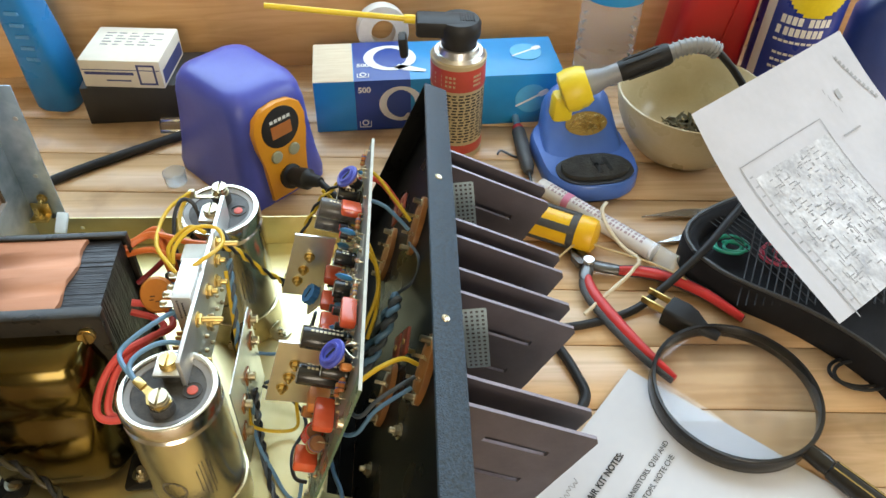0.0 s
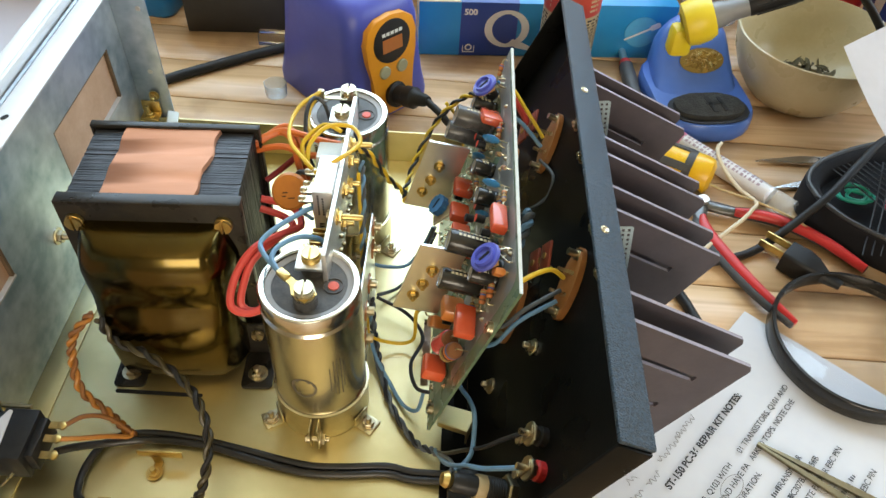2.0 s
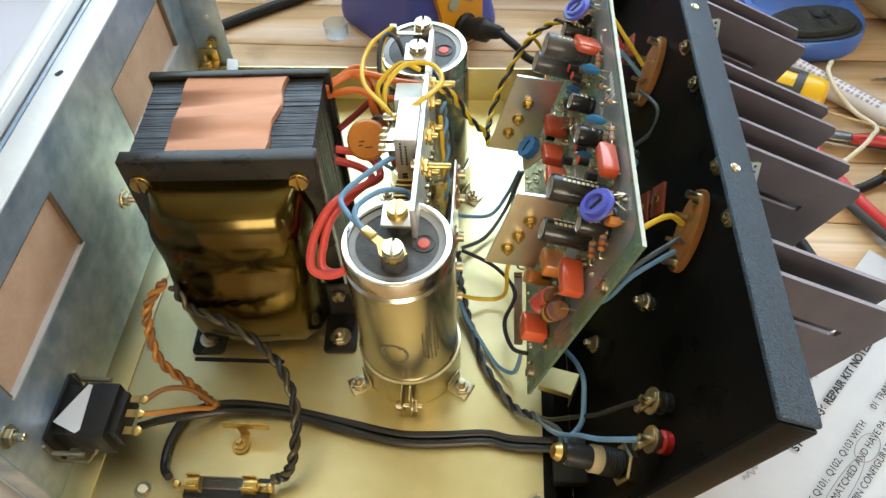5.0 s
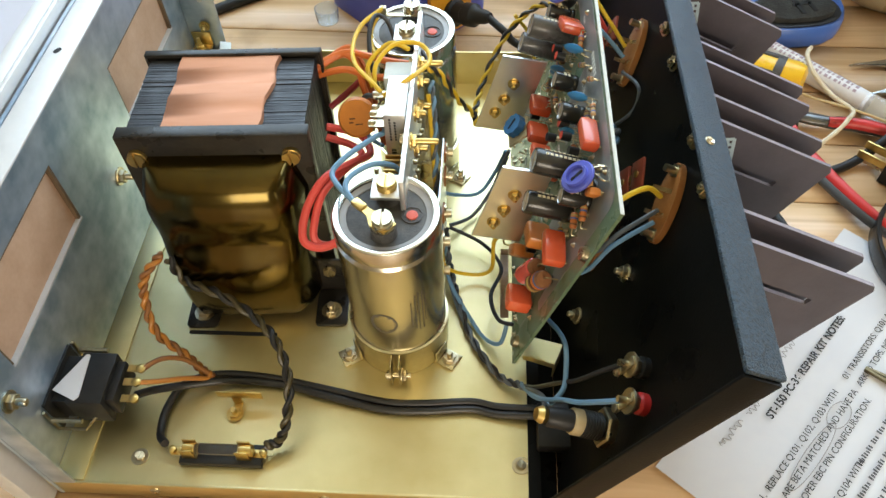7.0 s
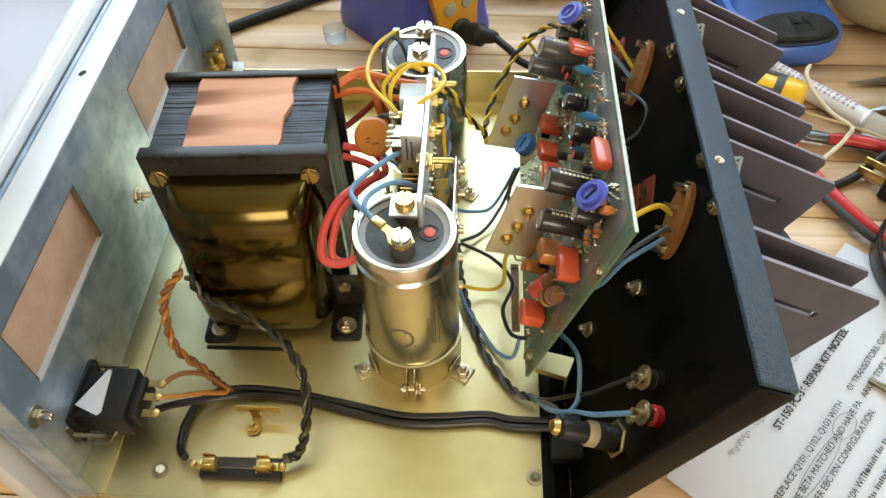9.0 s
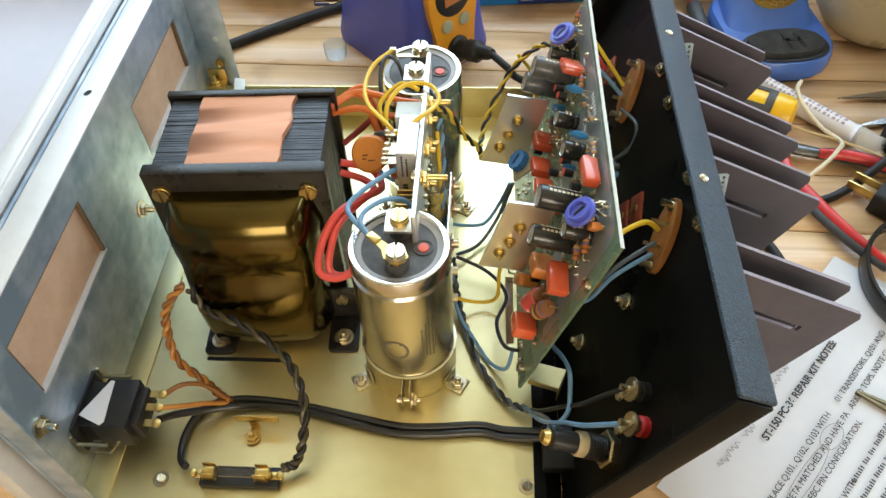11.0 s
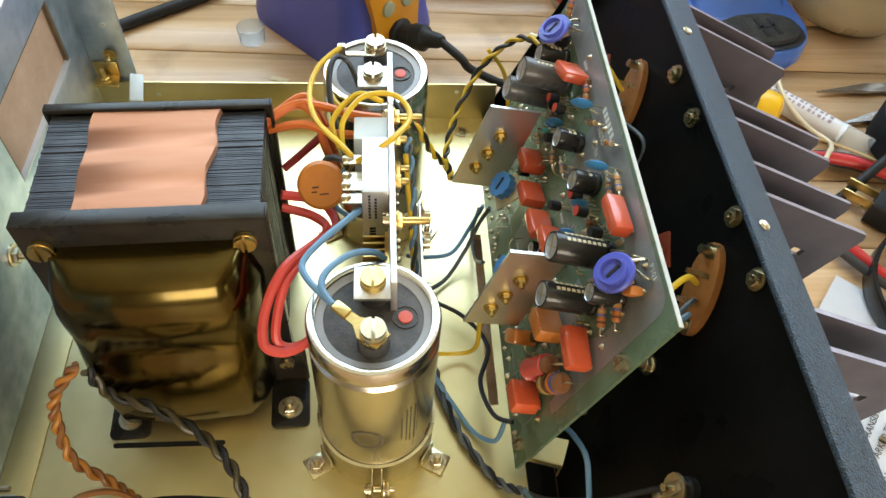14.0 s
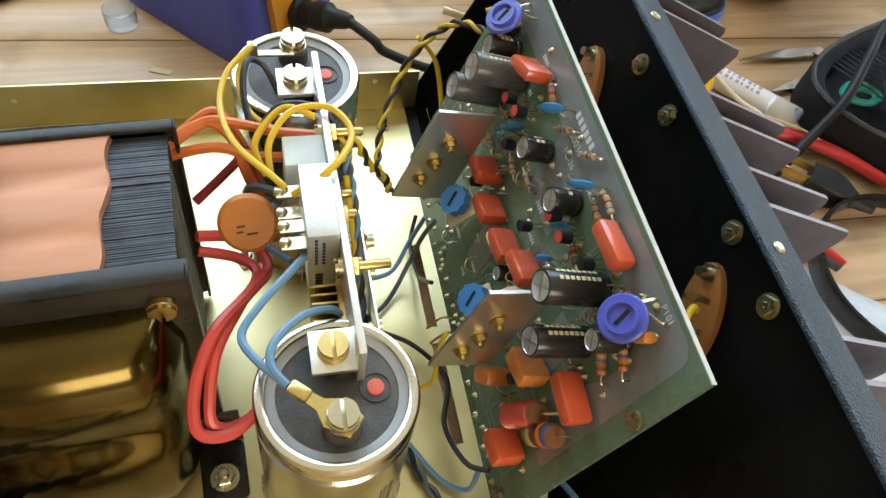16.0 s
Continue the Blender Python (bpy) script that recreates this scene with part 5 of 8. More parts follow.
TRANS = mat("transistor_black", (0.014, 0.014, 0.015), None, 0.4)
RED_TIP = mat("red_paint", (0.62, 0.06, 0.03), None, 0.45)
for s, y, h, red in ((0.0830, 0.1620, 0.005, 0), (0.1075, 0.1282, 0.005, 0), (0.0600, 0.2030, 0.004, 0), (0.1000, 0.2140, 0.006, 1), (0.1030, 0.2040, 0.006, 1), (0.1015, 0.1530, 0.006, 1), (0.1030, 0.1425, 0.006, 1), (0.0880, 0.2000, 0.004, 0), (0.0480, 0.1140, 0.004, 0)):
    bm = bmesh.new()
    m = PM @ pose(s, y, h)
    poly = [(0.0023 * math.cos(radians(a)), 0.0023 * math.sin(radians(a))) for a in range(-140, 141, 20)]
    prism(bm, poly, 0.0048, m)
    if red:
        prism(bm, [(x * 0.96, yy * 0.96) for x, yy in poly], 0.0003, m @ Matrix.Translation((0, 0, 0.0048)), 1)
    for k in (-1, 0, 1):
        tube(bm, [m @ Vector((0, k * 0.0012, 0)), PM @ Vector((s + 0.001, y + k * 0.0022, 0))], 0.0003, 5, mi=2)
    part("transistor", bm, [TRANS, RED_TIP, STEEL], board, "small black transistor with a red top" if red else "small black transistor")

BAND = [mat("band_" + n, c, None, 0.5) for n, c in (("brown", (0.12, 0.045, 0.02)), ("orange", (0.60, 0.18, 0.03)), ("blue", (0.05, 0.12, 0.40)), ("gold", (0.45, 0.33, 0.10)))]
RBODY = [mat("resistor_tan", (0.50, 0.32, 0.16), None, 0.45), mat("resistor_brown", (0.24, 0.10, 0.04), None, 0.4), mat("resistor_orange", (0.50, 0.17, 0.05), None, 0.4), mat("resistor_blue", (0.26, 0.42, 0.50), None, 0.4)]


def resistor(s, y, turn, l, r, body, h=0.003, tilt=0.0):
    bm = bmesh.new()
    m = PM @ pose(s, y, h, 0, 0, turn) @ pose(0, 0, 0, 0, 90 + tilt, 0)
    lathe(bm, [(0, -l / 2), (r * 0.8, -l / 2), (r, -l * 0.4), (r, -l * 0.25), (r * 0.88, -l * 0.2), (r * 0.88, l * 0.2), (r, l * 0.25), (r, l * 0.4), (r * 0.8, l / 2), (0, l / 2)], m, 14)
    for k in range(4):
        z = -l * 0.3 + k * l * 0.19
        lathe(bm, [(r * 0.9, z), (r * 1.03, z), (r * 1.03, z + l * 0.09), (r * 0.9, z + l * 0.09)], m, 14, 1 + (k + int(s * 1e4)) % 4)
    for k in (-1, 1):
        e = m @ Vector((0, 0, k * l / 2))
        f = m @ Vector((0, 0, k * (l / 2 + 0.003)))
        g = PM @ Vector(((PM.inverted() @ f).x, (PM.inverted() @ f).y, 0))
        tube(bm, [e, f, g], 0.0004, 5, n=4, mi=5)
    part("resistor", bm, [RBODY[body], *BAND, STEEL], board, "carbon resistor with coloured bands")


for a in ((0.0940, 0.0975, 60, 0.0075, 0.0017, 2), (0.1040, 0.0940, 60, 0.0075, 0.0017, 2), (0.1165, 0.1445, 85, 0.0070, 0.0014, 0), (0.1230, 0.1425, 85, 0.0070, 0.0014, 0), (0.1165, 0.1830, -50, 0.0070, 0.0014, 0), (0.1175, 0.2010, 70, 0.0075, 0.0015, 2),
          (0.0925, 0.2140, -30, 0.0095, 0.0019, 1), (0.0820, 0.1940, 75, 0.0070, 0.0014, 0), (0.0560, 0.1480, 80, 0.0065, 0.0013, 0), (0.0300, 0.1080, 80, 0.0070, 0.0014, 0), (0.0360, 0.1060, 80, 0.0070, 0.0014, 0), (0.0990, 0.1380, 80, 0.0070, 0.0015, 1),
          (0.0990, 0.1120, -20, 0.0070, 0.0015, 3), (0.0950, 0.1150, -20, 0.0065, 0.0013, 0), (0.0780, 0.1020, 75, 0.0060, 0.0014, 1), (0.1215, 0.2580, 40, 0.0075, 0.0015, 2), (0.1235, 0.1640, -50, 0.0060, 0.0013, 0), (0.0730, 0.2150, 80, 0.0065, 0.0013, 0), (0.1150, 0.1120, -40, 0.0060, 0.0014, 1), (0.0880, 0.1820, 85, 0.0065, 0.0013, 0)):
    resistor(*a)
resistor(0.0555, 0.0880, -25, 0.0175, 0.0046, 1, 0.006)
# red coil
bm = bmesh.new()
m = PM @ pose(0.0480, 0.0990, 0.0075, 0, 0, -22) @ pose(0, 0, 0, 0, 90, 0)
lathe(bm, [(0, -0.010), (0.0042, -0.010), (0.0042, 0.011), (0.0036, 0.0125), (0, 0.0125)], m, 20, 1)
prof = []
for k in range(15):
    z = -0.0085 + k * 0.00115
    prof += [(0.0045, z), (0.0052, z + 0.0003), (0.0052, z + 0.0008)]
lathe(bm, prof + [(0.0043, 0.0088)], m, 24)
tube(bm, [m @ Vector((0, 0, 0.0125)), m @ Vector((0, 0, 0.016)), m @ Vector((0.004, 0, 0.0185))], 0.0006, 6, mi=2)
part("coil", bm, [mat("enamel_wire_red", (0.55, 0.05, 0.04), None, 0.25, coat=0.4), RBODY[1], STEEL], board, "red enamelled wire coil on a resistor")

# trimmers
POT_BLUE = mat("trimmer_blue", (0.05, 0.20, 0.46), (0.04, 0.17, 0.40), 0.4)
POT_VIOLET = mat("trimmer_violet_blue", (0.085, 0.105, 0.50), (0.07, 0.085, 0.43), 0.35)
for s, y in ((0.0587, 0.192), (0.0530, 0.1460)):
    bm = bmesh.new()
    m = axes(PM @ Vector((s, y, 0.019)), PM @ Vector((s, y, 0.019)) + Vector((-0.72, -0.05, 0.69)), (0, 1, 0)) @ Matrix.Translation((0, 0, -0.0175))
    box(bm, (-0.0085, -0.0065, 0.0120), (0.0060, 0.0085, 0.0135), m, 0.0003, 1)
    gear = []
    for k in range(40):
        a = 2 * math.pi * k / 40
        r = 0.0067 if k % 4 < 2 else 0.0061
        gear.append((r * math.cos(a), r * math.sin(a)))
    prism(bm, gear, 0.0045, m @ Matrix.Translation((0, 0, 0.0150)))
    cyl(bm, m @ Vector((0, 0, 0.0133)), m @ Vector((0, 0, 0.0155)), 0.0035, 14)
    box(bm, (-0.0007, -0.0035, 0.0195), (0.0007, 0.0035, 0.0197), m @ pose(0, 0, 0, 0, 0, 35), 0, 2)
    for dx, dy in ((-0.006, -0.004), (-0.006, 0.006), (0.004, 0.0)):
        tube(bm, [PM @ Vector((s + dx, y + dy, 0)), PM @ Vector((s + dx, y + dy, 0.004)), m @ Vector((dx, dy, 0.0122))], 0.0005, 6, n=4, mi=3)
    part("trimmer", bm, [POT_BLUE, mat("cream_paxolin", (0.62, 0.54, 0.36), None, 0.6), DARK, STEEL], board, "blue toothed trimmer on a cream base")
for s, y in ((0.1195, 0.1003), (0.117, 0.244)):
    bm = bmesh.new()
    m = axes(PM @ Vector((s, y, 0.0122)), PM @ Vector((s, y, 0.0122)) + Vector((-0.58, -0.10, 0.81)), (0, 1, 0)) @ Matrix.Translation((0, 0, -0.0143))
    lathe(bm, [(0, 0.0125), (0.0074, 0.0125), (0.0080, 0.0132), (0.0080, 0.0140), (0.0074, 0.0147), (0.0056, 0.0147), (0.0054, 0.0163), (0.0044, 0.0163), (0.0043, 0.0148), (0, 0.0148)], m, 36)
    lathe(bm, [(0.004, 0.0125), (0.0038, 0.004), (0.0048, 0.0035), (0, 0.0030)], m, 16, 1)
    box(bm, (-0.0006, -0.0031, 0.0148), (0.0006, 0.0031, 0.0151), m @ pose(0, 0, 0, 0, 0, 25), 0, 2)
    for dx, dy in ((0.005, -0.004), (0.005, 0.004), (-0.005, 0.0)):
        tube(bm, [PM @ Vector((s + dx, y + dy, 0)), PM @ Vector((s + dx, y + dy, 0.003)), m @ Vector((dx, dy, 0.0110))], 0.0005, 6, n=4, mi=3)
    box(bm, (-0.0055, -0.0055, 0.0105), (0.0055, 0.0055, 0.0118), m, 0.0003, 4)
    part("trimmer", bm, [POT_VIOLET, TRANS, DARK, STEEL, mat("tan_paxolin", (0.45, 0.25, 0.10), None, 0.5)], board, "violet-blue round trimmer with a slotted knob")

# driver transistor plates standing out from the board
for y in (0.2110, 0.1260):
    bm = bmesh.new()
    m = PM @ Matrix(((1, 0, 0, 0), (0, 0, 1, y), (0, 1, 0, 0), (0, 0, 0, 1)))
    prism(bm, [(0.0340, 0.0350), (0.0890, 0.0360), (0.0920, 0.0110), (0.0370, 0.0090)], 0.0014, m)
    plate = part("driver_plate", bm, ALU, board, "flat aluminium cooling plate with three screws")
    for s, h in ((0.0725, 0.0240), (0.0600, 0.0255), (0.0490, 0.0275)):
        bm = bmesh.new()
        nut(bm, PM @ Vector((s, y, h)), (0, -1, 0), 0.0026, 0.0030, 0.0018)
        part("plate_nut", bm, BRASS, board)
    bm = bmesh.new()
    cyl(bm, PM @ Vector((0.075, y + 0.0014, 0.018)), PM @ Vector((0.075, y + 0.010, 0.018)), 0.0055, 18, bevel=0.001)
    part("driver_transistor", bm, mat("salmon_can", (0.58, 0.33, 0.25), None, 0.4), board, "round driver transistor behind its plate")
for s, y in ((0.0980, 0.0757), (0.0080, 0.0815)):
    bm = bmesh.new()
    screw(bm, PM @ Vector((s, y, 0)), PN, 0.0034, 0.0028, seg=18)
    part("board_screw", bm, STEEL, board)
for y in (0.150, 0.158, 0.166):
    bm = bmesh.new()
    tube(bm, [PM @ Vector((0.004, y, 0)), PM @ Vector((0.004, y, 0.006)), PM @ Vector((-0.006 if y > 0.155 else 0.012, y, 0.009))], 0.0006, 6, n=4)
    part("wire_pin", bm, BRASS, board)

# wiring behind the board
wire("yellow", [(0.268, 0.262, 0.142), (0.284, 0.258, 0.146), (0.298, 0.246, 0.134), (0.309, 0.236, 0.122)], 0.0012)
wire("yellow", [(0.272, 0.225, 0.130), (0.283, 0.215, 0.118), (0.288, 0.198, 0.100), (0.280, 0.178, 0.086), (0.276, 0.160, 0.088)], 0.0014)
wire("yellow", [(0.274, 0.215, 0.126), (0.287, 0.206, 0.110), (0.287, 0.190, 0.090), (0.281, 0.170, 0.082)], 0.0014)
wire("yellow", [(0.281, 0.088, 0.146), (0.292, 0.098, 0.146), (0.304, 0.108, 0.141), (0.312, 0.112, 0.131)], 0.0013, "yellow lead to a socket")
wire("grey", [(0.3105, 0.106, 0.128), (0.292, 0.092, 0.128), (0.282, 0.090, 0.116), (0.275, 0.100, 0.108), (0.268, 0.118, 0.100)], 0.0012)
wire("blue", [(0.309, 0.102, 0.124), (0.290, 0.092, 0.118), (0.279, 0.090, 0.100), (0.268, 0.100, 0.086), (0.261, 0.118, 0.074)], 0.0012)
wire("grey", [(0.308, 0.226, 0.112), (0.314, 0.205, 0.118), (0.311, 0.196, 0.108), (0.298, 0.192, 0.098)], 0.0011)
wire("blue", [(0.276, 0.246, 0.134), (0.292, 0.240, 0.132), (0.308, 0.232, 0.118)], 0.0013)
pair(("blue", "grey"), [(0.272, 0.160, 0.060), (0.286, 0.172, 0.080), (0.299, 0.182, 0.106), (0.297, 0.170, 0.104), (0.287, 0.158, 0.085), (0.276, 0.150, 0.068)], 0.0020, 7, "twisted blue leads behind the board")
wire("red", [(0.276, 0.262, 0.138), (0.289, 0.270, 0.128), (0.303, 0.262, 0.110)], 0.0022)


# ---- things on the bench ----
def loft(bm, rings, mi=0, cap=True):
    """Skin over a list of rings with the same number of points."""
    vs = [[bm.verts.new(p) for p in r] for r in rings]
    for a, b in zip(vs, vs[1:]):
        for k in range(len(a)):
            f = bm.faces.new((a[k], a[(k + 1) % len(a)], b[(k + 1) % len(a)], b[k]))
            f.material_index = mi
    if cap:
        for r in (vs[0], vs[-1]):
            f = bm.faces.new(r)
            f.material_index = mi
    return bm


def ring(w, d, r, z, cx=0.0, cy=0.0, n=5):
    return [(x + cx, y + cy, z) for x, y in rounded(w, d, min(r, w / 2 - 1e-4, d / 2 - 1e-4), n)]


# soldering station
BLUE_SHELL = mat("blue_shell", (0.075, 0.095, 0.47), (0.060, 0.078, 0.40), 0.34, 0, 20, 0.05, 700)
LILAC_SHELL = mat("lilac_shell", (0.20, 0.19, 0.42), (0.17, 0.16, 0.37), 0.4, 0, 20, 0.05, 700)
YELLOW_PANEL = mat("yellow_panel", (0.72, 0.31, 0.02), (0.66, 0.27, 0.015), 0.36, 0, 40)
SOFT_BLACK = mat("soft_black", (0.013, 0.013, 0.014), (0.022, 0.022, 0.023), 0.5, 0, 80, spec=0.3)
st = thing("soldering_station", (0.1585, 0.4500, 0), "blue and yellow soldering station with a small display", "soldering station", turn=45)
bm = bmesh.new()
rings = []
for z, w, d, r in ((0.0, 0.090, 0.112, 0.010), (0.010, 0.092, 0.114, 0.012), (0.030, 0.087, 0.109, 0.014), (0.060, 0.081, 0.104, 0.014), (0.085, 0.078, 0.101, 0.014), (0.098, 0.075, 0.096, 0.016), (0.106, 0.069, 0.088, 0.018), (0.1100, 0.058, 0.074, 0.018), (0.1115, 0.042, 0.058, 0.016)):
    rings.append(ring(w, d, r, z, 0, 0.002))
loft(bm, rings)
shell = part("shell", bm, BLUE_SHELL, st, "blue moulded shell", local=True, smooth=60)
bm = bmesh.new()
fp = [(-0.020, 0.006), (0.020, 0.006), (0.021, 0.030), (0.0215, 0.044), (0.026, 0.062), (0.0275, 0.078), (0.024, 0.090), (0.014, 0.097), (0, 0.099), (-0.014, 0.097), (-0.024, 0.090), (-0.0275, 0.078), (-0.026, 0.062), (-0.0215, 0.044), (-0.021, 0.030)]
FM = pose(0, -0.0540, 0, 86.0, 0, 0)
prism(bm, fp, 0.006, FM, bevel=0.001)
panel = part("front_panel", bm, YELLOW_PANEL, st, "yellow front panel", local=True)
PZ = FM @ Matrix.Translation((0, 0, 0.006))
bm = bmesh.new()
lathe(bm, [(0, 0), (0.0195, 0), (0.0195, 0.0006), (0.0185, 0.001), (0, 0.001)], PZ @ pose(0, 0.0755, 0), 32)
part("dial_plate", bm, SOFT_BLACK, st, "round black plate", local=True)
bm = bmesh.new()
box(bm, (-0.0105, 0.067, 0.001), (0.0105, 0.079, 0.0014), PZ)
part("display", bm, mat("amber_display", (0.42, 0.15, 0.04), (0.36, 0.12, 0.03), 0.3), st, "dull orange display window", local=True)
bm = bmesh.new()
for k in range(5):
    box(bm, (-0.0105 + k * 0.0045, 0.082, 0.001), (-0.0072 + k * 0.0045, 0.085, 0.0012), PZ)
part("maker_mark", bm, CERAMIC, st, "plain light bars in place of the maker's name", local=True)
for x in (-0.0095, 0.0095):
    bm = bmesh.new()
    lathe(bm, [(0, 0), (0.0058, 0), (0.0058, 0.0012), (0.005, 0.002), (0, 0.0022)], PZ @ pose(x, 0.049, 0), 22)
    part("button", bm, mat("olive_button", (0.36, 0.36, 0.24), None, 0.5), st, "grey-green push button", local=True)
bm = bmesh.new()
lathe(bm, [(0, 0), (0.0115, 0), (0.0115, 0.004), (0.0085, 0.005), (0.0085, 0.014), (0.0095, 0.015), (0.0095, 0.024), (0.0065, 0.027), (0.0055, 0.036), (0.004, 0.040), (0, 0.040)], PZ @ pose(0, 0.024, 0, -12, 8, 0), 22)
part("cable_plug", bm, SOFT_BLACK, st, "black round cable plug", local=True)
for k in range(5):
    bm = bmesh.new()
    box(bm, (-0.030 + k * 0.005, 0.026, 0.1060), (-0.0275 + k * 0.005, 0.036, 0.1095), pose(0.012, -0.006, 0.001, 0, 0, 0), 0.0008)
    part("vent_slot", bm, LILAC_SHELL, st, local=True)
bm = bmesh.new()
PLUG_OUT = st.matrix_world @ (PZ @ pose(0, 0.024, 0, -12, 8, 0) @ Vector((0, 0, 0.038)))
tube(bm, [PLUG_OUT, PLUG_OUT + Vector((0.014, -0.015, -0.003)), (0.252, 0.371, 0.022), (0.285, 0.368, 0.009), (0.325, 0.372, 0.0045), (0.365, 0.385, 0.004)], 0.0031, 10)
tagged(part("iron_cable", bm, SOFT_BLACK), "black soldering iron cable lying on the bench", "cable")
bm = bmesh.new()
tube(bm, [(0.108, 0.512, 0.006), (0.075, 0.497, 0.0048), (0.03, 0.468, 0.0048), (-0.02, 0.432, 0.0048), (-0.05, 0.40, 0.0048), (-0.08, 0.36, 0.0048)], 0.0046, 12)
tagged(part("power_cable", bm, SOFT_BLACK), "thick black power cable on the bench", "cable")

# cotton swab box
QB = thing("swab_box", (0.337, 0.558, 0), "blue and white cotton swab carton with a clear window", "carton", turn=4.5)
SWAB_BLUE = mat("carton_blue", (0.02, 0.27, 0.60), (0.015, 0.22, 0.52), 0.35, 0, 12)
SWAB_NAVY = mat("carton_navy", (0.02, 0.06, 0.30), (0.02, 0.05, 0.25), 0.35, 0, 12)
SWAB_WHITE = mat("carton_white", (0.80, 0.80, 0.80), None, 0.4)
bm = bmesh.new()
box(bm, (-0.126, -0.038, 0), (0.126, 0.038, 0.058), None, 0.0012)
carton = part("carton", bm, SWAB_BLUE, QB, local=True)
bm = bmesh.new()
box(bm, (-0.0855, -0.0384, 0.0006), (-0.030, 0.0384, 0.0584), None, 0.0004)
part("navy_panel", bm, SWAB_NAVY, QB, "dark blue printed panel", local=True)
bm = bmesh.new()
box(bm, (-0.1264, -0.0375, 0.030), (-0.086, 0.0376, 0.0586), None, 0.001)
part("swab_window", bm, mat("cotton_swabs", (0.72, 0.62, 0.46), (0.62, 0.50, 0.34), 0.6, 0, 30, 0.6, 260, stretch=(1, 12, 12)), QB, "window showing cream cotton swabs", local=True)


def round_mark(m, r, w, parent, material, tail=True):
    bm = bmesh.new()
    for k in range(28):
        a, b = 2 * math.pi * k / 28, 2 * math.pi * (k + 1) / 28
        t = w * (0.55 + 0.45 * abs(math.cos((a + b) / 2)))
        vs = []
        for ang, rr in ((a, r), (b, r), (b, r - t), (a, r - t)):
            for z in (0, 0.0003):
                pass
            vs.append(bm.verts.new(m @ Vector((rr * math.cos(ang), rr * 0.92 * math.sin(ang), 0.0003))))
        bm.faces.new(vs)
    if tail:
        prism(bm, [(0.1 * r, -0.75 * r), (0.5 * r, -0.95 * r), (1.25 * r, -1.1 * r), (1.3 * r, -0.95 * r), (0.8 * r, -0.7 * r), (0.3 * r, -0.5 * r)], 0.0003, m)
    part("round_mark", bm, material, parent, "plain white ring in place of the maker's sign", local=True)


FF = pose(0, -0.0386, 0, 90, 0, 0)
FT = pose(0, 0, 0.0586)
round_mark(FF @ pose(-0.040, 0.031, 0), 0.022, 0.0075, QB, SWAB_WHITE)
round_mark(FT @ pose(-0.048, 0.004, 0), 0.027, 0.010, QB, SWAB_WHITE)
bm = bmesh.new()
for x in (0.018, 0.034):
    box(bm, (x, -0.010, 0), (x + 0.006, 0.016, 0.0004), FT)
    box(bm, (x, -0.010, 0), (x + 0.012, -0.005, 0.0004), FT)
    box(bm, (x - 0.002, 0.012, 0), (x + 0.012, 0.016, 0.0004), FT)
part("round_mark", bm, SWAB_WHITE, QB, local=True)
for base_m, x, y in ((FT, 0.094, 0.006), (FF, 0.094, 0.030)):
    bm = bmesh.new()
    lathe(bm, [(0, 0), (0.0165, 0), (0.0165, 0.0002), (0, 0.0002)], base_m @ pose(x, y, 0), 28)
    sw_m = base_m @ pose(x, y, 0.0003, 0, 0, 28)
    prism(bm, rounded(0.036, 0.002, 0.0009), 0.0003, sw_m, 1)
    prism(bm, rounded(0.011, 0.006, 0.0028), 0.0004, sw_m @ Matrix.Translation((0.014, 0, 0)), 1)
    part("swab_picture", bm, [mat("carton_light_blue", (0.10, 0.42, 0.72), None, 0.4), SWAB_WHITE], QB, "round picture of a white swab", local=True)
text_on("500", QB.matrix_world @ FF @ pose(-0.0825, 0.0455, 0.0002), 0.0085, SWAB_WHITE, QB, bold=0.0003)
text_on("500", QB.matrix_world @ FT @ pose(-0.0825, -0.012, 0.0002), 0.0085, SWAB_WHITE, QB, bold=0.0003)
bm = bmesh.new()
for m2 in (FF @ pose(-0.0765, 0.009, 0), FT @ pose(-0.0765, -0.028, 0)):
    for k in range(2):
        lathe(bm, [(0.0022, 0), (0.0036, 0), (0.0036, 0.0002), (0.0022, 0.0002)], m2 @ pose(0.0, 0.001, 0.0002), 14)
    box(bm, (-0.006, -0.0045, 0.0002), (0.006, -0.0035, 0.0004), m2)
    box(bm, (-0.006, -0.0045, 0.0002), (-0.0052, 0.003, 0.0004), m2)
    box(bm, (0.0052, -0.0045, 0.0002), (0.006, 0.003, 0.0004), m2)
part("recycling_mark", bm, SWAB_WHITE, QB, local=True)

# roll of white tape behind the carton
bm = bmesh.new()
lathe(bm, [(0.013, -0.010), (0.027, -0.010), (0.0275, -0.0095), (0.0275, 0.0095), (0.027, 0.010), (0.013, 0.010), (0.013, -0.010)], pose(0.280, 0.618, 0.0585 + 0.0 + 0.0, 0, 0, 0) @ pose(0, 0, 0.0, 80, 0, 10), 40)
tagged(part("tape_roll", bm, mat("white_tape", (0.74, 0.72, 0.68), None, 0.5)), "roll of white tape leaning behind the swab carton", "tape roll")

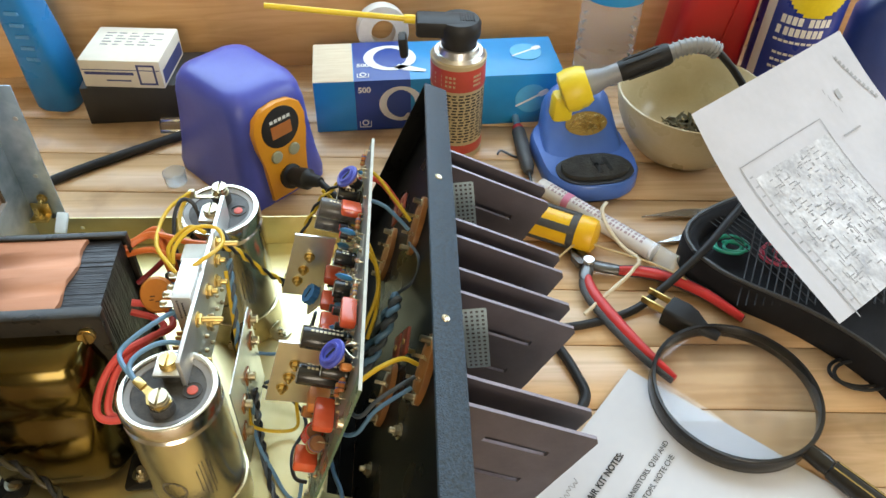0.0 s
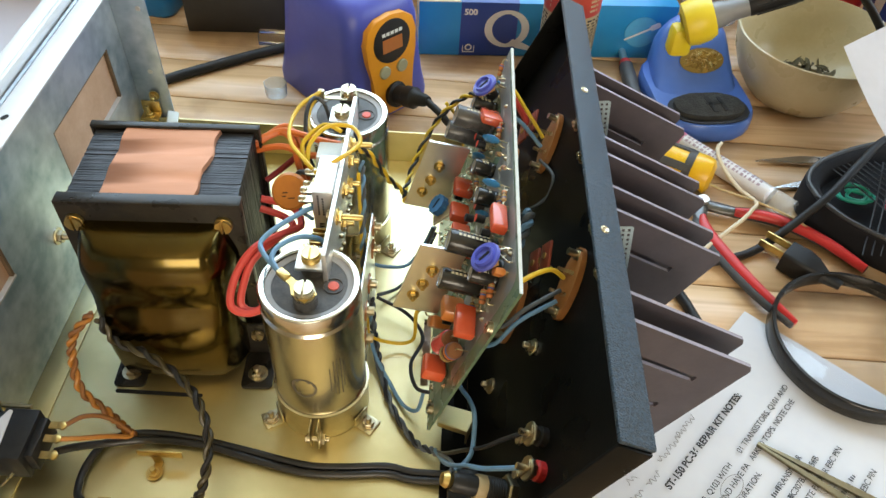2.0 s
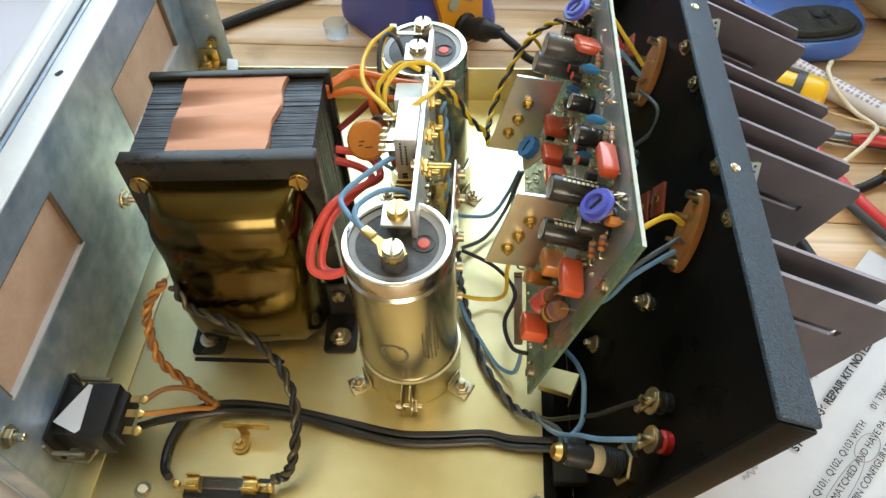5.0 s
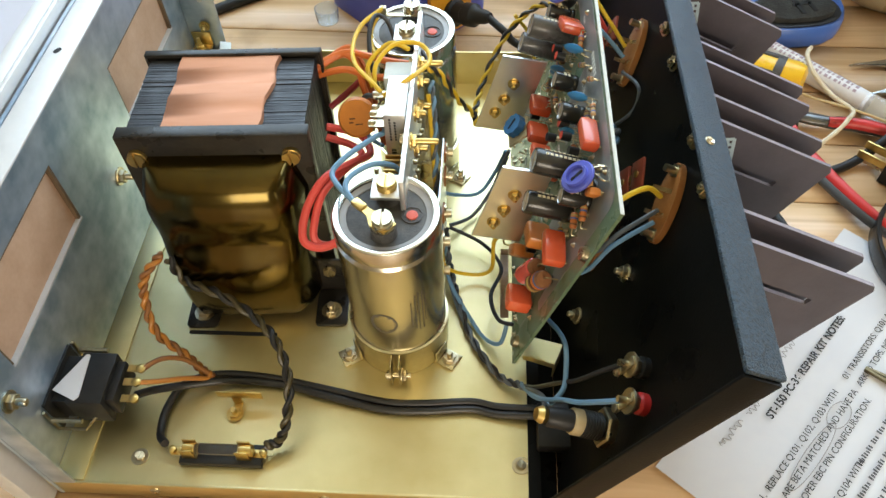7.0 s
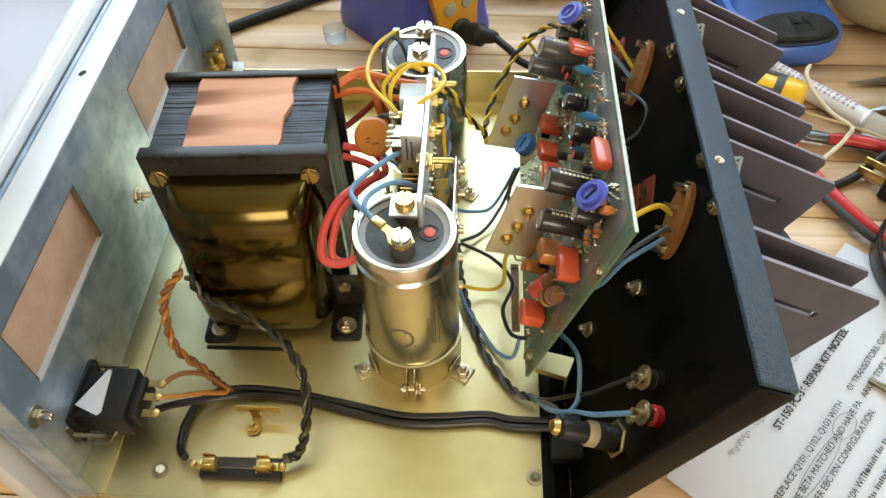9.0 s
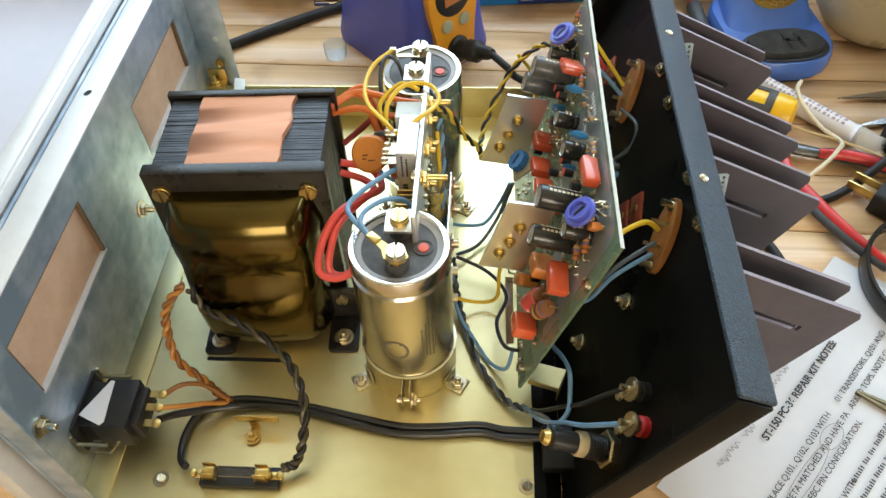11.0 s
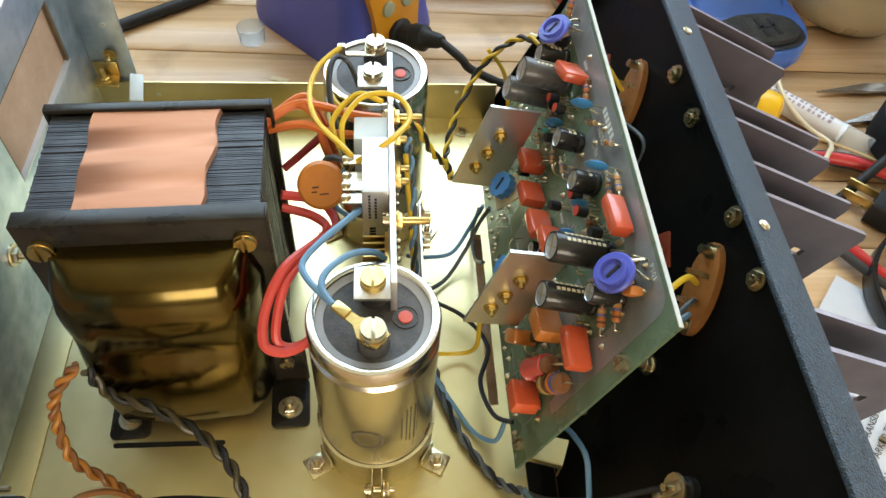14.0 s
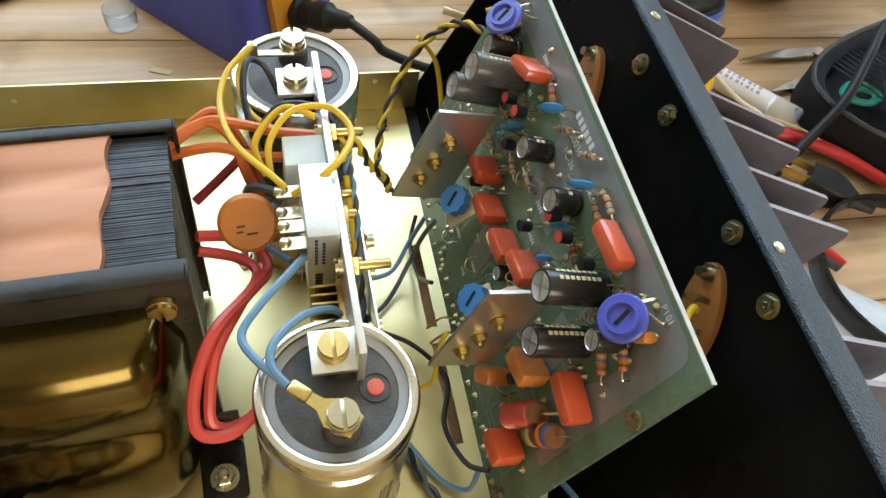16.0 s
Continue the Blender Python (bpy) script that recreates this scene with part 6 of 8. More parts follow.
# black box with a small white box on it
bm = bmesh.new()
box(bm, (-0.062, -0.033, 0), (0.062, 0.033, 0.042), None, 0.001)
o = tagged(part("black_box", bm, mat("black_card", (0.018, 0.017, 0.016), (0.03, 0.028, 0.026), 0.5, 0, 30)), "flat matt black cardboard box on the bench", "box")
o.matrix_world = pose(0.040, 0.564, 0, 0, 0, 4)
wb = thing("white_box", (0.028, 0.562, 0.0422), "small worn white printed carton on a black box", "carton", turn=-3)
bm = bmesh.new()
box(bm, (-0.040, -0.034, 0), (0.040, 0.034, 0.030), None, 0.0015)
part("carton", bm, mat("yellowed_card", (0.74, 0.70, 0.60), (0.66, 0.61, 0.50), 0.6, 0, 18), wb, local=True)
bm = bmesh.new()
for k in range(5):
    y = 0.020 - k * 0.0058
    for j in range(4 if k % 2 else 5):
        x = -0.028 + j * 0.0125
        box(bm, (x, y, 0.030), (x + 0.0095 - 0.002 * ((j + k) % 3), y + 0.0018, 0.0302))
part("print", bm, mat("grey_ink", (0.30, 0.29, 0.28), None, 0.7), wb, "lines of grey print", local=True)
bm = bmesh.new()
BI = mat("blue_ink", (0.06, 0.07, 0.20), None, 0.6)
box(bm, (-0.038, -0.0343, 0.0195), (0.038, -0.0340, 0.0203))
box(bm, (-0.036, -0.0343, 0.0145), (0.012, -0.0340, 0.0175))
box(bm, (-0.016, -0.0343, 0.0075), (0.008, -0.0340, 0.0090))
for a in ((0.016, 0.004, 0.034, 0.006), (0.016, 0.024, 0.034, 0.026), (0.016, 0.004, 0.018, 0.026), (0.032, 0.004, 0.034, 0.026)):
    box(bm, (a[0], -0.0343, a[1]), (a[2], -0.0340, a[3]))
box(bm, (0.0400, -0.030, 0.004), (0.0403, 0.030, 0.018))
part("print", bm, BI, wb, "dark blue print and frame", local=True)
bm = bmesh.new()
box(bm, (-0.033, -0.006, 0), (0.033, 0.006, 0.012), None, 0.001)
o = tagged(part("clear_case", bm, GLASS), "small clear plastic case in front of the black box", "case")
o.matrix_world = pose(0.088, 0.516, 0, 0, 0, 2)
o.visible_shadow = False

# blue bottle
bb = thing("blue_bottle", (-0.066, 0.572, 0), "flat blue plastic bottle standing at the back of the bench", "bottle", turn=-8)
bm = bmesh.new()
loft(bm, [ring(w, d, 0.012, z, x, 0) for z, w, d, x in ((0, 0.040, 0.042, 0.006), (0.004, 0.044, 0.046, 0.006), (0.03, 0.044, 0.046, 0.004), (0.08, 0.040, 0.044, 0.000), (0.12, 0.036, 0.042, -0.005), (0.16, 0.030, 0.036, -0.009), (0.175, 0.02, 0.02, -0.010))])
part("bottle_body", bm, mat("blue_plastic", (0.015, 0.20, 0.50), (0.012, 0.16, 0.42), 0.3, 0, 16), bb, local=True, smooth=60)
bm = bmesh.new()
cyl(bm, (-0.010, 0, 0.174), (-0.010, 0, 0.190), 0.010, 20, bevel=0.001)
part("cap", bm, SOFT_BLACK, bb, local=True)
bm = bmesh.new()
for k in range(5):
    box(bm, (-0.002 - 0.0012 * k, -0.0236, 0.060 + k * 0.012), (0.012 - 0.0012 * k, -0.0215, 0.0635 + k * 0.012), None, 0.0006)
part("ribs", bm, mat("light_blue_plastic", (0.10, 0.32, 0.62), None, 0.3), bb, "moulded grip ribs", local=True)

# contact cleaner can
can = thing("spray_can", (0.3545, 0.489, 0), "contact cleaner spray can with a black head and yellow straw", "spray can")
bm = bmesh.new()
lathe(bm, [(0, 0), (0.0255, 0), (0.0262, 0.0015), (0.0255, 0.003), (0.0255, 0.098), (0.0262, 0.1), (0.0262, 0.1025), (0.0245, 0.104)], pose(0, 0, 0), 48)
CANW = mat("can_label_cream", (0.52, 0.43, 0.26), (0.46, 0.37, 0.22), 0.35, 0, 20)
part("can_body", bm, CANW, can, local=True)
bm = bmesh.new()
bm.free()
CAN_RED = mat("can_red", (0.52, 0.07, 0.05), (0.45, 0.06, 0.04), 0.35)
for z0, z1 in ((0.076, 0.098), (0.006, 0.0165)):
    bm = bmesh.new()
    lathe(bm, [(0.0257, z0), (0.0259, z0 + 0.0005), (0.0259, z1 - 0.0005), (0.0257, z1)], pose(0, 0, 0), 48)
    part("red_band", bm, CAN_RED, can, "red label band", local=True)
bm = bmesh.new()
for k in range(17):
    z = 0.020 + k * 0.0032
    for j in range(13):
        a0 = radians(-175 + j * 14 + (k * 7) % 5)
        a1 = a0 + radians(11 - (j * 3 + k) % 4)
        vs = [bm.verts.new((0.02568 * math.cos(a), 0.02568 * math.sin(a), zz)) for a in (a0, a1) for zz in (z, z + 0.0017)]
        bm.faces.new((vs[0], vs[1], vs[3], vs[2]))
tagged(part("small_print", bm, INK, can, "lines of small black print", local=True), kind="stuff")
bm = bmesh.new()
for z in (0.081, 0.0855, 0.09):
    for a0, a1 in ((-165, -128), (-120, -98), (-60, -40)):
        vs = [bm.verts.new((0.02597 * math.cos(radians(a)), 0.02597 * math.sin(radians(a)), zz)) for a in (a0, (a0 + a1) / 2, a1) for zz in (z, z + 0.0022)]
        bm.faces.new((vs[0], vs[1], vs[3], vs[2]))
        bm.faces.new((vs[2], vs[3], vs[5], vs[4]))
part("label_print", bm, CANW, can, local=True)
bm = bmesh.new()
lathe(bm, [(0.0245, 0.1035), (0.0225, 0.1065), (0.020, 0.1055), (0.018, 0.112), (0.013, 0.114), (0, 0.114)], pose(0, 0, 0), 40)
part("can_dome", bm, ALU, can, "bare metal dome", local=True)
bm = bmesh.new()
lathe(bm, [(0, 0.110), (0.0165, 0.110), (0.0165, 0.118), (0.0195, 0.124), (0.0195, 0.134), (0.017, 0.1375), (0, 0.138)], pose(0, 0, 0), 32)
box(bm, (-0.044, -0.0125, 0.1225), (0.004, 0.0125, 0.1380), pose(0, 0, 0, 0, 2, 0), 0.003)
box(bm, (-0.043, -0.0085, 0.1055), (-0.035, 0.0085, 0.126), pose(0, 0, 0, 0, -6, 0), 0.003)
head = part("spray_head", bm, SOFT_BLACK, can, "black spray head with a trigger", local=True)
bm = bmesh.new()
for k in range(6):
    box(bm, (0.0 + k * 0.0024, -0.006, 0.1376), (0.0012 + k * 0.0024, 0.006, 0.1388), None, 0.0003)
part("grip_ribs", bm, BAKELITE, can, local=True)
bm = bmesh.new()
tube(bm, [(-0.040, -0.002, 0.137), (-0.170, -0.006, 0.1515)], 0.0026, 10, soft=False)
cyl(bm, (-0.050, -0.0023, 0.138), (-0.040, -0.002, 0.137), 0.004, 12)
part("straw", bm, mat("yellow_straw", (0.80, 0.58, 0.02), None, 0.35), can, "yellow spray straw", local=True)

# water bottle, red tin, lubricant can, blue-headed tool at the back
wbot = thing("water_bottle", (0.527, 0.622, 0), "clear plastic water bottle with a blue label", "bottle")
bm = bmesh.new()
prof = [(0, 0.002), (0.024, 0), (0.031, 0.004), (0.0325, 0.012)]
for k in range(7):
    prof += [(0.0325, 0.016 + k * 0.011), (0.0308, 0.0205 + k * 0.011), (0.0325, 0.025 + k * 0.011)]
prof += [(0.0325, 0.10), (0.033, 0.17), (0.028, 0.19), (0.013, 0.215), (0.012, 0.23)]
lathe(bm, prof, pose(0, 0, 0), 40)
PLASTIC = bpy.data.materials.new("clear_plastic")
PLASTIC.use_nodes = True
pb = PLASTIC.node_tree.nodes["Principled BSDF"]
pb.inputs["Base Color"].default_value = (0.82, 0.88, 0.93, 1)
pb.inputs["Transmission Weight"].default_value, pb.inputs["Roughness"].default_value, pb.inputs["IOR"].default_value = 0.85, 0.12, 1.15
part("bottle_body", bm, PLASTIC, wbot, local=True).visible_shadow = False
bm = bmesh.new()
lathe(bm, [(0.0334, 0.099), (0.0336, 0.0995), (0.0336, 0.158), (0.0334, 0.1585)], pose(0, 0, 0), 40)
part("label", bm, mat("label_blue", (0.03, 0.28, 0.62), (0.05, 0.36, 0.70), 0.35, 0, 20), wbot, "blue printed label", local=True)
bm = bmesh.new()
cyl(bm, (0, 0, 0.228), (0, 0, 0.245), 0.014, 20, bevel=0.001)
part("cap", bm, SWAB_WHITE, wbot, local=True)
bm = bmesh.new()
loft(bm, [ring(w, d, 0.014, z, x, 0) for z, w, d, x in ((0, 0.086, 0.05, 0), (0.004, 0.090, 0.054, 0), (0.12, 0.084, 0.052, 0.006), (0.2, 0.078, 0.05, 0.012), (0.21, 0.06, 0.04, 0.012))])
rb = thing("red_bottle", (0.632, 0.622, 0), "plain red plastic bottle at the back of the bench", "bottle", turn=6)
part("bottle_body", bm, mat("red_plastic", (0.52, 0.018, 0.02), (0.46, 0.015, 0.018), 0.35, 0, 14), rb, local=True, smooth=60)
bm = bmesh.new()
cyl(bm, (0.012, 0, 0.209), (0.012, 0, 0.228), 0.015, 20, bevel=0.001)
part("cap", bm, SOFT_BLACK, rb, local=True)
bm = bmesh.new()
box(bm, (-0.0035, -0.0280, 0.01), (-0.0015, -0.0262, 0.19), pose(0.006, 0.0, 0, 0, 8, 0), 0.0006)
part("moulded_seam", bm, mat("red_seam", (0.58, 0.03, 0.03), None, 0.3), rb, local=True)
lub = thing("lubricant_can", (0.722, 0.596, 0), "blue and yellow lubricant spray can behind a bowl", "spray can")
bm = bmesh.new()
lathe(bm, [(0, 0), (0.041, 0), (0.042, 0.003), (0.041, 0.006), (0.041, 0.19), (0.036, 0.2), (0.018, 0.208), (0, 0.208)], pose(0, 0, 0), 48)
part("can_body", bm, mat("lubricant_blue", (0.02, 0.035, 0.26), (0.015, 0.03, 0.22), 0.3), lub, local=True)
bm = bmesh.new()


def wrap(bm, r, x0, x1, z0, z1, centre=-100.0):
    k = max(2, int(abs(x1 - x0) / r * 180 / math.pi / 8) + 1)
    col = []
    for j in range(k + 1):
        a = radians(centre) + (x0 + (x1 - x0) * j / k) / r
        col.append([bm.verts.new((r * math.cos(a), r * math.sin(a), z)) for z in (z0, z1)])
    for a, b in zip(col, col[1:]):
        bm.faces.new((a[0], a[1], b[1], b[0]))


for j in range(18):      # yellow shield
    t = -1 + 2 * (j + 0.5) / 18
    w = 0.032 * math.sqrt(1 - t * t)
    wrap(bm, 0.0412, -w, w, 0.134 + t * 0.030 - 0.0017, 0.134 + t * 0.030 + 0.0017)
part("shield", bm, mat("shield_yellow", (0.78, 0.62, 0.02), None, 0.35), lub, "plain yellow shield in place of the maker's sign", local=True)
bm = bmesh.new()
for z, ws in ((0.094, ((-0.030, -0.006), (-0.002, 0.022))), (0.082, ((-0.032, -0.028), (-0.024, 0.014))), (0.074, ((-0.032, 0.024),)), (0.060, ((-0.028, 0.010),)), (0.052, ((-0.028, 0.024),)), (0.044, ((-0.028, 0.016),))):
    for a, b in ws:
        for q in np.arange(a, b - 0.003, 0.0058):
            wrap(bm, 0.0412, q, q + 0.0046, z, z + (0.0088 if z > 0.08 else 0.0028))
part("white_print", bm, SWAB_WHITE, lub, "white print bars", local=True)
bm = bmesh.new()
wrap(bm, 0.0411, -0.052, -0.040, 0.008, 0.188)
part("white_stripe", bm, SWAB_WHITE, lub, local=True)
gun = thing("spray_gun", (0.815, 0.585, 0), "blue spray bottle with a grey metal trigger head", "spray bottle")
bm = bmesh.new()
lathe(bm, [(0, 0), (0.036, 0), (0.038, 0.004), (0.038, 0.095), (0.028, 0.11), (0.016, 0.116), (0.016, 0.125), (0, 0.125)], pose(0, 0, 0), 40)
part("bottle_body", bm, mat("gun_blue", (0.03, 0.06, 0.25), None, 0.35), gun, local=True)
bm = bmesh.new()
box(bm, (-0.055, -0.012, 0.126), (0.03, 0.012, 0.15), None, 0.005)
cyl(bm, (-0.075, 0, 0.138), (-0.055, 0, 0.138), 0.008, 16, bevel=0.001)
part("trigger_head", bm, mat("grey_metal", (0.22, 0.22, 0.20), (0.16, 0.16, 0.14), 0.4, 0.7), gun, local=True)

# iron holder with sponge, brass wool and iron
HOLD = mat("holder_blue", (0.07, 0.16, 0.50), (0.055, 0.13, 0.44), 0.34, 0, 20)
hd = thing("iron_holder", (0.4785, 0.4520, 0), "blue soldering iron stand with sponge tray and brass wool", "iron stand", turn=8)
bm = bmesh.new()
loft(bm, [ring(w, d, r, z, 0, y) for z, w, d, r, y in ((0, 0.088, 0.116, 0.036, 0.004), (0.003, 0.092, 0.120, 0.038, 0.004), (0.014, 0.092, 0.120, 0.038, 0.004), (0.018, 0.088, 0.116, 0.036, 0.004))])
hb = part("holder_base", bm, HOLD, hd, local=True, smooth=60)
bm = bmesh.new()
secs = []
for y, zt, w in ((-0.008, 0.018, 0.080), (0.004, 0.022, 0.080), (0.016, 0.036, 0.078), (0.030, 0.056, 0.074), (0.040, 0.068, 0.070), (0.050, 0.070, 0.066), (0.058, 0.060, 0.062)):
    h = zt - 0.012
    secs.append([(w / 2 * math.cos(radians(a)) ** 1 if True else 0, y, 0.012 + h * max(0.0, math.sin(radians(a))) ** 0.45) for a in range(0, 181, 15)])
vs = [[bm.verts.new(p) for p in r] for r in secs]
for a, b in zip(vs, vs[1:]):
    for k in range(len(a) - 1):
        bm.faces.new((a[k], a[k + 1], b[k + 1], b[k]))
bm.faces.new(vs[-1])
part("holder_back", bm, HOLD, hd, "sloping back of the stand", local=True, smooth=70)
bm = bmesh.new()
prism(bm, [(x * 1.0, y * 0.62 - 0.030) for x, y in rounded(0.074, 0.070, 0.030, 6)], 0.0012, pose(0, 0, 0.0182))
part("tray_rim", bm, mat("tray_dark", (0.012, 0.013, 0.016), None, 0.5), hd, "dark sponge tray", local=True)
bm = bmesh.new()
prism(bm, [(x, y * 0.6 - 0.029) for x, y in rounded(0.064, 0.058, 0.024, 6)], 0.0045, pose(0, 0, 0.0190), bevel=0.001)
sp = part("sponge", bm, mat("charred_sponge", (0.035, 0.036, 0.034), (0.018, 0.018, 0.018), 0.95, 0, 90, 1.0, 500), hd, "charred black sponge", local=True)
bm = bmesh.new()
box(bm, (-0.004, -0.041, 0.0232), (0.0, -0.018, 0.0240), pose(0, 0, 0, 0, 0, 6))
box(bm, (0.007, -0.040, 0.0232), (0.0105, -0.020, 0.0240), pose(0, 0, 0, 0, 0, 6))
box(bm, (-0.006, -0.030, 0.0232), (0.010, -0.027, 0.0240), pose(0, 0, 0, 0, 0, 6))
part("sponge_slit", bm, DARK, hd, local=True)
bm = bmesh.new()
bw = pose(0.003, 0.0165, 0.0388, 54, 0, 0)
prism(bm, [(0.021 * math.cos(a), 0.0115 * math.sin(a)) for a in [2 * math.pi * k / 28 for k in range(28)]], 0.0015, bw)
part("wool_cup", bm, mat("cup_brass", (0.36, 0.26, 0.08), None, 0.4, 1.0), hd, local=True)
bm = bmesh.new()
for k in range(70):
    a, r = random.uniform(0, 6.28), 0.0175 * math.sqrt(random.random())
    c = Vector((r * math.cos(a), r * 0.5 * math.sin(a), 0.0018))
    b = random.uniform(0, 6.28)
    d = Vector((math.cos(b), math.sin(b) * 0.6, 0)) * random.uniform(0.002, 0.005)
    tube(bm, [bw @ (c - d), bw @ (c + Vector((0, 0, random.uniform(0.001, 0.004)))), bw @ (c + d)], 0.00035, 4, n=3)
tagged(part("brass_wool", bm, BRASS, hd, "coiled brass wool", local=True), kind="stuff")
bm = bmesh.new()
ax0, ax1 = Vector((-0.026, 0.004, 0.085)), Vector((0.008, 0.0, 0.100))
ym = axes(ax0, ax1)
lathe(bm, [(0.0125, -0.006), (0.0185, -0.004), (0.020, 0.004), (0.019, 0.014), (0.016, 0.020), (0.0115, 0.020), (0.0115, -0.006), (0.0125, -0.006)], ym, 30)
box(bm, (-0.036, 0.004, 0.050), (-0.016, 0.022, 0.078), pose(0, 0, 0, 0, 0, 0), 0.005)
part("yellow_collar", bm, mat("yellow_collar", (0.74, 0.58, 0.02), (0.68, 0.52, 0.02), 0.4), hd, "yellow receptacle collar", local=True)
iron = thing("soldering_iron", (0.4785, 0.4520, 0), "grey and black soldering iron resting in its stand", "soldering iron", turn=8)
bm = bmesh.new()
lathe(bm, [(0, -0.004), (0.004, -0.004), (0.005, 0.0), (0.0095, 0.006), (0.0115, 0.010), (0.0112, 0.026), (0.0088, 0.034), (0.0088, 0.050)], ym, 28)
part("iron_collar", bm, mat("iron_grey", (0.24, 0.25, 0.27), None, 0.45), iron, "grey front grip", local=True)
bm = bmesh.new()
lathe(bm, [(0.0086, 0.048), (0.0095, 0.050), (0.0090, 0.070), (0.0100, 0.090), (0.0088, 0.094)], ym, 28)
part("black_grip", bm, SOFT_BLACK, iron, "ribbed black grip", local=True)
for k in range(9):
    bm = bmesh.new()
    box(bm, (0.0086, -0.0008, 0.054), (0.0104, 0.0008, 0.086), ym @ pose(0, 0, 0, 0, 0, 40 * k), 0.0004)
    part("grip_rib", bm, SOFT_BLACK, iron, local=True)
bm = bmesh.new()
g0 = ym @ Vector((0, 0, 0.092))
d0 = (ym @ Vector((0, 0, 1)) - ym @ Vector((0, 0, 0))).normalized()
arc = smooth_path([g0, g0 + d0 * 0.016 + Vector((0, 0, 0.0002)), g0 + d0 * 0.034 - Vector((0, 0.002, 0.005)), g0 + d0 * 0.046 - Vector((0, 0.006, 0.014))], 8)
tube(bm, arc, 0.0066, 12, soft=False)
for i in range(2, len(arc) - 1, 2):
    mm = axes(arc[i], arc[i + 1])
    lathe(bm, [(0.0064, -0.0006), (0.0078, -0.0004), (0.0078, 0.0006), (0.0064, 0.0008)], mm, 16)
part("strain_relief", bm, mat("relief_grey", (0.30, 0.31, 0.32), None, 0.5), iron, "ribbed grey strain relief", local=True)
bm = bmesh.new()
e0 = arc[-1]
tube(bm, [e0, e0 + Vector((0.014, -0.010, -0.014)), e0 + Vector((0.030, -0.030, -0.036)), e0 + Vector((0.044, -0.055, -0.056)), e0 + Vector((0.052, -0.085, -0.066)), e0 + Vector((0.050, -0.120, -0.067))], 0.0034, 10)
part("iron_lead", bm, SOFT_BLACK, iron, "black cable of the iron", local=True)

# bowl
bo = thing("bowl", (0.5840, 0.4850, 0), "cream ceramic bowl with a few dark leaves in it", "bowl")
bm = bmesh.new()
lathe(bm, [(0, 0), (0.040, 0), (0.044, 0.002), (0.050, 0.008), (0.060, 0.022), (0.069, 0.042), (0.0735, 0.064), (0.0733, 0.0655), (0.072, 0.0660), (0.0706, 0.0648), (0.0665, 0.043), (0.0575, 0.023), (0.047, 0.0105), (0.036, 0.0072), (0, 0.0065)], pose(0, 0, 0), 72)
part("bowl_body", bm, mat("cream_glaze", (0.56, 0.48, 0.31), (0.50, 0.42, 0.25), 0.3, 0, 40, 0.05, 300, coat=0.2), bo, local=True, smooth=60)
bm = bmesh.new()
for k in range(90):
    a, r = random.uniform(0, 6.28), 0.030 * math.sqrt(random.random())
    c = Vector((0.008 + r * math.cos(a), 0.014 + 0.45 * r * math.sin(a), random.uniform(0.009, 0.020)))
    mm = Matrix.Translation(c) @ Euler((random.uniform(-1, 1), random.uniform(-1, 1), random.uniform(0, 6))).to_matrix().to_4x4()
    l, w = random.uniform(0.004, 0.009), random.uniform(0.0012, 0.003)
    prism(bm, [(-l, 0), (-l * 0.3, w), (l * 0.5, w * 0.8), (l, 0), (l * 0.4, -w), (-l * 0.4, -w * 0.7)], 0.0005, mm)
tagged(part("dry_leaves", bm, mat("dark_leaf", (0.10, 0.085, 0.035), (0.05, 0.04, 0.02), 0.7, 0, 200), bo, "dark dry leaf scraps", local=True), kind="stuff")

# repair notes
NX, NY = Vector((0.647, 0.762, 0)).normalized(), Vector((-0.762, 0.647, 0)).normalized()
NM = Matrix(((NX.x, NY.x, 0, 0.3255), (NX.y, NY.y, 0, 0.0325), (0, 0, 1, 0.0006), (0, 0, 0, 1)))
note_sheet = thing("repair_notes", (0.3255, 0.0325, 0), "white printed sheet of repair notes lying on the bench", "paper sheet")
bm = bmesh.new()
N = 16
gv = [[bm.verts.new(NM @ Vector((0.2245 * i / N, -0.279 * j / N, 0.0006 * math.sin(i * 0.7) * math.sin(j * 0.55) + 0.0006))) for j in range(N + 1)] for i in range(N + 1)]
for i in range(N):
    for j in range(N):
        bm.faces.new((gv[i][j], gv[i + 1][j], gv[i + 1][j + 1], gv[i][j + 1]))
part("sheet", bm, PAPER, note_sheet, smooth=80)


def note_line(body, x, y, size=0.0042, bold=0.0):
    text_on(body, NM @ Matrix.Translation((x, y, 0.0016)), size, INK, note_sheet, bold=bold)


note_line("ST-150 PC-36 REPAIR KIT NOTES:", 0.0665, -0.0325, 0.0062, 0.00018)
note_line("1.  REPLACE Q101, Q102, Q103 WITH", 0.022, -0.0520, 0.0052)
note_line("01 TRANSISTORS. Q101 AND", 0.118, -0.0520, 0.0052)
note_line("ARE BETA MATCHED AND HAVE PA", 0.031, -0.0600, 0.0052)
note_line("ARKED TOPS. NOTE CHE", 0.119, -0.0600, 0.0052)
note_line("PROPER EBC PIN CONFIGURATION.", 0.031, -0.0680, 0.0052)
note_line("2.  REPLACE Q104 WITH", 0.022, -0.0810, 0.0052)
note_line("TRANSISTOR", 0.112, -0.0810, 0.0052)
note_line("TC307B, BC556B", 0.112, -0.0890, 0.0052)
note_line("NOTE PROPER EBC PIN", 0.112, -0.0970, 0.0052)
note_line("3.  REPLACE Q105", 0.022, -0.1110, 0.0052)
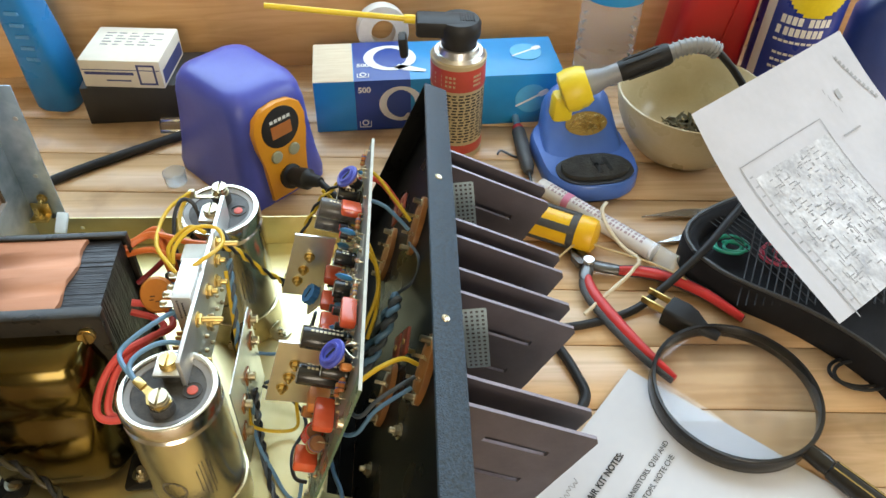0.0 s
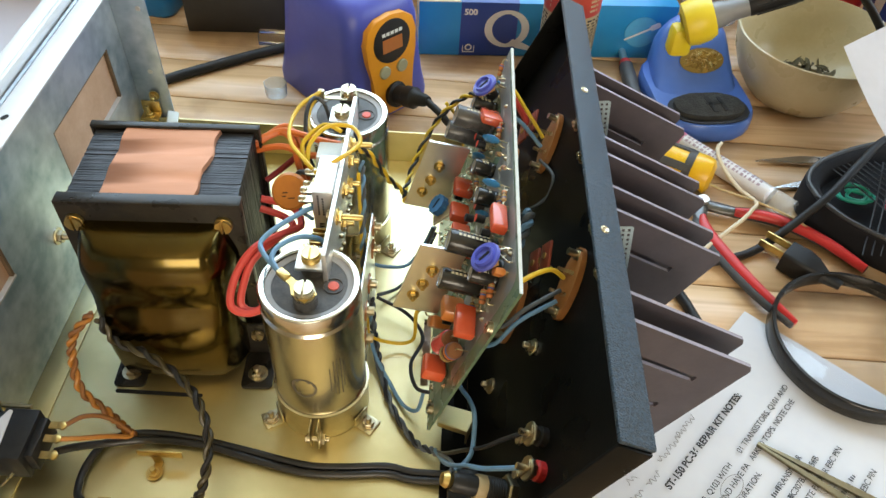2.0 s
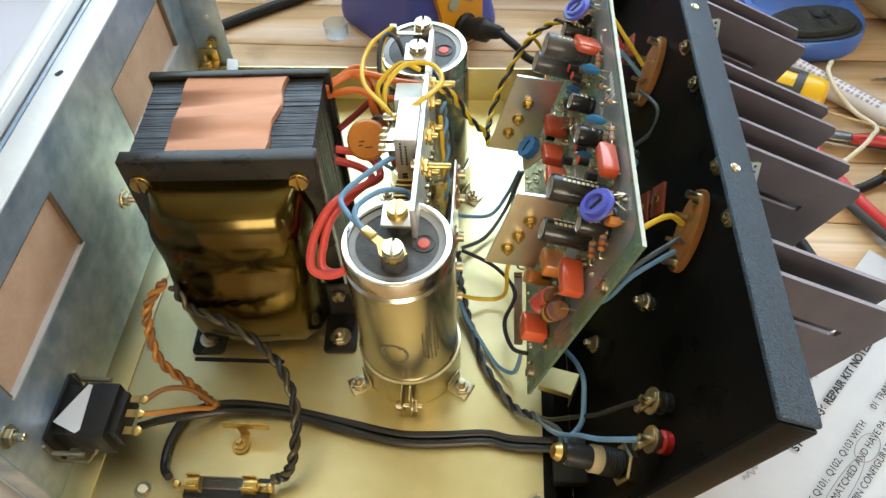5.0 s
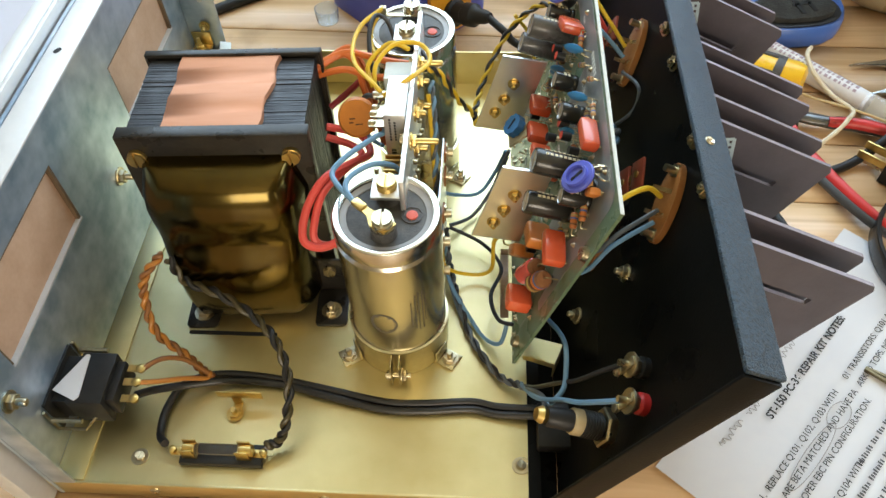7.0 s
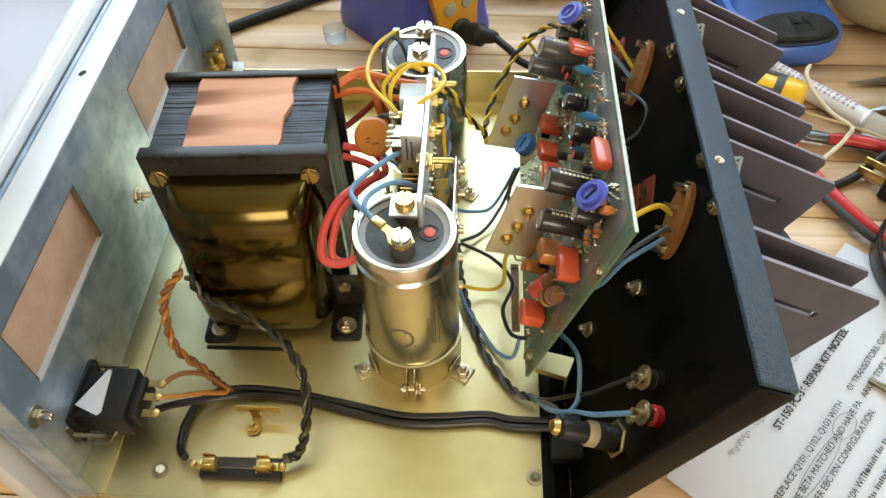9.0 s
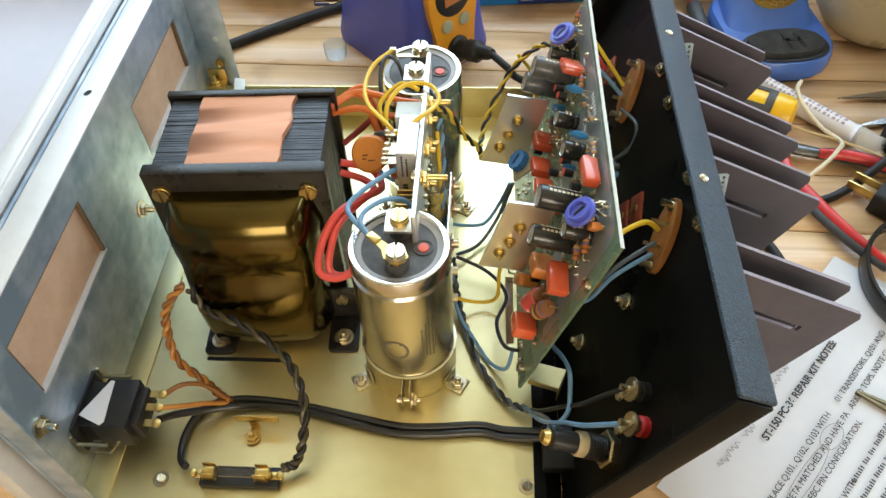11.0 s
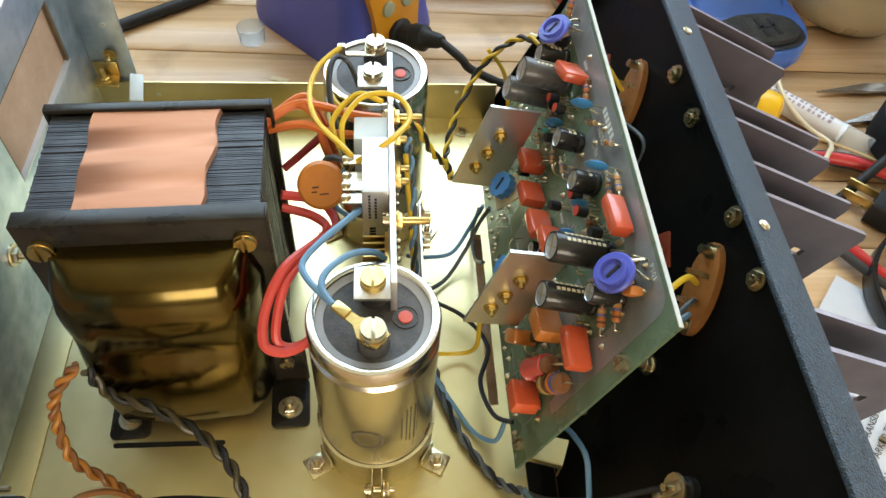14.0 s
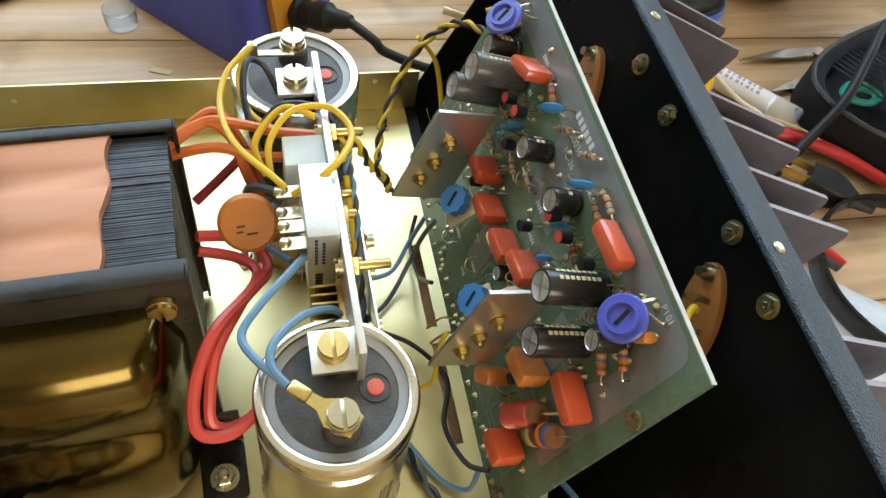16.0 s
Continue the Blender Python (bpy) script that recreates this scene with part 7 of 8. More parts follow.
note_line("NOTE PROPER EBC PIN", 0.112, -0.1190, 0.0052)
bm = bmesh.new()
for y, a, b in ((-0.0810, 0.074, 0.108), (-0.0890, 0.031, 0.106), (-0.0970, 0.031, 0.104), (-0.1110, 0.064, 0.15), (-0.1190, 0.031, 0.106), (-0.1330, 0.022, 0.13), (-0.1410, 0.031, 0.118), (-0.1550, 0.022, 0.14), (-0.1630, 0.031, 0.10), (-0.177, 0.022, 0.15), (-0.185, 0.031, 0.13)):
    x = a
    while x < b:
        l = random.choice((3, 4, 5, 6, 8))
        for j in range(l):
            box(bm, (x + j * 0.0019, y + 0.0004, 0.0015), (x + j * 0.0019 + 0.0011, y + 0.0032 - 0.0004 * (j % 3), 0.0016), NM)
        x += l * 0.0019 + 0.0018
PENCIL_DARK = mat("faded_ink", (0.10, 0.10, 0.11), None, 0.8)
tagged(part("print_texture", bm, PENCIL_DARK, note_sheet, "lines of print too small to read"), kind="stuff")
PENCIL = mat("pencil", (0.34, 0.33, 0.33), None, 0.8)
for k, (x0, y0, n) in enumerate(((0.034, -0.020, 5), (0.060, -0.0215, 3), (0.078, -0.0180, 6), (0.100, -0.0170, 5), (0.052, -0.012, 2))):
    bm = bmesh.new()
    pts = []
    for j in range(n * 4):
        pts.append(NM @ Vector((x0 + j * 0.0011, y0 + 0.0016 * math.sin(j * 1.9 + k) + 0.0008 * math.sin(j * 0.7), 0.0015)))
    tube(bm, pts, 0.00022, 4, n=3)
    part("handwriting", bm, PENCIL, note_sheet, "faint pencil scribble")
for cx, cy, rx, ry in ((0.094, -0.0585, 0.010, 0.0055), (0.062, -0.0590, 0.026, 0.0042), (0.136, -0.0990, 0.007, 0.005)):
    bm = bmesh.new()
    tube(bm, [NM @ Vector((cx + rx * math.cos(a), cy + ry * math.sin(a), 0.0016)) for a in [k * 0.5 for k in range(14)]], 0.00022, 4, n=2)
    part("pencil_ring", bm, PENCIL, note_sheet, "pencil ring drawn round a word")

# magnifying glass on the notes
mg = thing("magnifying_glass", (0.5395, 0.1745, 0.002), "large magnifying glass with a black rim, on the notes", "magnifying glass")
bm = bmesh.new()
lathe(bm, [(0.0570, 0), (0.0590, 0), (0.0598, 0.001), (0.0598, 0.0135), (0.0592, 0.0143), (0.0570, 0.0143), (0.0566, 0.0135), (0.0566, 0.001), (0.0570, 0)], pose(0, 0, 0), 72)
RIM = mat("black_rim", (0.014, 0.013, 0.012), (0.022, 0.02, 0.018), 0.22, 0, 40, spec=0.4)
part("rim", bm, RIM, mg, "glossy black rim", local=True)
bm = bmesh.new()
lens = [(0, 0.0105)] + [(0.0568 * k / 10, 0.0105 - 0.0022 * (k / 10) ** 2) for k in range(1, 11)] + [(0.0568 * k / 10, 0.0035 + 0.0022 * (k / 10) ** 2) for k in range(10, 0, -1)] + [(0, 0.0035)]
lathe(bm, lens, pose(0, 0, 0), 72)
part("lens", bm, GLASS, mg, "clear glass lens", local=True, smooth=80).visible_shadow = False
bm = bmesh.new()
hdir = Vector((0.60, -0.80, 0)).normalized()
hm = axes(hdir * 0.0595 + Vector((0, 0, 0.007)), hdir * 0.2 + Vector((0, 0, 0.007)))
lathe(bm, [(0, -0.001), (0.0062, 0), (0.0066, 0.012), (0.0062, 0.013), (0.0062, 0.016), (0.0072, 0.017), (0.0085, 0.05), (0.0088, 0.10), (0.0075, 0.118), (0, 0.121)], hm, 22)
part("handle", bm, RIM, mg, "black handle", local=True)
bm = bmesh.new()
for s in (-1, 1):
    tube(bm, [hm @ Vector((0.0030 * s, 0.0066, 0.018)), hm @ Vector((0.0032 * s, 0.0080, 0.05)), hm @ Vector((0.0032 * s, 0.0083, 0.10))], 0.0005, 5)
part("gold_lines", bm, BRASS, mg, "thin gold lines", local=True)

# tweezers on the notes
tw = thing("tweezers", (0.453, 0.096, 0), "pointed steel tweezers lying on the notes", "tweezers")
for s in (-1, 1):
    bm = bmesh.new()
    d = Vector((0.84, -0.545, 0)).normalized()
    q = Vector((-d.y, d.x, 0))
    prof = [(0, 0.0006, 0.0010), (0.03, 0.0026, 0.0034), (0.07, 0.0052, 0.0048), (0.12, 0.002, 0.0045)]
    lo, hi = [], []
    for l, gap, w in prof:
        c = Vector((0.453, 0.096, 0.0022)) + d * l + q * s * gap
        lo.append((c - q * w / 2, c + q * w / 2))
    rings = [[a + Vector((0, 0, 0)), b, b + Vector((0, 0, 0.0022)), a + Vector((0, 0, 0.0022))] for a, b in lo]
    loft(bm, rings)
    part("tweezer_arm", bm, mat("tweezer_steel", (0.36, 0.31, 0.20), (0.22, 0.19, 0.12), 0.3, 1.0, 60), tw)

# pliers with red grips
pl = thing("side_cutters", (0.458, 0.307, 0), "side cutting pliers with red and grey grips, open", "pliers")
TOOL = mat("tool_steel", (0.16, 0.16, 0.16), (0.10, 0.10, 0.10), 0.35, 0.9, 100)
GRIP_RED = mat("red_grip", (0.58, 0.035, 0.035), (0.50, 0.03, 0.03), 0.4, 0, 60)
GRIP_GREY = mat("grey_grip", (0.06, 0.06, 0.062), (0.04, 0.04, 0.042), 0.55, 0, 60)
for side, line in ((0, [(0.458, 0.307), (0.479, 0.3005), (0.500, 0.2985), (0.522, 0.291), (0.548, 0.272), (0.570, 0.2455)]), (1, [(0.458, 0.307), (0.4525, 0.292), (0.453, 0.276), (0.462, 0.252), (0.478, 0.220), (0.498, 0.1865)])):
    P = smooth_path([(x, y, 0.0085) for x, y in line], 8)
    body = []
    for (nm, i0, i1, w, h, material, lift) in (("steel_arm", 0, 12, 0.0046, 0.0036, TOOL, 0), ("grip_core", 8, len(P) - 1, 0.0056, 0.0038, GRIP_GREY, -0.0010), ("red_grip", 9, len(P) - 1, 0.0040, 0.0046, GRIP_RED, 0.0010)):
        bm = bmesh.new()
        rings = []
        for i in range(i0, i1 + 1):
            d = (P[min(i + 1, len(P) - 1)] - P[max(i - 1, 0)]).normalized()
            q = Vector((-d.y, d.x, 0))
            f = (i - i0) / max(1, i1 - i0)
            ww = w * (0.75 + 0.5 * math.sin(min(1, f * 1.15) * math.pi) ** 0.6) * (1 if f < 0.9 else 1 - (f - 0.9) * 5)
            off = q * (0.002 if side else -0.002) if nm == "red_grip" else Vector()
            rings.append([P[i] + off + q * ww * math.cos(a) + Vector((0, 0, lift + h * math.sin(a))) for a in [2 * math.pi * k / 12 for k in range(12)]])
        loft(bm, rings)
        part(nm, bm, material, pl, "", smooth=60)
bm = bmesh.new()
for s in (-1, 1):
    prism(bm, [(0, 0), (0.007 * s, 0.004), (0.0075 * s, 0.014), (0.001 * s, 0.026), (0, 0.026)] if s > 0 else [(0, 0), (0, 0.026), (-0.001, 0.026), (-0.0075, 0.014), (-0.007, 0.004)], 0.006, pose(0.457, 0.305, 0.005, 0, 0, 28 + 5 * s))
part("jaws", bm, TOOL, pl, "dark steel jaws")
bm = bmesh.new()
cyl(bm, (0.4575, 0.3075, 0.004), (0.4575, 0.3075, 0.0145), 0.0050, 22, bevel=0.0008)
part("pivot", bm, ALU, pl, "bright pivot rivet")

# mains plug and cables
mp = thing("mains_plug", (0.512, 0.254, 0), "black mains plug with brass blades on the bench", "plug")
bm = bmesh.new()
pm2 = pose(0.521, 0.245, 0, 0, 0, -42)
loft(bm, [[pm2 @ Vector((x, y, z)) for y, z in [(a + 0, b + 0.0095) for a, b in rounded(w, h, 0.003)]] for x, w, h in ((-0.014, 0.020, 0.018), (0.0, 0.021, 0.0185), (0.008, 0.018, 0.016), (0.018, 0.010, 0.010), (0.030, 0.008, 0.008))])
part("plug_body", bm, SOFT_BLACK, mp, smooth=50)
for y, z in ((-0.006, 0.0135), (0.006, 0.0135)):
    bm = bmesh.new()
    box(bm, (-0.034, y - 0.0008, z - 0.003), (-0.013, y + 0.0008, z + 0.003), pm2, 0.0003)
    part("blade", bm, BRASS, mp)
bm = bmesh.new()
cyl(bm, pm2 @ Vector((-0.034, 0, 0.005)), pm2 @ Vector((-0.013, 0, 0.005)), 0.0022, 12, bevel=0.0006)
part("earth_pin", bm, STEEL, mp)
bm = bmesh.new()
tube(bm, [(0.405, 0.240, 0.004), (0.440, 0.2445, 0.0034), (0.468, 0.252, 0.0034), (0.492, 0.263, 0.004), (0.520, 0.280, 0.016), (0.548, 0.298, 0.034), (0.578, 0.328, 0.044), (0.606, 0.356, 0.046), (0.636, 0.372, 0.044)], 0.0034, 10)
tagged(part("black_cable", bm, SOFT_BLACK), "black cable running over the tool case", "cable")
bm = bmesh.new()
tube(bm, [(0.378, 0.262, 0.004), (0.404, 0.243, 0.004), (0.420, 0.223, 0.004), (0.430, 0.197, 0.004), (0.433, 0.176, 0.004), (0.415, 0.152, 0.004), (0.388, 0.121, 0.004), (0.349, 0.076, 0.004), (0.317, 0.037, 0.004), (0.298, 0.045, 0.0045), (0.28, 0.065, 0.006)], 0.0038, 10)
tagged(part("mains_lead", bm, SOFT_BLACK), "black mains lead passing under the amplifier's fins", "cable")
bm = bmesh.new()
for k in range(2):
    c = Vector((0.640, 0.195 - 0.006 * k, 0.004 + 0.004 * k))
    tube(bm, [c + Vector((0.020 * math.cos(a), 0.013 * math.sin(a), 0)) for a in [2 * math.pi * j / 12 for j in range(13)]], 0.0014, 8, n=3)
tagged(part("thin_cable", bm, SOFT_BLACK), "thin black cable in a small loop", "cable")

# screwdriver, tube, string, scissors
sd = thing("screwdriver", (0.440, 0.348, 0), "screwdriver with a yellow and grey handle", "screwdriver")
sm = axes((0.4685, 0.330, 0.0165), (0.400, 0.366, 0.0165), (0, 0, 1))
YEL = mat("yellow_handle", (0.80, 0.47, 0.01), (0.74, 0.42, 0.01), 0.32, 0, 40)
bm = bmesh.new()
lathe(bm, [(0, 0), (0.010, 0.0005), (0.0145, 0.003), (0.0160, 0.008), (0.0160, 0.018), (0.0155, 0.020), (0.0158, 0.070), (0.0140, 0.085), (0.0095, 0.092), (0.011, 0.098), (0.008, 0.102), (0, 0.102)], sm, 30)
part("handle", bm, YEL, sd, "yellow handle")
bm = bmesh.new()
lathe(bm, [(0.0150, 0.0175), (0.0166, 0.018), (0.0166, 0.024), (0.0150, 0.0245)], sm, 30)
for k in range(5):
    box(bm, (0.0138, -0.0035, 0.020), (0.0168, 0.0035, 0.078), sm @ pose(0, 0, 0, 0, 0, 20 + 72 * k), 0.0012)
part("grip_stripes", bm, GRIP_GREY, sd, "dark grey grip stripes")
bm = bmesh.new()
cyl(bm, sm @ Vector((0, 0, 0.10)), sm @ Vector((0, 0, 0.19)), 0.003, 14)
part("shaft", bm, STEEL, sd)
tb2 = thing("shrink_tube", (0.48, 0.36, 0), "clear plastic tube with a white printed sleeve", "tube")
bm = bmesh.new()
p, q = Vector((0.430, 0.411, 0.0085)), Vector((0.5285, 0.3075, 0.0085))
cyl(bm, p, p + (q - p) * 0.88, 0.0082, 24, bevel=0.0006)
part("sleeve", bm, mat("milky_plastic", (0.72, 0.70, 0.70), (0.62, 0.60, 0.62), 0.3, 0, 60, stretch=(1, 1, 1)), tb2)
bm = bmesh.new()
lathe(bm, [(0.0084, 0), (0.0084, 0.16 * (q - p).length), (0.0075, 0.16 * (q - p).length)], axes(p + (q - p) * 0.86, q), 24)
part("clear_end", bm, PLASTIC, tb2).visible_shadow = False
bm = bmesh.new()
tmx = axes(p, q, (0, 0, 1))
for k in range(26):
    for j in range(3):
        a = -30 + j * 28
        box(bm, (0.0080, -0.0012, 0.012 + k * 0.004), (0.00834, 0.0012, 0.0135 + k * 0.004 + 0.001 * (k % 2)), tmx @ pose(0, 0, 0, 0, 0, a))
tagged(part("small_print", bm, mat("pink_grey_ink", (0.40, 0.30, 0.34), None, 0.6), tb2, "rows of tiny print"), kind="stuff")
bm = bmesh.new()
lathe(bm, [(0.0083, 0.030), (0.0086, 0.031), (0.0086, 0.036), (0.0083, 0.037)], tmx, 24)
part("pink_band", bm, mat("pink_band", (0.72, 0.25, 0.42), None, 0.5), tb2)
bm = bmesh.new()
tube(bm, [(0.484, 0.374, 0.019), (0.478, 0.362, 0.020), (0.4795, 0.343, 0.018), (0.488, 0.322, 0.015), (0.499, 0.306, 0.0145), (0.492, 0.294, 0.0165), (0.484, 0.285, 0.0155), (0.466, 0.270, 0.012), (0.445, 0.252, 0.008)], 0.0017, 8)
tagged(part("cream_string", bm, mat("cream_string", (0.70, 0.62, 0.46), (0.62, 0.52, 0.36), 0.7, 0, 120, 0.6, 900)), "frayed cream string across the pliers", "string")
bm = bmesh.new()
tube(bm, [(0.430, 0.313, 0.006), (0.452, 0.325, 0.0165), (0.476, 0.318, 0.0145), (0.505, 0.303, 0.015), (0.528, 0.286, 0.015), (0.542, 0.276, 0.008)], 0.0010, 6)
tagged(part("thin_string", bm, mat("tan_string", (0.56, 0.42, 0.20), None, 0.7)), "thin tan cord across the pliers", "string")
sc = thing("scissors", (0.54, 0.365, 0), "steel scissor blades sticking out of the tool case", "scissors")
for pts in ([(0.519, 0.3725), (0.560, 0.3815), (0.596, 0.383), (0.596, 0.374), (0.560, 0.372)], [(0.520, 0.336), (0.556, 0.350), (0.592, 0.360), (0.594, 0.350), (0.556, 0.341)]):
    bm = bmesh.new()
    prism(bm, pts[::-1], 0.0022, pose(0, 0, 0.002), bevel=0.0005)
    part("blade", bm, mat("blade_steel", (0.55, 0.55, 0.55), None, 0.25, 1.0), sc)
gs = thing("precision_driver", (0.421, 0.48, 0), "slim grey precision screwdriver with a red ring", "screwdriver")
bm = bmesh.new()
gm = axes((0.4185, 0.538, 0.008), (0.4235, 0.41, 0.007))
lathe(bm, [(0, 0), (0.007, 0.001), (0.0075, 0.006), (0.005, 0.009), (0.0035, 0.012), (0.0035, 0.03)], gm, 18)
part("swivel_cap", bm, ALU, gs)
bm = bmesh.new()
lathe(bm, [(0.0036, 0.029), (0.0055, 0.031), (0.0055, 0.036), (0.0036, 0.037)], gm, 18)
part("red_ring", bm, GRIP_RED, gs)
bm = bmesh.new()
lathe(bm, [(0.0045, 0.0365), (0.0068, 0.038), (0.0072, 0.06), (0.0066, 0.095), (0.004, 0.105), (0.0015, 0.106), (0.0015, 0.13), (0, 0.13)], gm, 18)
part("grey_handle", bm, GRIP_GREY, gs)

# open zip tool case
cs = thing("tool_case", (0.62, 0.28, 0), "open black zip case with a mesh pocket of coloured wires", "case")
FAB = mat("black_fabric", (0.010, 0.010, 0.012), (0.018, 0.018, 0.021), 0.75, 0, 60, 0.5, 1500, spec=0.2)
outline = [(0.538, 0.300), (0.537, 0.322), (0.556, 0.346), (0.607, 0.372), (0.70, 0.398), (0.80, 0.40), (0.86, 0.33), (0.84, 0.20), (0.76, 0.13), (0.70, 0.115), (0.665, 0.13), (0.648, 0.185), (0.610, 0.232), (0.558, 0.272)]
O2 = [Vector((p.x, p.y, 0)) for p in smooth_path([(x, y, 0) for x, y in outline + outline[:1]], 4)[:-1]]
cen = Vector((0.69, 0.27, 0))
bm = bmesh.new()
loft(bm, [[cen + (p - cen) * f + Vector((0, 0, z)) for p in O2] for f, z in ((0.98, 0), (1.0, 0.003), (1.0, 0.026), (0.985, 0.030), (0.95, 0.030), (0.92, 0.026), (0.90, 0.014))])
body = part("case_body", bm, FAB, cs, "padded black fabric shell", smooth=60)
bm = bmesh.new()
tube(bm, [cen + (p - cen) * 0.985 + Vector((0, 0, 0.0302)) for p in O2 + O2[:1]], 0.0019, 6, n=2)
part("zip", bm, mat("zip_black", (0.03, 0.03, 0.03), (0.07, 0.07, 0.07), 0.4, 0.2, 600), cs, "black zip round the rim")
bm = bmesh.new()
for k in range(26):      # mesh pocket
    for s in (-1, 1):
        c = 0.56 + k * 0.0068
        a, b = Vector((c, 0.30 - s * 0.055, 0.024)), Vector((c + 0.055, 0.30 + s * 0.055, 0.024))
        tube(bm, [a, (a + b) / 2 + Vector((0, 0, 0.004)), b], 0.0006, 4, n=6)
tagged(part("mesh_pocket", bm, mat("mesh_black", (0.02, 0.022, 0.026), None, 0.6), cs, "black netting pocket"), kind="stuff")
for nm, c, col, r0 in (("green_coil", (0.578, 0.312, 0.0235), (0.02, 0.30, 0.20), 0.016), ("red_coil", (0.620, 0.300, 0.0235), (0.42, 0.03, 0.07), 0.022), ("green_coil", (0.648, 0.268, 0.0235), (0.02, 0.24, 0.14), 0.016)):
    bm = bmesh.new()
    pts = []
    for j in range(40):
        a = j * 0.55
        r = r0 * (0.7 + 0.3 * math.sin(j * 0.31))
        pts.append(Vector(c) + Vector((r * math.cos(a), 0.75 * r * math.sin(a), 0.0012 * math.sin(j))))
    tube(bm, pts, 0.0014, 6, n=3)
    part(nm, bm, plastic("case_" + nm, col), cs, "coil of insulated wire")

# schematic sheet propped on the case
sh = thing("schematic_sheet", (0.60, 0.30, 0), "white sheet with a printed circuit layout, propped on the case", "paper sheet")
A, Bc, C, D = Vector((0.507, 0.306, 0.158)), Vector((0.673, 0.440, 0.152)), Vector((0.563, 0.197, 0.100)), Vector((0.739, 0.325, 0.092))


def sheet(u, v, lift=0.0):
    p = (A * (1 - u) + Bc * u) * (1 - v) + (C * (1 - u) + D * u) * v
    nrm = (Bc - A).cross(C - A).normalized()
    if nrm.z < 0:
        nrm = -nrm
    bow = -0.007 * math.sin(v * math.pi) * (1 - 0.2 * u) + 0.004 * math.sin(u * 5 + 1) * v
    return p + nrm * (bow + lift)


def sheet_patch(bm, u0, v0, u1, v1, lift, nu=4, nv=4, mi=0):
    g = [[bm.verts.new(sheet(u0 + (u1 - u0) * i / nu, v0 + (v1 - v0) * j / nv, lift)) for j in range(nv + 1)] for i in range(nu + 1)]
    for i in range(nu):
        for j in range(nv):
            f = bm.faces.new((g[i][j], g[i + 1][j], g[i + 1][j + 1], g[i][j + 1]))
            f.material_index = mi


bm = bmesh.new()
sheet_patch(bm, 0, 0, 1, 1.25, 0, 20, 24)
part("sheet", bm, mat("thin_grey_white_paper", (0.50, 0.49, 0.52), (0.44, 0.435, 0.46), 0.8, 0, 20), sh, smooth=80)
bm = bmesh.new()
sheet_patch(bm, 0.12, 0.46, 0.60, 1.25, 0.0003, 10, 12)
part("grey_picture", bm, mat("grey_copy", (0.64, 0.64, 0.66), (0.36, 0.36, 0.38), 0.8, 0, 48, con=1.2), sh, "grey photocopied board layout")
bm = bmesh.new()
for a in ((0.08, 0.37, 0.60, 0.376), (0.08, 0.37, 0.085, 1.28), (0.596, 0.37, 0.60, 1.28)):
    sheet_patch(bm, *a, 0.0006, 12, 12)
for k in range(210):      # tracks, pads and short marks of the layout
    u, v = random.uniform(0.14, 0.56), random.uniform(0.48, 1.2)
    if k % 3 == 0:
        sheet_patch(bm, u, v, u + 0.004, v + random.uniform(0.02, 0.08), 0.0006, 1, 2)
    elif k % 7 == 0:
        sheet_patch(bm, u, v, u + 0.010, v + 0.020, 0.0006, 1, 1)
    else:
        sheet_patch(bm, u, v, u + random.uniform(0.008, 0.04), v + 0.007, 0.0006, 2, 1)
for k in range(14):
    sheet_patch(bm, 0.095, 0.44 + k * 0.058, 0.112, 0.449 + k * 0.058, 0.0006, 1, 1)
for k in range(11):
    sheet_patch(bm, 0.868 + 0.009 * k, 0.12 + 0.030 * k, 0.886 + 0.009 * k, 0.142 + 0.030 * k, 0.0006, 1, 1)
for k in range(4):
    sheet_patch(bm, 0.70 + 0.012 * k, 0.24 + 0.045 * k, 0.704 + 0.012 * k, 0.275 + 0.045 * k, 0.0006, 1, 2)
sheet_patch(bm, 0.76, 0.28, 0.79, 0.34, 0.0006, 2, 2)
sheet_patch(bm, 0.66, 0.52, 0.78, 0.53, 0.0006, 3, 1)
tagged(part("print_texture", bm, mat("grey_toner", (0.34, 0.34, 0.35), None, 0.8), sh, "fine printed layout lines and bars"), kind="stuff")

# small litter
bm = bmesh.new()
lathe(bm, [(0, 0.0008), (0.0085, 0.0005), (0.009, 0.0), (0.0098, 0.0), (0.0105, 0.012), (0.0098, 0.012), (0.0088, 0.0015)], pose(0.088, 0.431, 0), 28)
tagged(part("plastic_cup", bm, PLASTIC), "tiny translucent plastic cup on the bench", "plastic cup").visible_shadow = False
bm = bmesh.new()
prism(bm, [(0, 0), (0.012, -0.004), (0.014, 0.0), (0.002, 0.004)], 0.0004, pose(0.105, 0.385, 0.0002))
tagged(part("tape_scrap", bm, mat("yellowed_tape", (0.66, 0.54, 0.30), None, 0.5)), "scrap of yellowed tape on the bench", "tape scrap")
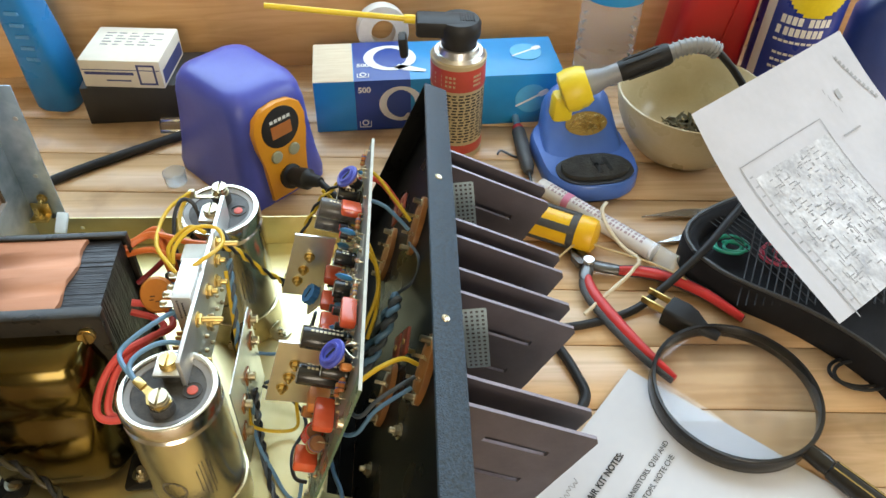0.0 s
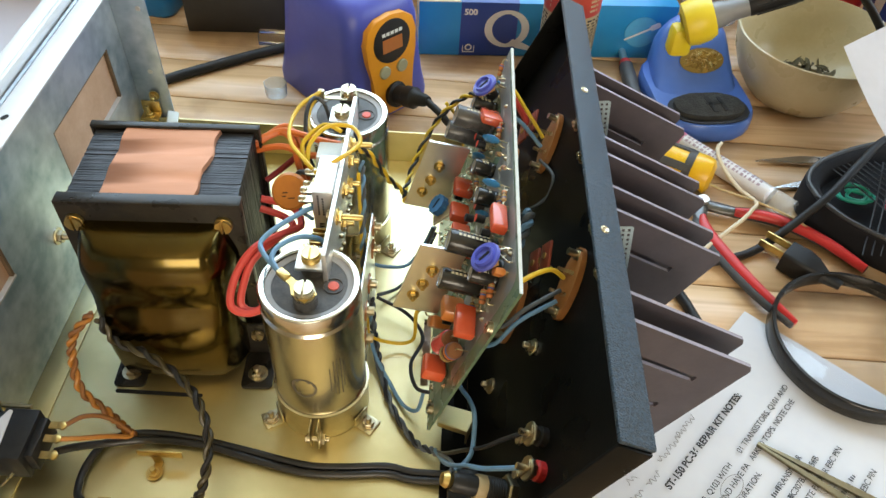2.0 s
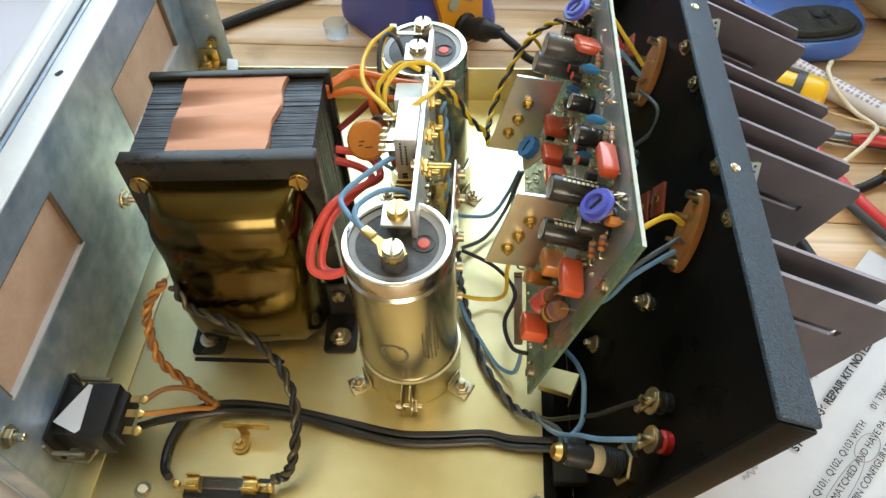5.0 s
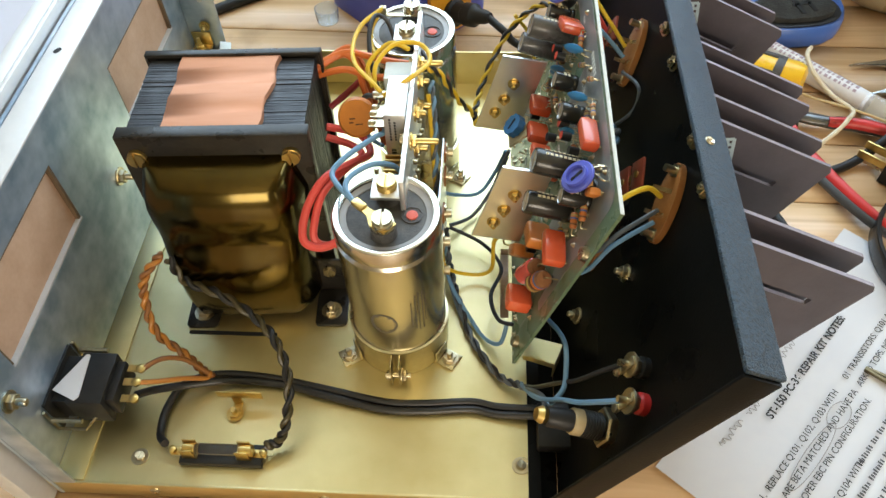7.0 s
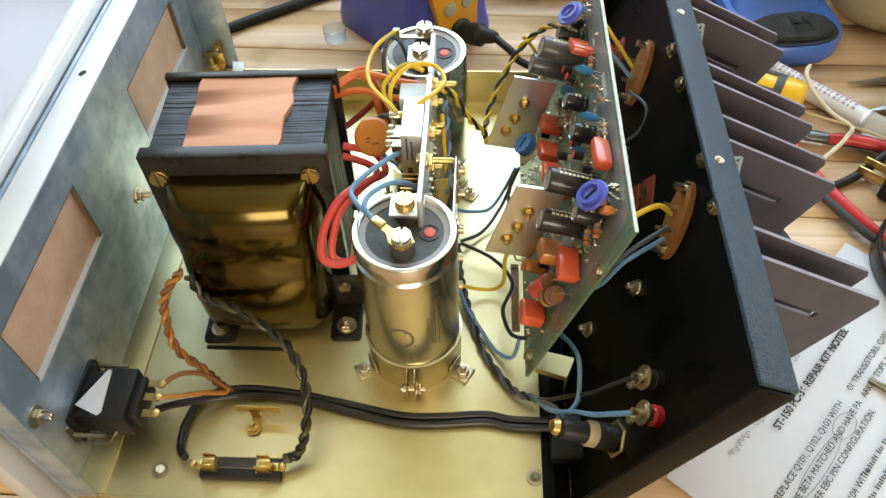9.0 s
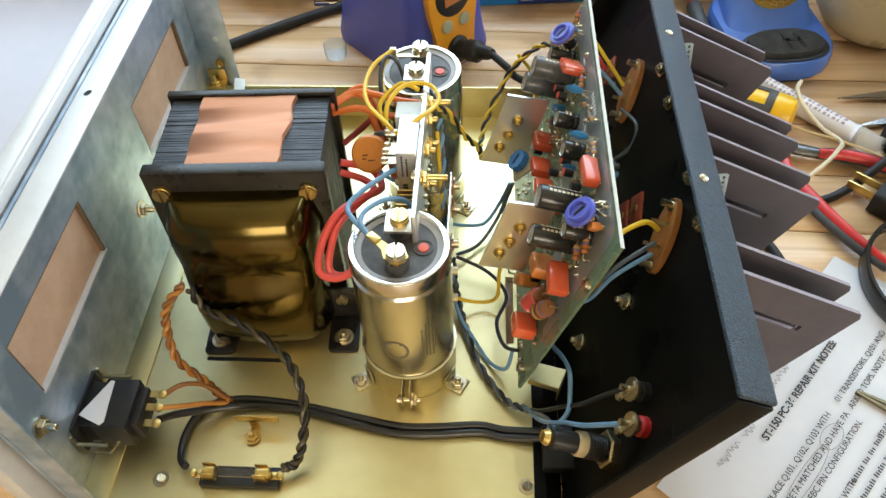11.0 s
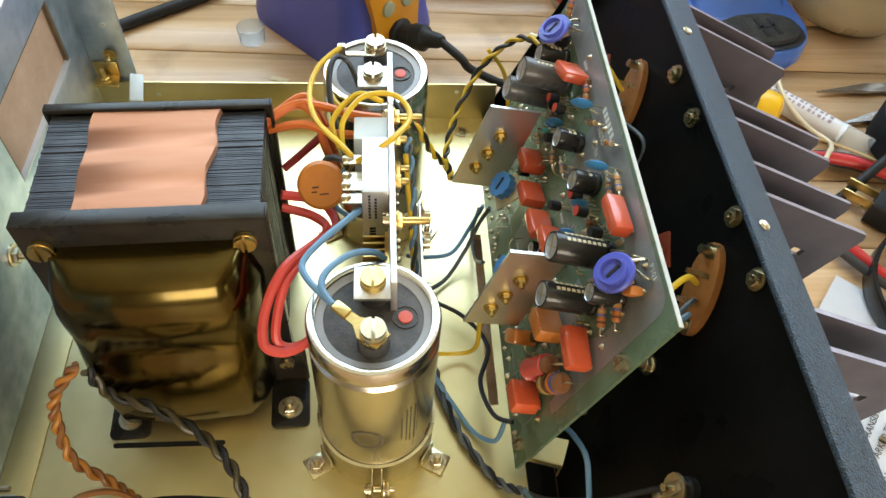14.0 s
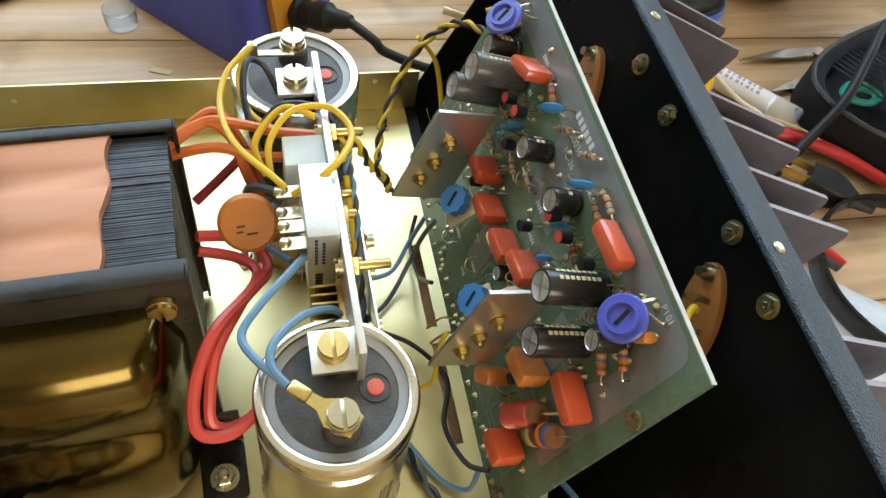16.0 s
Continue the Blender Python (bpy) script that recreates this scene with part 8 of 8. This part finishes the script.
bm = bmesh.new()
tube(bm, [(0.424, 0.462, 0.0012), (0.412, 0.467, 0.0012), (0.400, 0.474, 0.003), (0.396, 0.470, 0.0012)], 0.0012, 6)
tagged(part("wire_offcut", bm, TOOL), "bent dark wire offcut on the bench", "wire")
bm = bmesh.new()
box(bm, (-0.175, -0.20, 0), (0.175, 0.20, 0.003), None, 0.001)
o = tagged(part("grey_board", bm, mat("grey_lilac_card", (0.50, 0.50, 0.56), (0.46, 0.46, 0.52), 0.6, 0, 8)), "smooth grey-lilac board lying on the bench", "board")
o.matrix_world = pose(-0.300, 0.385, 0.0, 0, 0, -2)


# ---- bench boards ----
PLANK = 0.0585
for k in range(-18, 10):
    n = 1 if k % 2 else 2
    cuts = [-1.3, random.uniform(-0.2, 0.8), 1.5] if n == 2 and k not in (-3, -2, -1, 0, 1) else [-1.3, 1.5]
    for a, b in zip(cuts, cuts[1:]):
        bm = bmesh.new()
        lo, hi = (a + 0.0004, k * PLANK + 0.0005, -0.0038), (b - 0.0004, (k + 1) * PLANK - 0.0005, -0.0 - 0.0002 * (k % 2))
        vs = [bm.verts.new(BENCH @ Vector(p)) for p in ((lo[0], lo[1], lo[2]), (hi[0], lo[1], lo[2]), (hi[0], hi[1], lo[2]), (lo[0], hi[1], lo[2]), (lo[0], lo[1], hi[2] - 0.0008), (hi[0], lo[1], hi[2] - 0.0008), (hi[0], hi[1], hi[2] - 0.0008), (lo[0], hi[1], hi[2] - 0.0008),
                                                         (lo[0], lo[1] + 0.001, hi[2]), (hi[0], lo[1] + 0.001, hi[2]), (hi[0], hi[1] - 0.001, hi[2]), (lo[0], hi[1] - 0.001, hi[2]))]
        for f in ((0, 3, 2, 1), (0, 1, 5, 4), (1, 2, 6, 5), (2, 3, 7, 6), (3, 0, 4, 7), (4, 5, 9, 8), (6, 7, 11, 10), (8, 9, 10, 11), (5, 6, 10, 9), (7, 4, 8, 11)):
            bm.faces.new([vs[i] for i in f])
        part("plank", bm, TABLE, bench)
